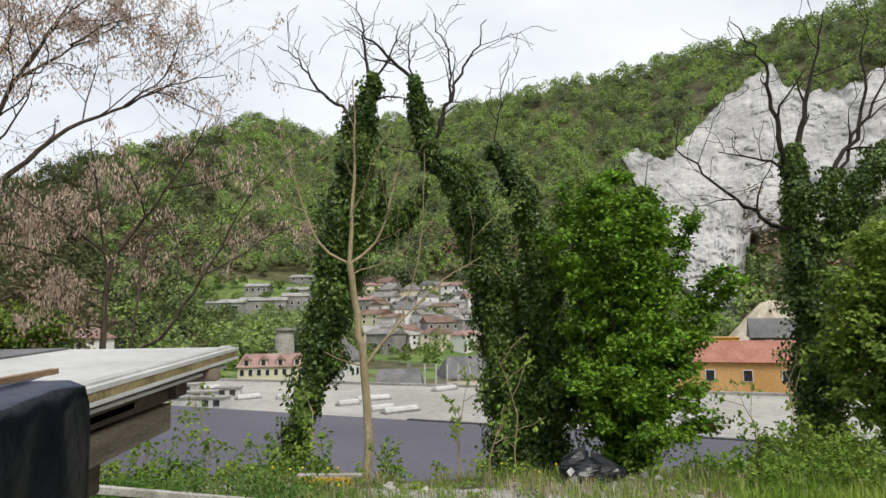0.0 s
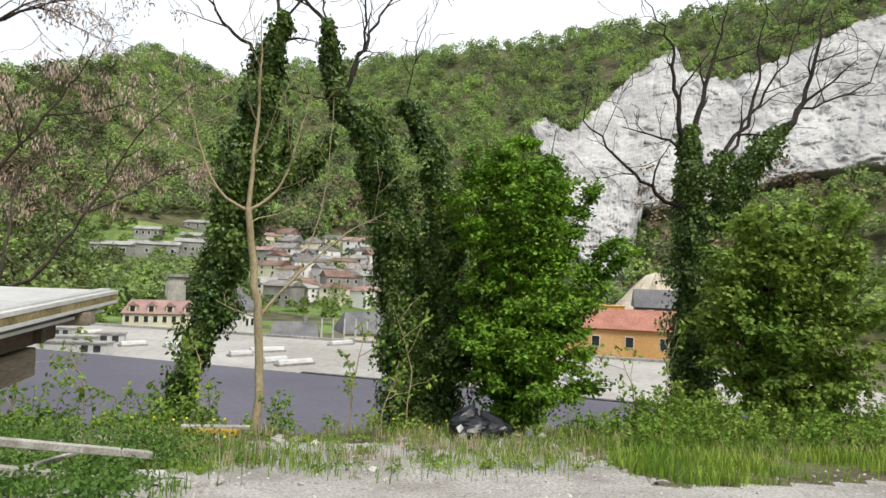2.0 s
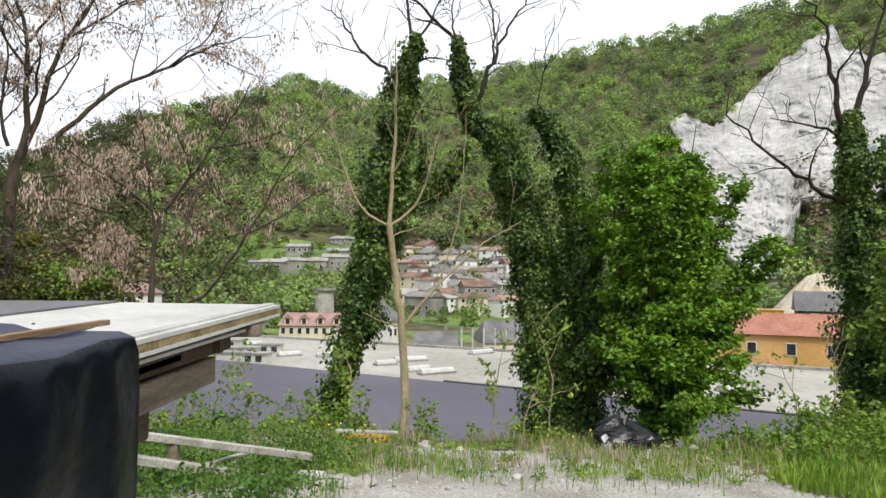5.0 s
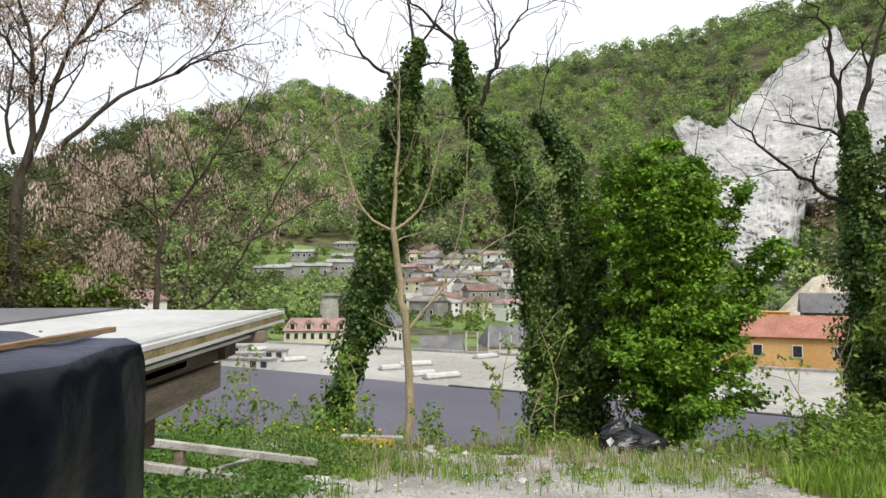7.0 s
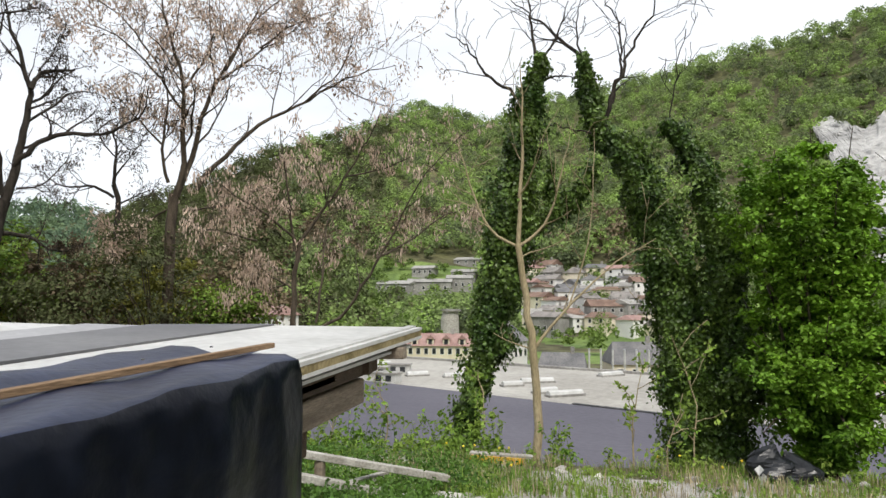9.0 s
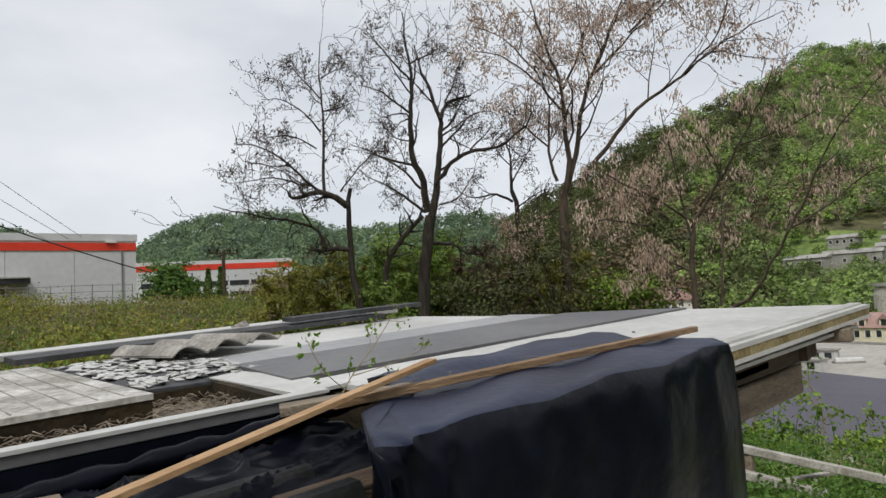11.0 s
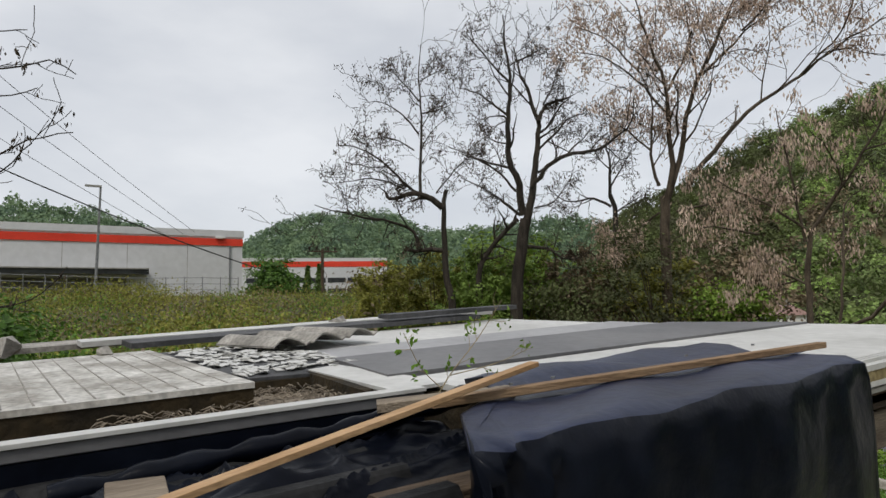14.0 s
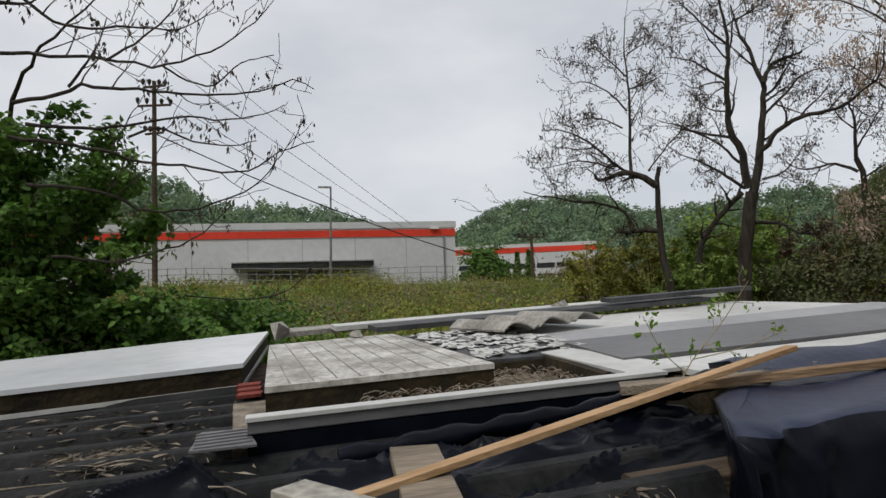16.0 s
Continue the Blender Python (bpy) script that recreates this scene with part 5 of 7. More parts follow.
flat_tree("pod_tree", "tall tree hung with dry beige seed clusters, ivy round its trunk", (-15.26, 20.06, 0.2), [
    ([(-0.03, -0.9), (0.0, 0.78), (0.06, 3.46), (0.09, 5.1)], 0.2, 0.16),
    ([(0.09, 4.83), (0.38, 5.83), (0.32, 7.5), (0.26, 8.99), (-0.33, 10.86), (-0.66, 12.55)], 0.11, 0.015),
    ([(0.18, 5.01), (0.66, 6.38), (0.87, 7.69), (1.46, 9.39), (2.24, 10.95), (3.05, 12.73)], 0.11, 0.015),
    ([(0.81, 5.28), (1.57, 6.39), (2.9, 7.8), (4.45, 8.79), (6.05, 9.89), (7.89, 10.64)], 0.09, 0.012),
    ([(-0.08, 5.47), (-0.32, 6.57), (-0.2, 8.42), (-0.63, 9.53)], 0.06, 0.012),
    ([(0.24, 8.05), (-0.72, 9.34), (-1.77, 10.25), (-2.9, 10.58)], 0.05, 0.012),
    ([(1.45, 9.2), (2.99, 10.59), (4.36, 11.81)], 0.05, 0.012),
    ([(0.35, 8.8), (1.12, 10.53), (0.98, 12.63)], 0.05, 0.012)] + [
    ([(4.45, 8.79), (5.67, 10.08), (6.12, 11.48)], 0.04, 0.012),
    ([(2.8, 10.58), (3.97, 11.59), (5.66, 12.46)], 0.04, 0.012),
    ([(-0.32, 6.75), (-1.28, 7.85), (-2.14, 8.94)], 0.04, 0.012),
    ([(-0.54, 9.53), (-1.76, 11.18), (-2.8, 11.89)], 0.04, 0.012),
    ([(1.65, 9.59), (2.64, 11.54), (4.01, 12.88)], 0.04, 0.012),
    ([(-0.1, 4.55), (-0.99, 4.02), (-2.21, 3.51)], 0.04, 0.012),
    ([(0.44, 4.55), (1.71, 4.72), (3.18, 4.51)], 0.04, 0.012)],
    M["bark"], 43, (0.75, 9, 0.15, 0.12, 0.34, 1.0), M["pods"], kids=8, reach=0.34, crook=0.025, least=0.008)
flat_tree("pod_tree", "slender young tree hung with drooping beige seed clusters", (-7.43, 13.71, -1.2), [
    ([(-0.07, -0.9), (-0.07, 1.02), (-0.05, 1.92), (0.03, 2.78)], 0.075, 0.045),
    ([(0.03, 2.74), (0.57, 3.53), (1.01, 4.21), (1.46, 5.08), (1.69, 5.57)], 0.04, 0.008),
    ([(-0.04, 2.78), (-0.66, 3.3), (-1.21, 3.57), (-1.73, 3.99)], 0.032, 0.008),
    ([(-0.07, 2.54), (-0.25, 3.95), (-0.42, 5.12)], 0.032, 0.008),
    ([(-0.12, 1.76), (-0.62, 2.06), (-0.98, 2.43)], 0.025, 0.008),
    ([(0.19, 0.75), (0.77, 1.05), (1.14, 1.45), (1.67, 2.36), (2.06, 3.12), (2.61, 4.17), (3.37, 5.01)], 0.04, 0.008)] + [
    ([(1.67, 2.44), (2.47, 2.84), (3.39, 3.53), (4.1, 3.75)], 0.028, 0.008),
    ([(0.4, 1.02), (0.59, 2.57), (0.68, 3.37), (1.25, 3.73)], 0.03, 0.008),
    ([(-0.85, 2.75), (-1.66, 2.9), (-2.23, 2.69)], 0.022, 0.008),
    ([(-0.19, 1.84), (-1.02, 1.6), (-1.48, 1.29)], 0.022, 0.008),
    ([(1.01, 4.21), (1.79, 4.36), (2.48, 4.67)], 0.022, 0.008),
    ([(0.64, 3.53), (0.4, 4.16), (0.1, 4.46)], 0.02, 0.008)],
    M["bark"], 44, (0.16, 18, 0.10, 0.07, 0.3, 2.4), M["pods"], kids=6, reach=0.24, crook=0.02, least=0.005)


def ivy_leaves(geo, line, rad, n, rng, size=0.07):
    line, rad = np.asarray(line), np.asarray(rad)
    t = rng.uniform(0, len(line) - 1.001, n)
    k = t.astype(int)
    f = (t - k)[:, None]
    p = line[k] * (1 - f) + line[k + 1] * f
    r = rad[k] * (1 - f[:, 0]) + rad[k + 1] * f[:, 0]
    a = rng.uniform(0, 2 * np.pi, n)
    d = np.stack([np.cos(a), np.sin(a), rng.normal(size=n) * 0.25], -1)
    lump = 0.42 + 0.62 * np.abs(wavy(a * 2.0 + p[:, 2] * 4.3, p[:, 2] * 5.1 + p[:, 0], 1.0)) + rng.uniform(-0.2, 0.16, n)
    leaves(geo, p + d * (r * lump)[:, None], size, rng, 0.85, 0.45, out=d)


def ivy_tree(name, label, stems, bares, bark, seed, dens=5200):
    """Leaning trunks wrapped in ivy, with bare limbs on top. stems: points, trunk radius, ivy radii."""
    rng = np.random.default_rng(seed)
    ob = thing(name, stems[0][0][0], label, "tree")
    for pts, r, fat in stems:
        line = bend(pts, 30)
        g = Geo()
        tube(g, line, np.linspace(r, r * 0.4, 30), 8)
        tr = part("trunk", g, bark, ob, smooth=True)
        fatness = np.interp(np.linspace(0, 1, 30), np.linspace(0, 1, len(fat)), fat)
        span = np.linalg.norm(np.diff(line, axis=0), axis=1).sum()
        g = Geo()
        ivy_leaves(g, line, fatness, int(dens * span * np.mean(fat) / 0.4), rng)
        for _ in range(int(span * 7)):
            k = rng.integers(1, 29)
            a = rng.uniform(0, 6.28)
            c = line[k] + np.array((math.cos(a), math.sin(a), rng.uniform(-0.3, 0.5))) * fatness[k] * rng.uniform(0.8, 1.25)
            leaves(g, c + rng.normal(size=(70, 3)) * np.array((0.09, 0.09, 0.12)) * min(1.0, 0.35 + 2 * fatness[k]), 0.08, rng, 0.85, 0.45, np.repeat([[math.cos(a), math.sin(a), 0.3]], 70, 0))
        part("ivy", g, M["ivy"], ob, "dense dark green ivy leaves")
    for pts, r in bares:
        g = Geo()
        tips = []
        limb(g, rng, pts, r, 0.008, tips, 5, 0.34, 1, 0.2, 3, 0.12, 0.22, 0.05)
        part("bare_limb", g, bark, ob, smooth=True)
    return ob


ivy_tree("ivy_tree", "leaning tree trunk wrapped in dark ivy, bare limbs on top", [
    ([(-3.95, 12.4, -1.9), (-3.6, 12.4, -1.15), (-3.42, 12.4, -0.46), (-3.2, 12.4, 0.33), (-3.0, 12.4, 1.13), (-2.83, 12.4, 2.04), (-2.66, 12.4, 3.05), (-2.47, 12.4, 4.12), (-2.27, 12.4, 5.2), (-2.1, 12.4, 5.91)], 0.16, (0.24, 0.24, 0.26, 0.36, 0.43, 0.49, 0.45, 0.38, 0.24, 0.08)),
    ([(-2.62, 12.5, 2.55), (-2.16, 12.5, 2.91), (-1.79, 12.5, 3.09), (-1.47, 12.5, 3.41), (-1.19, 12.5, 3.89)], 0.06, (0.28, 0.23, 0.23, 0.19, 0.08)), ([(-2.06, 12.5, 3.0), (-1.96, 12.5, 3.37), (-1.96, 12.5, 3.96)], 0.04, (0.11, 0.08, 0.06))],
    [([(-2.37, 12.4, 4.94), (-2.63, 12.4, 5.23), (-2.99, 12.4, 5.52), (-3.26, 12.4, 5.84), (-3.52, 12.4, 6.22), (-3.87, 12.4, 6.47)], 0.04), ([(-2.12, 12.4, 5.77), (-2.25, 12.4, 6.19), (-2.29, 12.4, 6.77), (-2.42, 12.4, 7.3)], 0.035), ([(-2.11, 12.5, 5.86), (-1.87, 12.5, 6.17), (-1.62, 12.5, 6.9)], 0.025), ([(-2.23, 12.5, 5.39), (-1.87, 12.5, 5.52), (-1.51, 12.5, 5.45)], 0.03)], M["bark_dark"], 51)
ivy_tree("ivy_tree", "forked tree trunks thickly wrapped in dark ivy", [
    ([(0.8, 12.9, -2.1), (0.58, 12.9, -0.49), (0.38, 12.9, 0.32), (0.22, 12.9, 1.24), (-0.02, 12.9, 2.27), (-0.27, 12.9, 3.11), (-0.55, 12.9, 3.9), (-0.83, 12.9, 4.43)], 0.2, (0.80, 0.83, 0.75, 0.62, 0.53, 0.45, 0.39, 0.32)),
    ([(-0.88, 12.9, 4.25), (-1.1, 12.9, 4.43), (-1.21, 12.9, 4.91), (-1.31, 12.9, 5.45), (-1.37, 12.9, 6.05)], 0.09, (0.26, 0.22, 0.21, 0.18, 0.07)),
    ([(1.05, 12.8, -0.4), (1.03, 12.8, 0.94), (0.96, 12.8, 1.96), (0.84, 12.8, 2.67), (0.67, 12.8, 3.4), (0.4, 12.8, 4.13), (0.06, 12.8, 4.61)], 0.13, (0.56, 0.49, 0.39, 0.34, 0.28, 0.25, 0.13))],
    [([(-1.37, 12.9, 5.83), (-1.55, 12.9, 6.11), (-1.85, 12.9, 6.44), (-2.3, 12.9, 6.85), (-2.72, 12.9, 7.22)], 0.045), ([(-1.0, 12.9, 4.43), (-0.94, 12.9, 4.91), (-0.78, 12.9, 5.57), (-0.55, 12.9, 5.99), (-0.25, 12.9, 6.53), (0.01, 12.9, 7.16)], 0.05), ([(-0.87, 12.9, 5.07), (-0.73, 12.9, 5.69), (-0.66, 12.9, 6.24), (-0.87, 12.9, 6.85), (-1.0, 12.9, 7.29)], 0.03), ([(0.09, 12.8, 4.61), (0.25, 12.8, 5.61), (0.41, 12.8, 6.3)], 0.014), ([(-1.4, 12.8, 5.9), (-1.5, 12.8, 6.39), (-1.4, 12.8, 7.04)], 0.022), ([(-1.25, 12.5, 4.44), (-1.61, 12.5, 4.55), (-2.04, 12.5, 4.66)], 0.018)], M["bark_dark"], 52)
ivy_tree("ivy_tree", "ivy-clad tree with long bare crooked limbs above", [
    ([(5.75, 12.5, -1.6), (5.65, 12.5, -0.5), (5.65, 12.5, 0.47), (5.58, 12.5, 1.75), (5.53, 12.5, 3.14), (5.49, 12.5, 3.9), (5.52, 12.5, 4.5)], 0.17, (0.45, 0.5, 0.42, 0.34, 0.36, 0.3, 0.16)),
    ([(5.6, 12.3, 3.3), (5.97, 12.3, 3.79), (6.2, 12.3, 3.96)], 0.07, (0.3, 0.2, 0.1)), ([(6.0, 12.3, 2.6), (6.38, 12.3, 3.49), (6.73, 12.3, 3.94), (7.02, 12.3, 4.23), (7.4, 12.35, 4.6)], 0.1, (0.3, 0.32, 0.3, 0.26, 0.08))],
    [([(5.4, 12.5, 4.2), (5.23, 12.5, 5.07), (5.11, 12.5, 5.94), (4.81, 12.5, 6.46), (4.51, 12.5, 6.87)], 0.055), ([(5.6, 12.5, 4.3), (5.82, 12.5, 5.34), (6.04, 12.5, 6.24), (6.26, 12.5, 7.05)], 0.06), ([(6.15, 12.4, 3.8), (6.61, 12.5, 4.63), (6.89, 12.5, 5.43), (7.04, 12.5, 7.13)], 0.05), ([(5.45, 12.5, 2.85), (4.61, 12.5, 3.36), (3.92, 12.5, 3.9), (3.46, 12.5, 4.45), (3.45, 12.5, 4.93)], 0.045), ([(5.4, 12.5, 4.1), (4.81, 12.5, 4.28), (4.13, 12.5, 4.4)], 0.03)]
    + [([(7.38, 12.35, 4.5), (7.93, 12.5, 5.29), (8.22, 12.5, 6.56), (8.46, 12.5, 7.27)], 0.065), ([(7.4, 12.4, 4.65), (8.36, 12.5, 5.21), (9.24, 12.5, 5.63), (9.68, 12.5, 6.47)], 0.03), ([(6.2, 12.4, 3.95), (6.9, 12.5, 4.99), (7.61, 12.5, 6.17), (7.96, 12.5, 7.22)], 0.035)], M["bark_dark"], 53)


def sapling():
    rng = np.random.default_rng(61)
    ob = thing("young_tree", (-2.23, 11.87, -1.5), "slender young tree with smooth tan bark and bare branches", "tree")
    tips = []
    for k, (pts, r0, r1, kids) in enumerate((
        ([(-2.23, 11.87, -1.8), (-2.2, 11.87, -0.6), (-2.23, 11.87, 0.67), (-2.36, 11.85, 1.6), (-2.48, 11.84, 2.44)], 0.085, 0.055, 0), ([(-2.48, 11.84, 2.4), (-2.42, 11.85, 3.4), (-2.4, 11.85, 4.43), (-2.42, 11.85, 5.6)], 0.045, 0.008, 5),
        ([(-2.48, 11.84, 2.4), (-2.9, 11.8, 2.65), (-3.2, 11.72, 3.25), (-3.5, 11.7, 4.2)], 0.03, 0.006, 6), ([(-2.48, 11.84, 2.4), (-2.1, 11.9, 2.7), (-1.87, 11.9, 3.17), (-1.6, 11.9, 4.3)], 0.03, 0.006, 5),
        ([(-2.22, 11.87, 0.7), (-1.7, 11.9, 1.35), (-0.92, 11.94, 2.09), (-0.25, 11.92, 2.5)], 0.03, 0.006, 5), ([(-1.65, 11.9, 1.4), (-1.3, 12.0, 2.6), (-1.2, 12.0, 4.4)], 0.016, 0.005, 3), ([(-2.23, 11.87, 0.68), (-2.6, 11.83, 0.8), (-2.9, 11.8, 0.95)], 0.015, 0.005, 2),
        ([(-2.45, 11.84, 2.2), (-2.3, 11.9, 2.3), (-1.9, 11.8, 2.4), (-1.4, 11.8, 2.7)], 0.015, 0.005, 2))):
        g = Geo()
        limb(g, rng, pts, r0, r1, tips, kids, 0.3, 1, 0.3, 2, 0.2, 0.12, 0.015)
        part("trunk" if k == 0 else "branch", g, M["bark_tan"], ob, smooth=True)


sapling()


def shrub(name, label, at, envelope, n, per, leaf, material, seed, clump=0.34, stems=7, category="bush"):
    """A leafy bush: stems, and leaves in clumps inside ellipsoids (centre, radii, share)."""
    rng = np.random.default_rng(seed)
    ob = thing(name, at, label, category)
    pts = []
    for c, r, share in envelope:
        d = rng.normal(size=(int(n * share), 3))
        d /= np.linalg.norm(d, axis=1)[:, None]
        pts.append(np.array(c) + d * np.array(r) * rng.uniform(0.3, 1.25, len(d))[:, None] ** 0.7)
    pts = np.concatenate(pts)
    g, tips = Geo(), []
    for k in rng.choice(len(pts), min(len(pts), stems * 4), replace=False):
        mid = (np.array(at) * 0.55 + pts[k] * 0.45) + rng.normal(size=3) * 0.12
        tube(g, bend([np.array(at) + rng.normal(size=3) * (0.12, 0.12, 0), mid, pts[k]], 8), np.linspace(0.035, 0.008, 8), 5)
    part("stem", g, M["bark"], ob, smooth=True)
    flat = np.array((1.0, 1.0, 0.38)) * clump
    c = (pts[:, None] + rng.normal(size=(len(pts), per, 3)) * flat * rng.uniform(0.6, 1.3, (len(pts), 1, 1))).reshape(-1, 3)
    g = leaves(Geo(), c, leaf, rng, 0.8, 0.25, out=np.repeat(pts - np.mean(pts, 0), per, 0) * 0.4 + (0, 0, 0.7))
    part("foliage", g, material, ob)
    return ob


def leafy_tree(name, label, at, boughs, material, seed, leaf=0.085, per=520, filler=((0, 0, 0), (1, 1, 1), 0), category="tree", height_of_fork=1.0):
    """A tree in leaf: stems that fork low, and boughs with layered leafy sprays. boughs: tip, length of the leafy part, thickness."""
    rng = np.random.default_rng(seed)
    at = np.array(at, float)
    ob = thing(name, tuple(at), label, category)
    pts, out = [], []
    for k, (tip, ln, fat) in enumerate(boughs):
        tip = np.array(tip, float)
        fork = at + np.array((0, 0, height_of_fork * rng.uniform(0.5, 1.5)))
        fork[:2] += (tip[:2] - at[:2]) * 0.12
        mid = fork * 0.45 + tip * 0.55 + np.array((0, 0, 0.18 * np.linalg.norm(tip - fork) * 0.5))
        line = bend([at + rng.normal(size=3) * (0.1, 0.1, 0), fork, mid, tip], 14)
        g = Geo()
        tube(g, line, np.linspace(0.045, 0.006, 14), 5)
        d = tip - mid
        d /= np.linalg.norm(d)
        side = np.cross(d, (0, 0, 1))
        side /= np.linalg.norm(side) + 1e-9
        twigs = max(5, int(14 * ln))
        for j in range(twigs):
            t = 1 - ln / max(0.6, np.linalg.norm(tip - fork)) * rng.random() ** 0.8
            p = line[min(13, max(4, int(t * 13)))]
            e = d * rng.uniform(0.2, 0.9) + side * rng.choice((-1, 1)) * rng.uniform(0.3, 1.0) + np.array((0, 0, rng.uniform(-0.25, 0.35)))
            e /= np.linalg.norm(e)
            q = p + e * fat * rng.uniform(0.7, 1.7)
            tube(g, [p, (p + q) / 2 + (0, 0, 0.03), q], [0.006, 0.004, 0.002], 3)
            n = int(per * rng.uniform(0.6, 1.4) / twigs * (1 + ln))
            s = rng.random(n)[:, None] ** 0.7
            c = p + (q - p) * s * 1.1 + rng.normal(size=(n, 3)) * np.array((0.09, 0.09, 0.05)) * (0.6 + fat)
            c[:, 2] -= 0.10 * s[:, 0] ** 2 * fat
            pts.append(c)
            out.append(np.repeat([e * 0.35 + (0, 0, 0.75)], n, 0))
        part("bough", g, M["bark"], ob, smooth=True)
    c, r, n = filler
    if n:
        d = rng.normal(size=(n, 3))
        d /= np.linalg.norm(d, axis=1)[:, None]
        pts.append(np.array(c) + d * np.array(r) * rng.uniform(0, 1, n)[:, None] ** 0.45)
        out.append(d * 0.7 + (0, 0, 0.3))
    part("foliage", leaves(Geo(), np.concatenate(pts), leaf, rng, 0.8, 0.35, out=np.concatenate(out)), material, ob)
    return ob


def round_boughs(centre, radii, n, seed, low=-0.9):
    """Bough tips spread over an uneven ellipsoid."""
    rng = np.random.default_rng(seed)
    tips = []
    for k in range(n):
        z = low + (1 - low) * (k + 0.5) / n
        a = 2.4 * k + rng.uniform(-0.3, 0.3)
        w = math.sqrt(max(0.05, 1 - z * z)) * rng.uniform(0.75, 1.12)
        tips.append((tuple(np.array(centre) + np.array(radii) * np.array((w * math.cos(a), w * math.sin(a), z))), rng.uniform(0.7, 1.1), rng.uniform(0.24, 0.4)))
    return tips


MAPLE_TIPS = [((2.05, 11.8, 4.15), 0.8, 0.2), ((2.6, 11.7, 4.1), 0.8, 0.2), ((1.5, 11.7, 3.85), 0.8, 0.3), ((1.0, 11.7, 3.6), 0.7, 0.3), ((0.9, 11.5, 2.9), 0.8, 0.34), ((3.3, 11.6, 3.2), 0.8, 0.25), ((2.7, 11.3, 3.3), 0.8, 0.32), ((4.2, 11.6, 2.2), 1.3, 0.26), ((3.7, 11.5, 2.3), 0.9, 0.26)]
leafy_tree("maple_tree", "broad young maple in bright fresh green leaf", (2.1, 12.0, -1.4),
    MAPLE_TIPS + [((3.45, 11.5, 1.4), 0.8, 0.3), ((3.3, 11.4, 0.7), 0.8, 0.28), ((3.6, 11.4, -0.3), 0.9, 0.28), ((3.1, 11.3, 0.1), 0.8, 0.3), ((0.95, 11.3, 0.4), 0.7, 0.34), ((1.1, 11.2, -0.4), 0.7, 0.34), ((1.6, 11.0, 0.6), 0.7, 0.34)] + round_boughs((1.95, 11.7, 2.7), (0.9, 0.85, 1.1), 15, 70) + round_boughs((2.1, 11.7, 1.3), (1.05, 1.0, 1.1), 16, 71) + round_boughs((2.2, 11.6, 0.1), (1.1, 0.95, 0.95), 15, 72),
    M["maple"], 71, 0.078, 680, ((2.0, 12.1, 1.3), (0.75, 0.5, 2.1), 4000))
leafy_tree("leafy_bush", "tall yellowish green bush beside the ivy trunk", (6.2, 10.9, -0.9),
    round_boughs((5.7, 10.7, 1.2), (1.0, 0.7, 1.7), 22, 73) + round_boughs((6.9, 10.6, 1.4), (1.1, 0.8, 1.8), 24, 74), M["bush"], 75, 0.09, 450, ((6.3, 11.0, 1.0), (1.2, 0.5, 1.5), 2500), "bush", 0.5)
leafy_tree("leafy_bush", "dense green hazel bush in full leaf", (-10.4, -2.4, -0.2),
    round_boughs((-10.2, -1.45, 1.9), (1.1, 1.4, 2.1), 30, 76) + round_boughs((-9.9, -2.8, 1.2), (1.1, 1.1, 1.7), 18, 78), M["hazel"], 77, 0.1, 430, ((-10.3, -2.1, 1.4), (0.9, 1.1, 1.7), 9000), "bush", 0.6)
for k, (az, r, h, key, lab) in enumerate(((-59.5, 26, 2.6, "olive", "yellowish olive bush behind the shed"), (-55.5, 27, 3.3, "olive", "yellowish olive bush behind the shed"), (-52, 25, 3.0, "copse", "dark green bush among the bare trunks"), (-48.5, 28, 3.6, "olive", "yellowish olive bush behind the shed"), (-44, 26, 3.4, "brush", "brownish leafless bush between the trunks"), (-40, 27, 3.6, "olive", "yellowish olive bush behind the shed"), (-36.5, 26, 3.0, "olive", "yellowish olive bush behind the shed"))):
    x, y = r * math.sin(radians(az)), r * math.cos(radians(az))
    z = float(height(x, y))
    leafy_tree("hedge_bush", lab, (x, y, z - 0.2), round_boughs((x, y, 1.2 + 0.18 * h), (1.7, 1.5, 0.62 * h), 20, 90 + k), M[key], 100 + k, 0.12, 210, ((x, y, 1.1), (1.4, 1.2, 0.45 * h), 700), "bush", 0.5)
leafy_tree("leafy_bush", "low spreading hazel bush in fresh leaf", (-10.4, 0.2, -0.3), round_boughs((-10.3, 0.0, 0.75), (1.0, 1.7, 0.85), 26, 83), M["hazel"], 84, 0.1, 380, ((-10.3, 0.0, 0.6), (0.8, 1.4, 0.7), 3000), "bush", 0.3)
shrub("leafy_bush", "low green bush at the field's edge", (-12.4, -0.2, -0.1), [((-12.4, 0.2, 0.8), (1.4, 1.5, 0.8), 1.0)], 70, 150, 0.075, M["hazel"], 74, 0.3, 6)
shrub("leafy_bush", "low green bush at the field's edge", (-11.4, -3.0, -0.1), [((-11.4, -1.2, 0.5), (1.2, 1.7, 0.7), 1.0)], 70, 150, 0.075, M["hazel"], 75, 0.3, 6)
shrub("field_maple", "bushy green tree among the bare trunks", (-21.0, 18.5, 0.2), [((-21.0, 18.0, 2.2), (2.3, 2.0, 1.9), 1.0)], 80, 60, 0.2, M["bush"], 76, 0.45, 7, "tree")
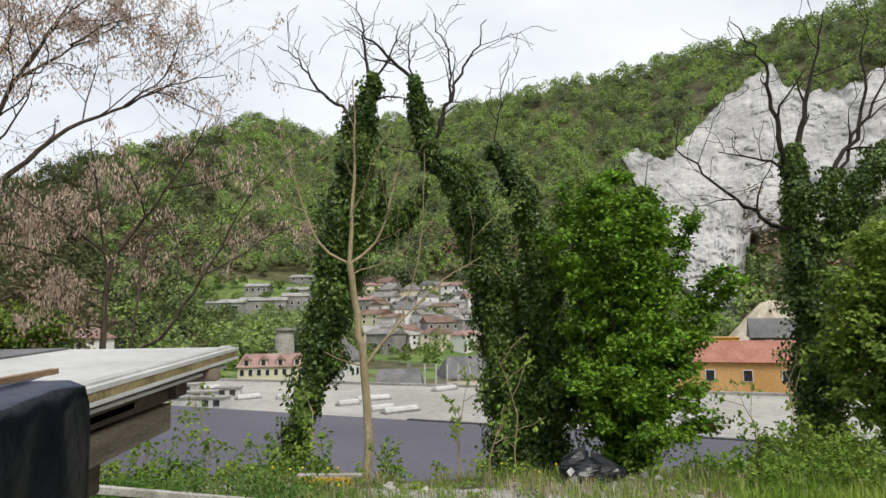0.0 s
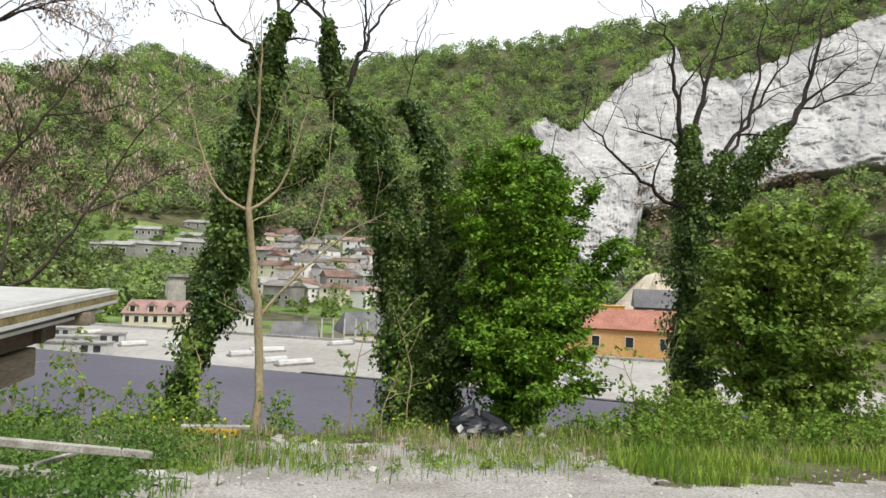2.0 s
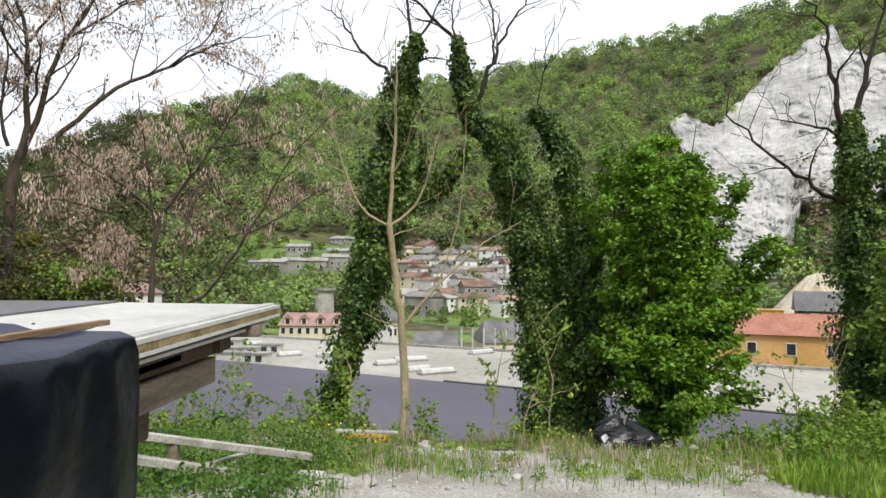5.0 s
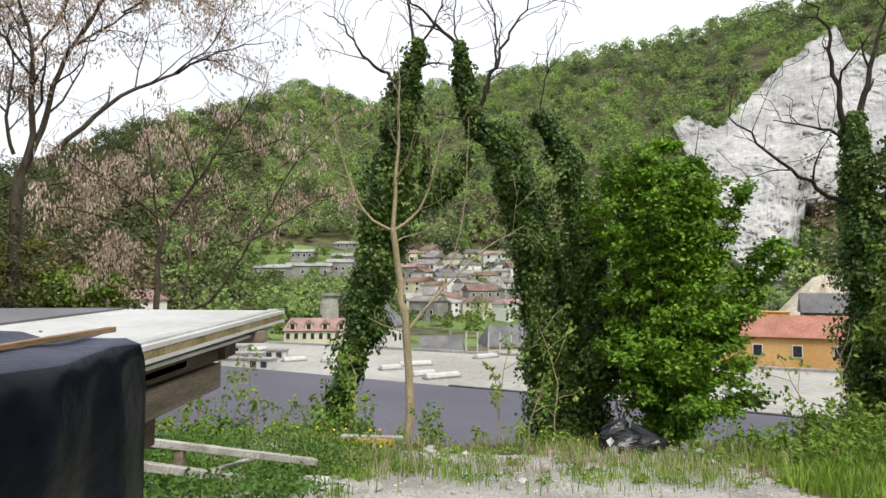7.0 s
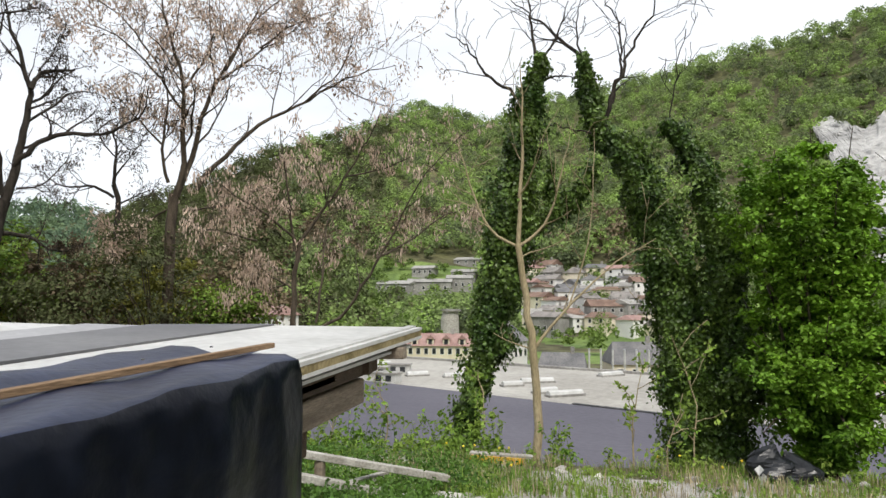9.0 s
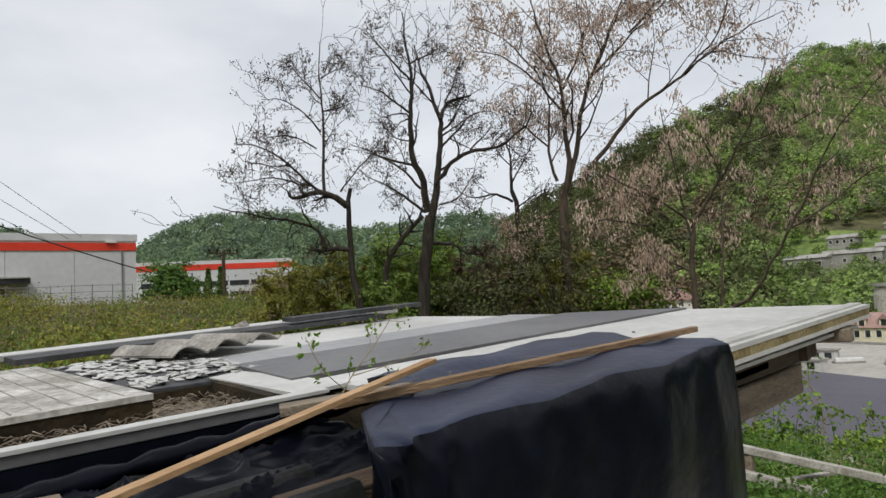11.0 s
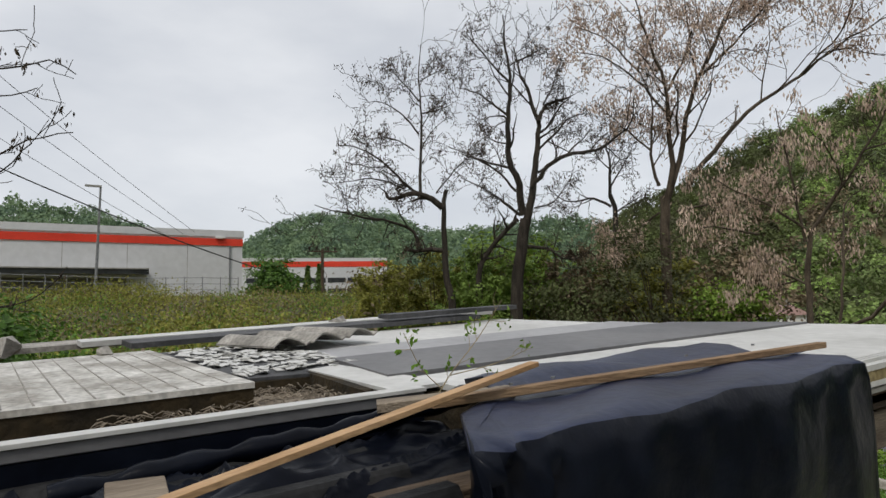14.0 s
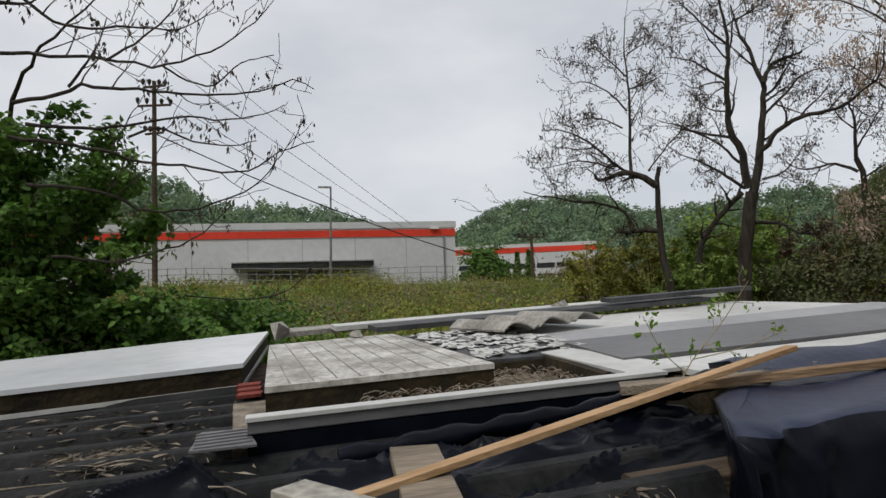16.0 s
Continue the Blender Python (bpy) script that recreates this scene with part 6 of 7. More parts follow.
shrub("ivy_thicket", "dark ivy thicket round the tree trunks", (-15.6, 19.6, 0.2), [((-15.8, 19.2, 1.8), (1.6, 1.4, 2.0), 0.6), ((-17.5, 17.5, 1.2), (1.2, 1.2, 1.2), 0.4)], 80, 90, 0.12, M["forest_brown"], 77, 0.4, 6)
shrub("brown_bush", "brownish bush with thin spring leaves", (-13.6, 21.0, 0.0), [((-13.2, 21.0, 1.3), (2.0, 1.4, 1.6), 1.0)], 60, 50, 0.15, M["brush"], 78, 0.4, 8)
shrub("leafy_bush", "green bush behind the shed", (-13.1, 20.6, -0.6), [((-13.0, 20.4, 1.0), (1.1, 0.9, 1.1), 1.0)], 50, 110, 0.11, M["bush"], 79, 0.32, 6)
shrub("round_tree", "rounded green tree by the warehouse corner", (-112, 43.5, 2.2), [((-112, 43.5, 6.0), (3.6, 3.6, 4.0), 1.0)], 80, 90, 0.5, M["hazel"], 80, 1.0, 5, "tree")
shrub("brown_bush", "leafless reddish brown thicket before the far building", (-104, 60, 2), [((-104, 60, 5), (5, 6, 3.2), 1.0)], 70, 50, 0.5, M["brush"], 81, 1.2, 9)


def spruce(x, y, z0, z1, seed):
    rng = np.random.default_rng(seed)
    ob = thing("spruce", (x, y, z0), "dark narrow spruce standing among lighter bushes", "tree")
    part("trunk", tube(Geo(), [(x, y, z0 - 0.5), (x, y, z1)], [0.18, 0.03], 6), M["bark_dark"], ob)
    pts, out = [], []
    for k in range(1500):
        t = rng.random() ** 0.8
        a = rng.uniform(0, 6.28)
        r = (1 - t) * (z1 - z0) * 0.24 * rng.uniform(0.3, 1) * (0.75 + 0.25 * math.sin(t * 55))
        pts.append((x + r * math.cos(a), y + r * math.sin(a), z0 + 0.6 + t * (z1 - z0 - 0.5)))
        out.append((math.cos(a), math.sin(a), 0.2))
    part("foliage", leaves(Geo(), pts, 0.5, rng, 0.5, 0.6, np.array(out)), M["ivy"], ob)


spruce(-111.0, 49.2, 2.5, 9.0, 5)
spruce(-110.5, 51.2, 2.5, 9.4, 6)


def left_tree():
    rng = np.random.default_rng(91)
    ob = thing("budding_tree", (-8.2, -1.9, -0.3), "bare tree with long twigs ending in drooping buds", "tree")
    tips = []
    main = [("trunk", [(-11.6, -2.25, -0.5), (-11.6, -2.2, 3.26), (-11.5, -2.23, 4.18), (-10.6, -1.8, 4.46), (-9.6, -1.36, 4.44), (-8.8, -0.84, 4.5), (-8.4, -0.54, 4.63), (-8.3, -0.28, 4.92)], 0.06, 2),
        ("branch", [(-8.42, -1.63, 3.93), (-8.42, -1.06, 3.93), (-8.42, -0.49, 3.93), (-8.42, 0.02, 3.9), (-8.42, 0.39, 4.04), (-8.42, 0.78, 4.3), (-8.42, 1.14, 4.72)], 0.022, 7),
        ("branch", [(-7.98, -1.19, 3.32), (-7.98, -0.88, 3.4), (-7.98, -0.67, 3.51), (-7.98, -0.38, 3.51), (-7.98, 0.25, 3.49), (-7.98, 0.93, 3.55), (-7.98, 1.31, 3.69), (-7.98, 1.5, 3.61)], 0.022, 8),
        ("branch", [(-8.2, -0.79, 3.56), (-8.2, -0.64, 3.8), (-8.2, -0.53, 4.02), (-8.2, -0.46, 4.28)], 0.016, 5),
        ("branch", [(-8.41, -1.2, 3.24), (-8.41, -0.68, 3.22), (-8.41, -0.18, 3.29), (-8.41, 0.18, 3.37), (-8.41, 0.6, 3.37), (-8.41, 1.03, 3.46), (-8.41, 1.23, 3.56)], 0.02, 7),
        ("branch", [(-7.98, -1.22, 3.01), (-7.98, -0.49, 2.92), (-7.98, -0.13, 2.81), (-7.98, 0.25, 2.78), (-7.98, 0.6, 2.74), (-7.98, 0.92, 2.79), (-7.98, 1.17, 2.97), (-7.98, 1.49, 3.07)], 0.02, 8),
        ("branch", [(-8.21, -1.14, 2.62), (-8.21, -0.68, 2.59), (-8.21, -0.42, 2.53), (-8.21, -0.12, 2.39), (-8.21, 0.23, 2.39), (-8.21, 0.59, 2.48), (-8.21, 0.93, 2.66), (-8.21, 1.19, 2.98)], 0.018, 7)]
    more = [("branch", [(-8.41, -1.57, 4.56), (-8.41, -1.21, 4.47), (-8.41, -0.99, 4.28), (-8.41, -0.69, 4.22), (-8.41, -0.3, 4.3), (-8.41, 0.19, 4.3), (-8.41, 0.52, 4.56)], 0.02, 7),
        ("branch", [(-7.98, -0.87, 1.93), (-7.98, -0.31, 1.88), (-7.98, -0.02, 1.96), (-7.98, 0.32, 2.07), (-7.98, 0.68, 2.41)], 0.014, 5),
        ("branch", [(-8.21, -0.27, 3.1), (-8.21, -0.0, 3.2), (-8.21, 0.31, 3.08), (-8.21, 0.68, 3.05), (-8.21, 0.93, 3.11)], 0.014, 5),
        ("branch", [(-8.41, 0.02, 3.9), (-8.41, 0.27, 3.76), (-8.41, 0.52, 3.73), (-8.41, 0.78, 3.98), (-8.41, 1.13, 4.1)], 0.012, 4),
        ("branch", [(-7.98, -1.49, 4.2), (-7.98, -1.3, 4.24), (-7.98, -1.09, 4.25), (-7.98, -0.97, 4.34)], 0.03, 2),
        ("branch", [(-8.22, -0.46, 3.86), (-8.22, -0.15, 4.1), (-8.22, 0.12, 4.39), (-8.22, 0.24, 4.71)], 0.014, 5),
        ("branch", [(-8.41, 0.21, 1.55), (-8.41, 0.75, 1.49), (-8.41, 1.09, 1.52), (-8.41, 1.35, 1.65), (-8.41, 1.52, 1.88)], 0.008, 3)]
    for name, pts, r0, kids in main + more:
        g = Geo()
        limb(g, rng, pts, r0, 0.005, tips, kids, 0.15, 1, 0.2, 2, 0.2, 0.12, 0.012, 0.004)
        part(name, g, M["bark_dark"], ob, smooth=True)
    g = Geo()
    clusters(g, tips, rng, 0.3, 5, 0.06, 0.03, 0.4, 1.6)
    tagged(part("buds", g, M["bark"], ob), kind="stuff")


left_tree()

# ---- plants and loose things of the yard ----


def grass(name, label, x0, x1, y0, y1, n, h, seed, material, keep=None, wide=0.012):
    rng = np.random.default_rng(seed)
    x, y = rng.uniform(x0, x1, n), rng.uniform(y0, y1, n)
    tuft = wavy(x * 2.2, y * 2.2, seed) + 0.6 * wavy(x * 5.1, y * 5.1, seed + 1)
    ok = tuft > rng.uniform(-0.6, 0.9, n)
    if keep:
        ok &= keep(x, y, rng)
    x, y = x[ok], y[ok]
    m = len(x)
    z = height(x, y) - 0.01
    hh = h * rng.uniform(0.4, 1.25, m)
    a = rng.uniform(0, 6.28, m)
    lean = rng.uniform(0.1, 0.6, m) * hh
    dx, dy = np.cos(a), np.sin(a)
    w = wide * rng.uniform(0.6, 1.4, m)
    b = np.stack([x, y, z], -1)
    s = np.stack([-dy * w, dx * w, 0 * w], -1)
    mid = b + np.stack([dx * lean * 0.35, dy * lean * 0.35, hh * 0.6], -1)
    tip = b + np.stack([dx * lean, dy * lean, hh], -1)
    v = np.stack([b - s, b + s, mid + s * 0.7, mid - s * 0.7, tip], 1).reshape(-1, 3)
    k = np.arange(m)[:, None] * 5
    g = Geo().add(v, k + [0, 1, 2, 3]).add(np.zeros((0, 3)), np.zeros((0, 3), int))
    g.f.append(k + [3, 2, 4])
    tagged(new(name, g.data(name, material)), label, "grass", kind="stuff")


grass("meadow_grass", "long lush green grass at the yard's edge", 2.2, 9.5, 7.15, 11.4, 44000, 0.19, 3, M["lush"], None, 0.008)
grass("yard_grass", "sparse short grass tufts in the gravel", -6, 4, 6.6, 10.6, 21000, 0.16, 4, M["weed"], lambda x, y, rng: y > 8.4 - rng.random(len(x)) * 1.2, 0.005)
grass("dry_grass", "dry straw-coloured grass among the green", -4, 9, 8.2, 10.6, 10000, 0.2, 5, M["straw"], None, 0.005)
grass("bank_grass", "green grass beside the old boards", -7, -2.2, 5.8, 9.6, 14000, 0.13, 6, M["weed"], None, 0.006)
grass("field_grass", "rough brownish field grass", -55, -10, -20, 30, 11000, 0.5, 7, M["olive"], lambda x, y, rng: np.degrees(np.arctan2(x, y)) < -48, 0.025)
grass("field_weeds", "green weeds in the rough field", -55, -10, -20, 30, 7000, 0.35, 8, M["olive"], lambda x, y, rng: np.degrees(np.arctan2(x, y)) < -48, 0.03)


def scatter_leaves(name, label, spots, per, leaf, material, seed, spread=(0.22, 0.2, 0.22), kind="stuff"):
    rng = np.random.default_rng(seed)
    s = np.array(spots, float)
    c = (s[:, None] + rng.normal(size=(len(s), per, 3)) * np.array(spread)).reshape(-1, 3)
    g = leaves(Geo(), c, leaf, rng, 0.6, 0.1)
    tagged(new(name, g.data(name, material)), label, "weeds", kind=kind)


rng = np.random.default_rng(101)


def plants(name, label, spots, h, leaf, per, material, seed):
    """Upright weeds: thin stems with leaves all along them."""
    rng = np.random.default_rng(seed)
    g = Geo()
    at, out = [], []
    for x, y, z in spots:
        k = h * rng.uniform(0.45, 1.3)
        lean = rng.normal(size=2) * 0.22 * k
        line = np.array([(x, y, z - 0.1), (x + lean[0] * 0.3, y + lean[1] * 0.3, z + k * 0.5), (x + lean[0], y + lean[1], z + k)])
        tube(g, line, [0.007, 0.005, 0.002], 3)
        t = rng.uniform(0.08, 1.0, per) ** 0.8
        p = np.stack([np.interp(t, (0, 0.5, 1), line[:, c]) for c in range(3)], -1)
        a = rng.uniform(0, 6.28, per)
        d = np.stack([np.cos(a), np.sin(a), 0 * a], -1)
        at.append(p + d * (0.02 + 0.10 * (1.1 - t))[:, None] * rng.uniform(0.3, 1.4, (per, 1)))
        out.append(d * 0.5 + (0, 0, 0.8))
    leaves(g, np.concatenate(at), leaf, rng, 0.6, 0.1, np.concatenate(out))
    tagged(new(name, g.data(name, material)), label, "weeds", kind="stuff")


def along(x0, x1, y0, y1, n, dz=0.0):
    return [(x, y, float(height(x, y)) + dz) for x, y in zip(rng.uniform(x0, x1, n), rng.uniform(y0, y1, n))]


plants("bank_weeds", "leafy weeds along the top of the bank", along(-8, -3.3, 10.1, 11.2, 90) + along(-3.3, 3, 10.3, 11.2, 40) + along(3, 8, 10.1, 11.2, 70), 0.26, 0.07, 30, M["weed"], 102)
plants("tall_weeds", "tall light green shoots on the bank beside the ivy", along(-7.5, -4.2, 10.4, 11.6, 28) + along(-4.2, -2.6, 10.6, 11.6, 26) + along(-2.0, -1.5, 10.8, 11.5, 5) + along(3.6, 5.0, 10.4, 11.2, 26), 0.7, 0.085, 36, M["weed"], 103)
plants("meadow_weeds", "leafy green weeds in the long grass", along(2.6, 8.5, 8.6, 11, 240), 0.42, 0.075, 34, M["weed"], 108)
plants("yard_weeds", "low rosettes of weeds in the gravel", along(-3.5, 4, 7.8, 10.2, 330), 0.07, 0.045, 22, M["weed"], 110)
plants("bush_weeds", "olive-green herbs at the yard's edge", along(3.6, 8.5, 9.6, 11, 120), 0.6, 0.08, 34, M["bush"], 109)
low = [(x, y, float(height(x, y)) + 0.08) for x, y in zip(rng.uniform(-6.8, -2.6, 170), rng.uniform(6.2, 9.9, 170))]
scatter_leaves("ground_ivy", "low green ground cover under the boards", low, 90, 0.06, M["hazel"], 105, (0.2, 0.2, 0.06))
scrub = [(r * math.sin(radians(a)), r * math.cos(radians(a)), float(height(r * math.sin(radians(a)), r * math.cos(radians(a)))) + 0.15) for a, r in zip(rng.uniform(-112, -50, 420), rng.uniform(15, 46, 420))]
scrub = [(x, y, z + 0.35 * max(0.0, math.sin(x * 0.53 + 1.7 * math.sin(y * 0.31)) * math.sin(y * 0.47 + x * 0.2))) for x, y, z in scrub]
scatter_leaves("field_scrub", "low olive-green scrub on the field", scrub, 90, 0.12, M["bush"], 106, (0.75, 0.75, 0.36))
dark = [(x + 0.9, y - 0.6, z + 0.1) for x, y, z in scrub[::3]]
scatter_leaves("field_bramble", "dark green bramble clumps on the field", dark, 150, 0.11, M["hazel"], 116, (0.7, 0.7, 0.4))
brown = [(r * math.sin(radians(a)), r * math.cos(radians(a)), float(height(r * math.sin(radians(a)), r * math.cos(radians(a)))) + 0.15) for a, r in zip(rng.uniform(-112, -50, 130), rng.uniform(15, 50, 130))]
def mounds(n, seed):
    rng = np.random.default_rng(seed)
    spots = []
    for a, r in zip(rng.uniform(-108, -52, n), rng.uniform(17, 44, n)):
        x, y = r * math.sin(radians(a)), r * math.cos(radians(a))
        spots.append((x, y, float(height(x, y)) + rng.uniform(0.1, 0.75)))
    return spots


scatter_leaves("field_bushes", "mounds of fresh green bushes on the field", mounds(90, 121), 520, 0.14, M["olive"], 122, (0.8, 0.8, 0.36))
scatter_leaves("field_thicket", "mounds of dry brown thicket on the field", mounds(34, 123), 500, 0.11, M["brush"], 124, (1.0, 1.0, 0.36))
scatter_leaves("brown_scrub", "dry brown bramble on the field", brown, 120, 0.11, M["brush"], 107, (0.7, 0.7, 0.38))


def shoots():
    """Thin upright shoots at the bank, and the sprig that grows through the roof."""
    rng = np.random.default_rng(111)
    for k, (x, y, z0, h) in enumerate(((-4.55, 11.0, -0.9, 1.2), (-3.0, 11.2, -0.9, 1.3), (-0.75, 10.4, -0.85, 1.5), (-0.35, 9.9, -0.8, 0.9), (0.1, 10.9, -0.9, 1.9), (4.2, 10.8, -0.9, 1.8), (3.7, 10.9, -0.9, 1.3), (-5.3, 10.6, -0.9, 1.1))):
        ob = thing("shoot", (x, y, z0), "thin upright shoot with a few young leaves", "sapling")
        g, tips = Geo(), []
        limb(g, rng, [(x, y, z0 - 0.1), (x + 0.05, y, z0 + h * 0.5), (x + rng.uniform(-0.3, 0.3), y, z0 + h)], 0.014, 0.004, tips, 6, 0.3, 0, 0.3, 2)
        part("stem", g, M["bark_tan"], ob, smooth=True)
        g = Geo()
        clusters(g, tips, rng, 1.0, 7, 0.09, 0.05, 0.55, 0.1)
        part("foliage", g, M["weed"], ob)
    ob = thing("roof_sprig", (-2.95, 2.0, 1.2), "thin sprig with pale green leaves growing between the sheets", "sapling")
    g, tips = Geo(), []
    limb(g, rng, [(-2.93, 1.92, 1.14), (-2.9, 1.97, 1.24), (-2.87, 2.05, 1.34), (-2.83, 2.12, 1.46)], 0.0022, 0.001, tips, 7, 0.2, 0, 0.3, 2, crook=0, least=0.001)
    limb(g, rng, [(-2.91, 1.95, 1.2), (-2.92, 1.88, 1.27), (-2.93, 1.83, 1.37)], 0.0018, 0.001, tips, 4, 0.2, 0, 0.3, 2, crook=0, least=0.001)
    limb(g, rng, [(-2.9, 1.97, 1.24), (-2.86, 2.12, 1.27), (-2.84, 2.24, 1.31)], 0.0018, 0.001, tips, 4, 0.2, 0, 0.3, 2, crook=0, least=0.001)
    part("stem", g, M["bark_tan"], ob, smooth=True)
    g = Geo()
    clusters(g, tips, rng, 0.9, 3, 0.02, 0.01, 0.55, 0.1)
    part("foliage", g, M["weed"], ob)


shoots()


def flat_bits(at, size, rng):
    """Stalks and torn leaves lying about flat."""
    n = len(at)
    a = rng.uniform(0, 6.28, n)
    tip = np.stack([np.cos(a), np.sin(a), rng.normal(size=n) * 0.12], -1)
    side = np.stack([-np.sin(a), np.cos(a), rng.normal(size=n) * 0.3], -1)
    s = (size * rng.uniform(0.4, 1.6, n))[:, None]
    w = s * np.where(rng.random(n) < 0.93, 0.03, 0.16)[:, None]
    v = np.stack([at, at + tip * s * 0.5 + side * w + (0, 0, 0.004), at + tip * s, at + tip * s * 0.5 - side * w], 1)
    k = np.arange(n)[:, None] * 4
    return Geo().add(v.reshape(-1, 3), np.concatenate([k + [0, 1, 2], k + [0, 2, 3]]))


def yard_things():
    rng = np.random.default_rng(121)
    # frame of pale boards
    fr = thing("timber_trestle", (-3.8, 7.8, -0.5), "weathered pale board frame lying on short posts", "timber frame")
    part("rail", beam(Geo(), (-4.9, 6.44, 0.19), (-2.82, 8.1, -0.49), 0.12, 0.07), M["rail"], fr)
    part("rail", beam(Geo(), (-4.87, 6.3, 0.03), (-3.1, 7.76, -0.64), 0.13, 0.08), M["rail"], fr)
    part("brace", beam(Geo(), (-3.78, 7.3, -0.42), (-3.46, 7.92, -0.42), 0.06, 0.03), M["rail"], fr)
    for a in ((-4.55, 6.72), (-3.95, 7.2)):
        part("post", beam(Geo(), (*a, -0.75), (a[0], a[1] + 0.001, 0.03 - (a[0] + 4.55) * 0.327), 0.09, 0.09), M["wood_grey"], fr)
    # yellow edged plank
    yp = thing("yellow_plank", (-2.6, 10.35, -0.85), "plank with a worn yellow-painted edge at the bank", "plank")
    part("board", beam(Geo(), (-2.98, 10.22, -0.68), (-2.1, 10.3, -0.71), 0.14, 0.035), M["rail"], yp)
    part("edge", beam(Geo(), (-2.97, 10.15, -0.74), (-2.2, 10.23, -0.77), 0.03, 0.10), M["yellow"], yp, "worn orange-yellow paint")
    # rubbish bag
    g = Geo()
    n, m = 28, 14
    vv = []
    for j in range(m):
        t = j / (m - 1)
        for i in range(n):
            a = 2 * math.pi * i / n
            r = math.sin(math.pi * (0.12 + 0.88 * t * 0.98)) ** 0.6 * (1 + 0.13 * math.sin(3 * a + 5 * t) + 0.09 * math.sin(7 * a - 9 * t) + 0.05 * math.sin(13 * a + 17 * t))
            vv.append((1.02 + 0.41 * r * math.cos(a), 9.95 + 0.28 * r * math.sin(a), -0.83 + 0.42 * t * (1 + 0.18 * math.sin(2 * a + 1) + 0.12 * math.cos(a + 2.2))))
    g.add(vv, [[j * n + i, j * n + (i + 1) % n, (j + 1) * n + (i + 1) % n, (j + 1) * n + i] for j in range(m - 1) for i in range(n)])
    g.add(vv[-n:], [list(range(n))])
    bag = single("rubbish_bag", g, M["bag"], "crumpled shiny black rubbish bag on the bank's edge", "rubbish bag")
    part("torn_scrap", leaves(Geo(), [(0.72, 9.62, -0.5), (0.78, 9.6, -0.62), (0.70, 9.63, -0.72)], 0.13, rng, 0.8, 0.6), M["white_panel"], bag, "torn white scrap")
    # stones
    for k in range(12):
        x, y = -3.1 + 0.09 * k + rng.uniform(-0.08, 0.08), 7.75 - 0.02 * k + rng.normal() * 0.16
        p = rng.normal(size=(12, 3))
        p = p / np.linalg.norm(p, axis=1)[:, None] * rng.uniform(0.09, 0.17) * np.array((1.3, 1.0, 0.35))
        bm = bmesh.new()
        for q in p:
            bm.verts.new(Vector(q) + Vector((x, y, float(height(x, y)) + 0.02)))
        bmesh.ops.convex_hull(bm, input=bm.verts)
        me = bpy.data.meshes.new("rubble_stone")
        bm.to_mesh(me)
        bm.free()
        me.materials.append(M["stone"])
        tagged(new("rubble_stone", me), "broken pale concrete lump lying beside the boards", "stone", "rubble at the end of the boards")
    for k in range(46):
        x, y = rng.uniform(-3.2, 2.2), 10.0 + rng.normal() * 0.22
        if k > 24:
            x, y = rng.uniform(-4, 3), rng.uniform(7.2, 9.4)
        s = rng.uniform(0.03, 0.085)
        p = rng.normal(size=(10, 3))
        p = p / np.linalg.norm(p, axis=1)[:, None] * s * np.array((1.3, 1.0, 0.7))
        bm = bmesh.new()
        for q in p:
            bm.verts.new(Vector(q) + Vector((x, y, float(height(x, y)) + s * 0.3)))
        bmesh.ops.convex_hull(bm, input=bm.verts)
        me = bpy.data.meshes.new("stone")
        bm.to_mesh(me)
        bm.free()
        me.materials.append(M["stone"])
        tagged(new("stone", me), "pale angular stone lying in the gravel", "stone", "stones in the yard")
    pts = np.stack([rng.uniform(-5, 5, 1600), rng.uniform(5.5, 10.2, 1600)], -1)
    g = Geo()
    for x, y in pts:
        s = rng.uniform(0.008, 0.028)
        z = float(height(x, y))
        a = rng.uniform(0, 6.28)
        c, d = math.cos(a) * s, math.sin(a) * s
        g.add([(x + c, y + d, z), (x - d, y + c, z), (x - c, y - d, z), (x + d, y - c, z), (x, y, z + s * 0.9)], [[0, 1, 4], [1, 2, 4], [2, 3, 4], [3, 0, 4]])
    tagged(new("pebbles", g.data("pebbles", M["stone"])), "pale pebbles strewn over the gravel", "pebbles", kind="stuff")
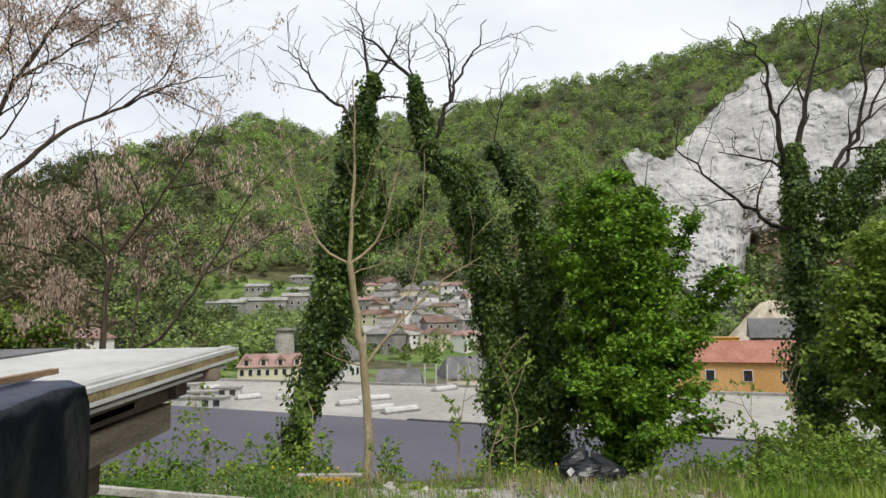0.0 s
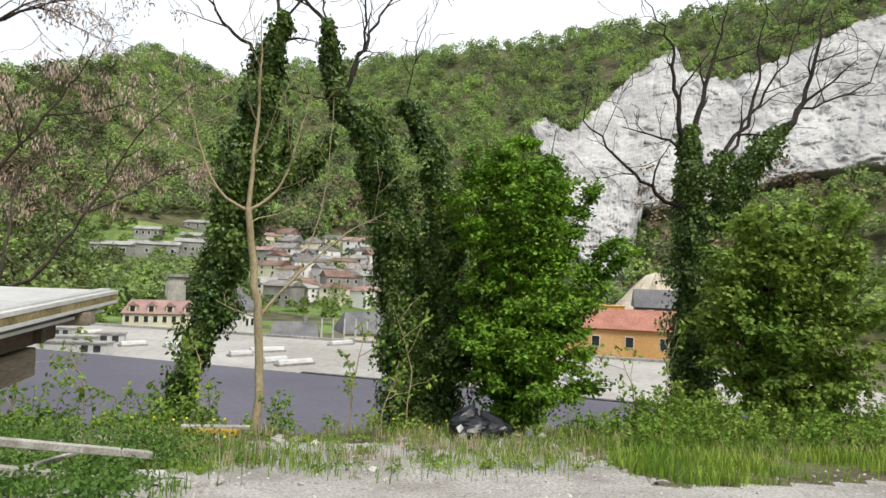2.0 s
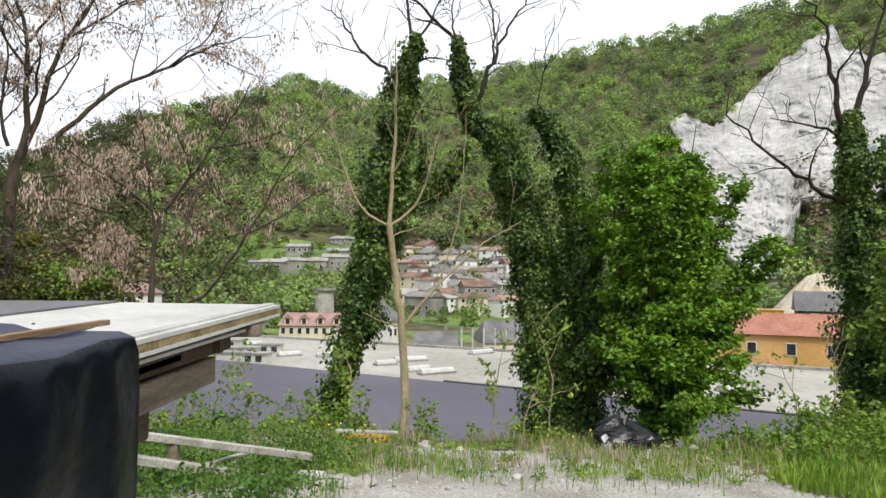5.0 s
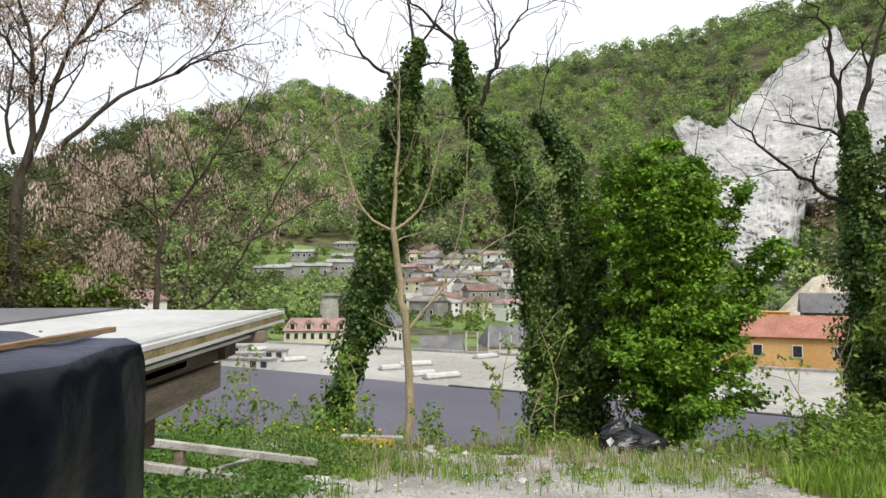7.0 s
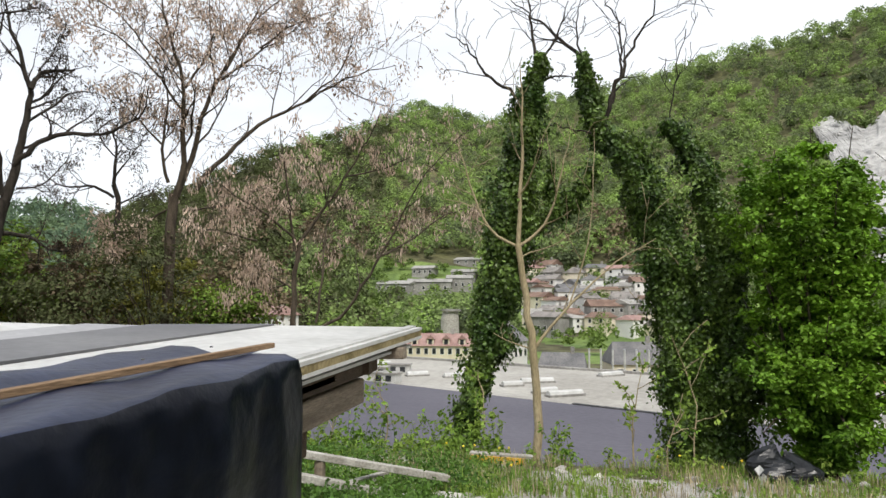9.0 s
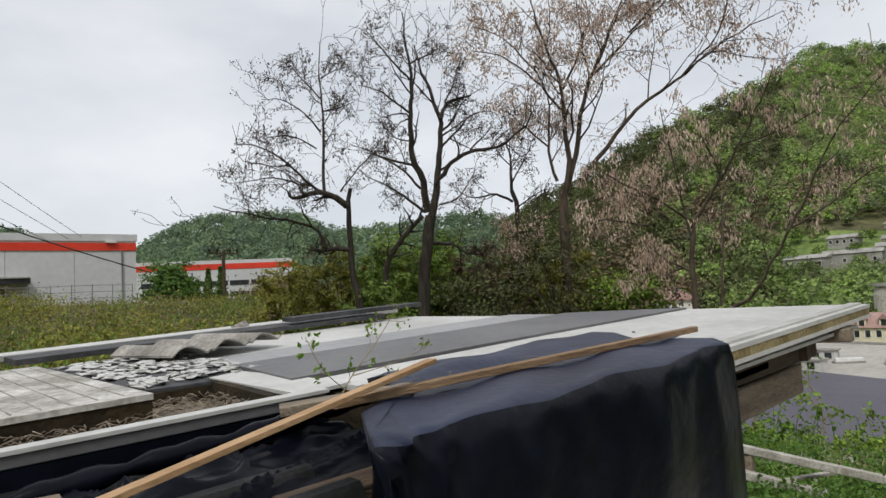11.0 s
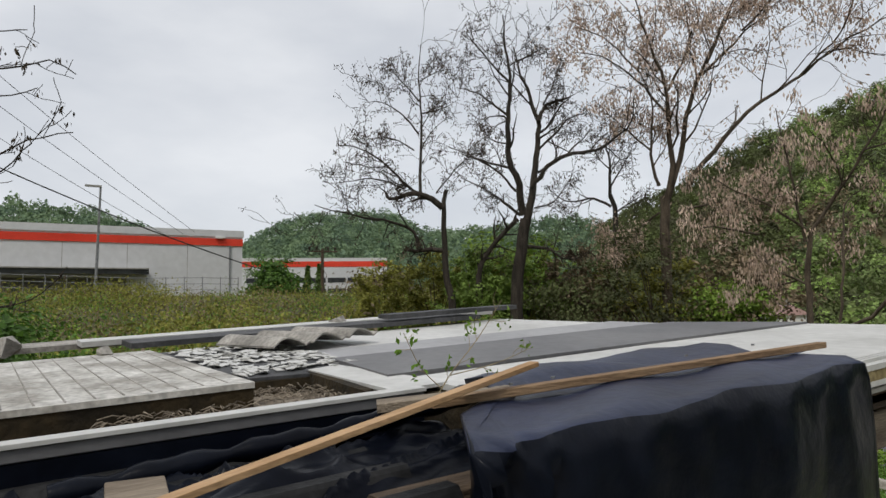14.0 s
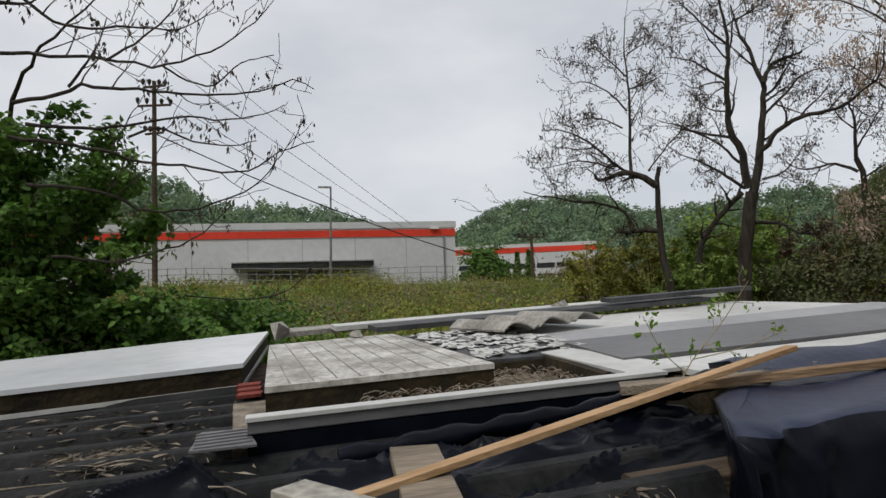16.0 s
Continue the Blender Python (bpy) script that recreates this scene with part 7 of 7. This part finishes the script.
    # dandelions
    for k in range(15):
        x, y = rng.choice([rng.uniform(-3.4, -2.2), rng.uniform(-1, 1.4), rng.uniform(3, 6)]), rng.uniform(9.0, 10.4)
        z = float(height(x, y))
        ob = thing("dandelion", (x, y, z), "yellow dandelion in the grass", "flower", "dandelions in the grass")
        part("stalk", tube(Geo(), [(x, y, z), (x + 0.01, y, z + 0.2)], [0.005, 0.004], 4), M["weed"], ob)
        part("bloom", tube(Geo(), [(x + 0.01, y, z + 0.2), (x + 0.01, y - 0.01, z + 0.215), (x + 0.01, y - 0.015, z + 0.225)], [0.006, 0.017, 0.01], 9), M["flower"], ob)
    # litter on the shed roof
    pts = np.concatenate([np.stack([rng.uniform(-4.1, -2.35, 1300), rng.uniform(-1.2, 0.75, 1300)], -1), np.stack([rng.normal(-3.3, 0.05, 300), rng.normal(0.35, 0.07, 300)], -1), np.stack([rng.uniform(-2.5, -2.3, 260), rng.uniform(0.9, 1.5, 260)], -1)])
    z = top(pts[:, 0], pts[:, 1]) - 0.085
    tagged(new("roof_litter", flat_bits(np.c_[pts, z], 0.055, rng).data("roof_litter", M["litter"])), "dry leaves and twigs scattered on the ribbed roof", "leaf litter", kind="stuff")
    hole = np.stack([rng.uniform(-3.75, -3.12, 300), rng.uniform(0.8, 1.98, 300)], -1)
    tagged(new("hole_litter", flat_bits(np.c_[hole, top(hole[:, 0], hole[:, 1]) - 0.115 + rng.uniform(0, 0.03, 300)], 0.06, rng).data("hole_litter", M["litter"])), "dry stalks and leaves heaped in the roof hole", "leaf litter", kind="stuff")
    for k in range(26):
        x, y = rng.uniform(-4.0, -2.4), rng.uniform(-0.9, 0.7)
        a = rng.uniform(-0.7, 0.7) + 1.57
        ln = rng.uniform(0.08, 0.3)
        p = [(x + math.cos(a) * ln * t + 0.01 * math.sin(9 * t + k), y + math.sin(a) * ln * t, top(x, y) - 0.07 + 0.012 * math.sin(3 * t)) for t in (0, 0.35, 0.7, 1)]
        single("twig", tube(Geo(), p, [0.003, 0.003, 0.0025, 0.0015], 5), M["litter"], "dry thin twig on the ribbed roof", "twig", "twigs on the roof")


yard_things()

for az, el, tall, seed in ((24.9, 0.6, 17, 7), (25.6, 1.2, 14, 8), (24.3, 0.0, 10, 9)):
    x, y, z = on_hill(az, el)
    spruce(x, y, z, z + tall, seed)
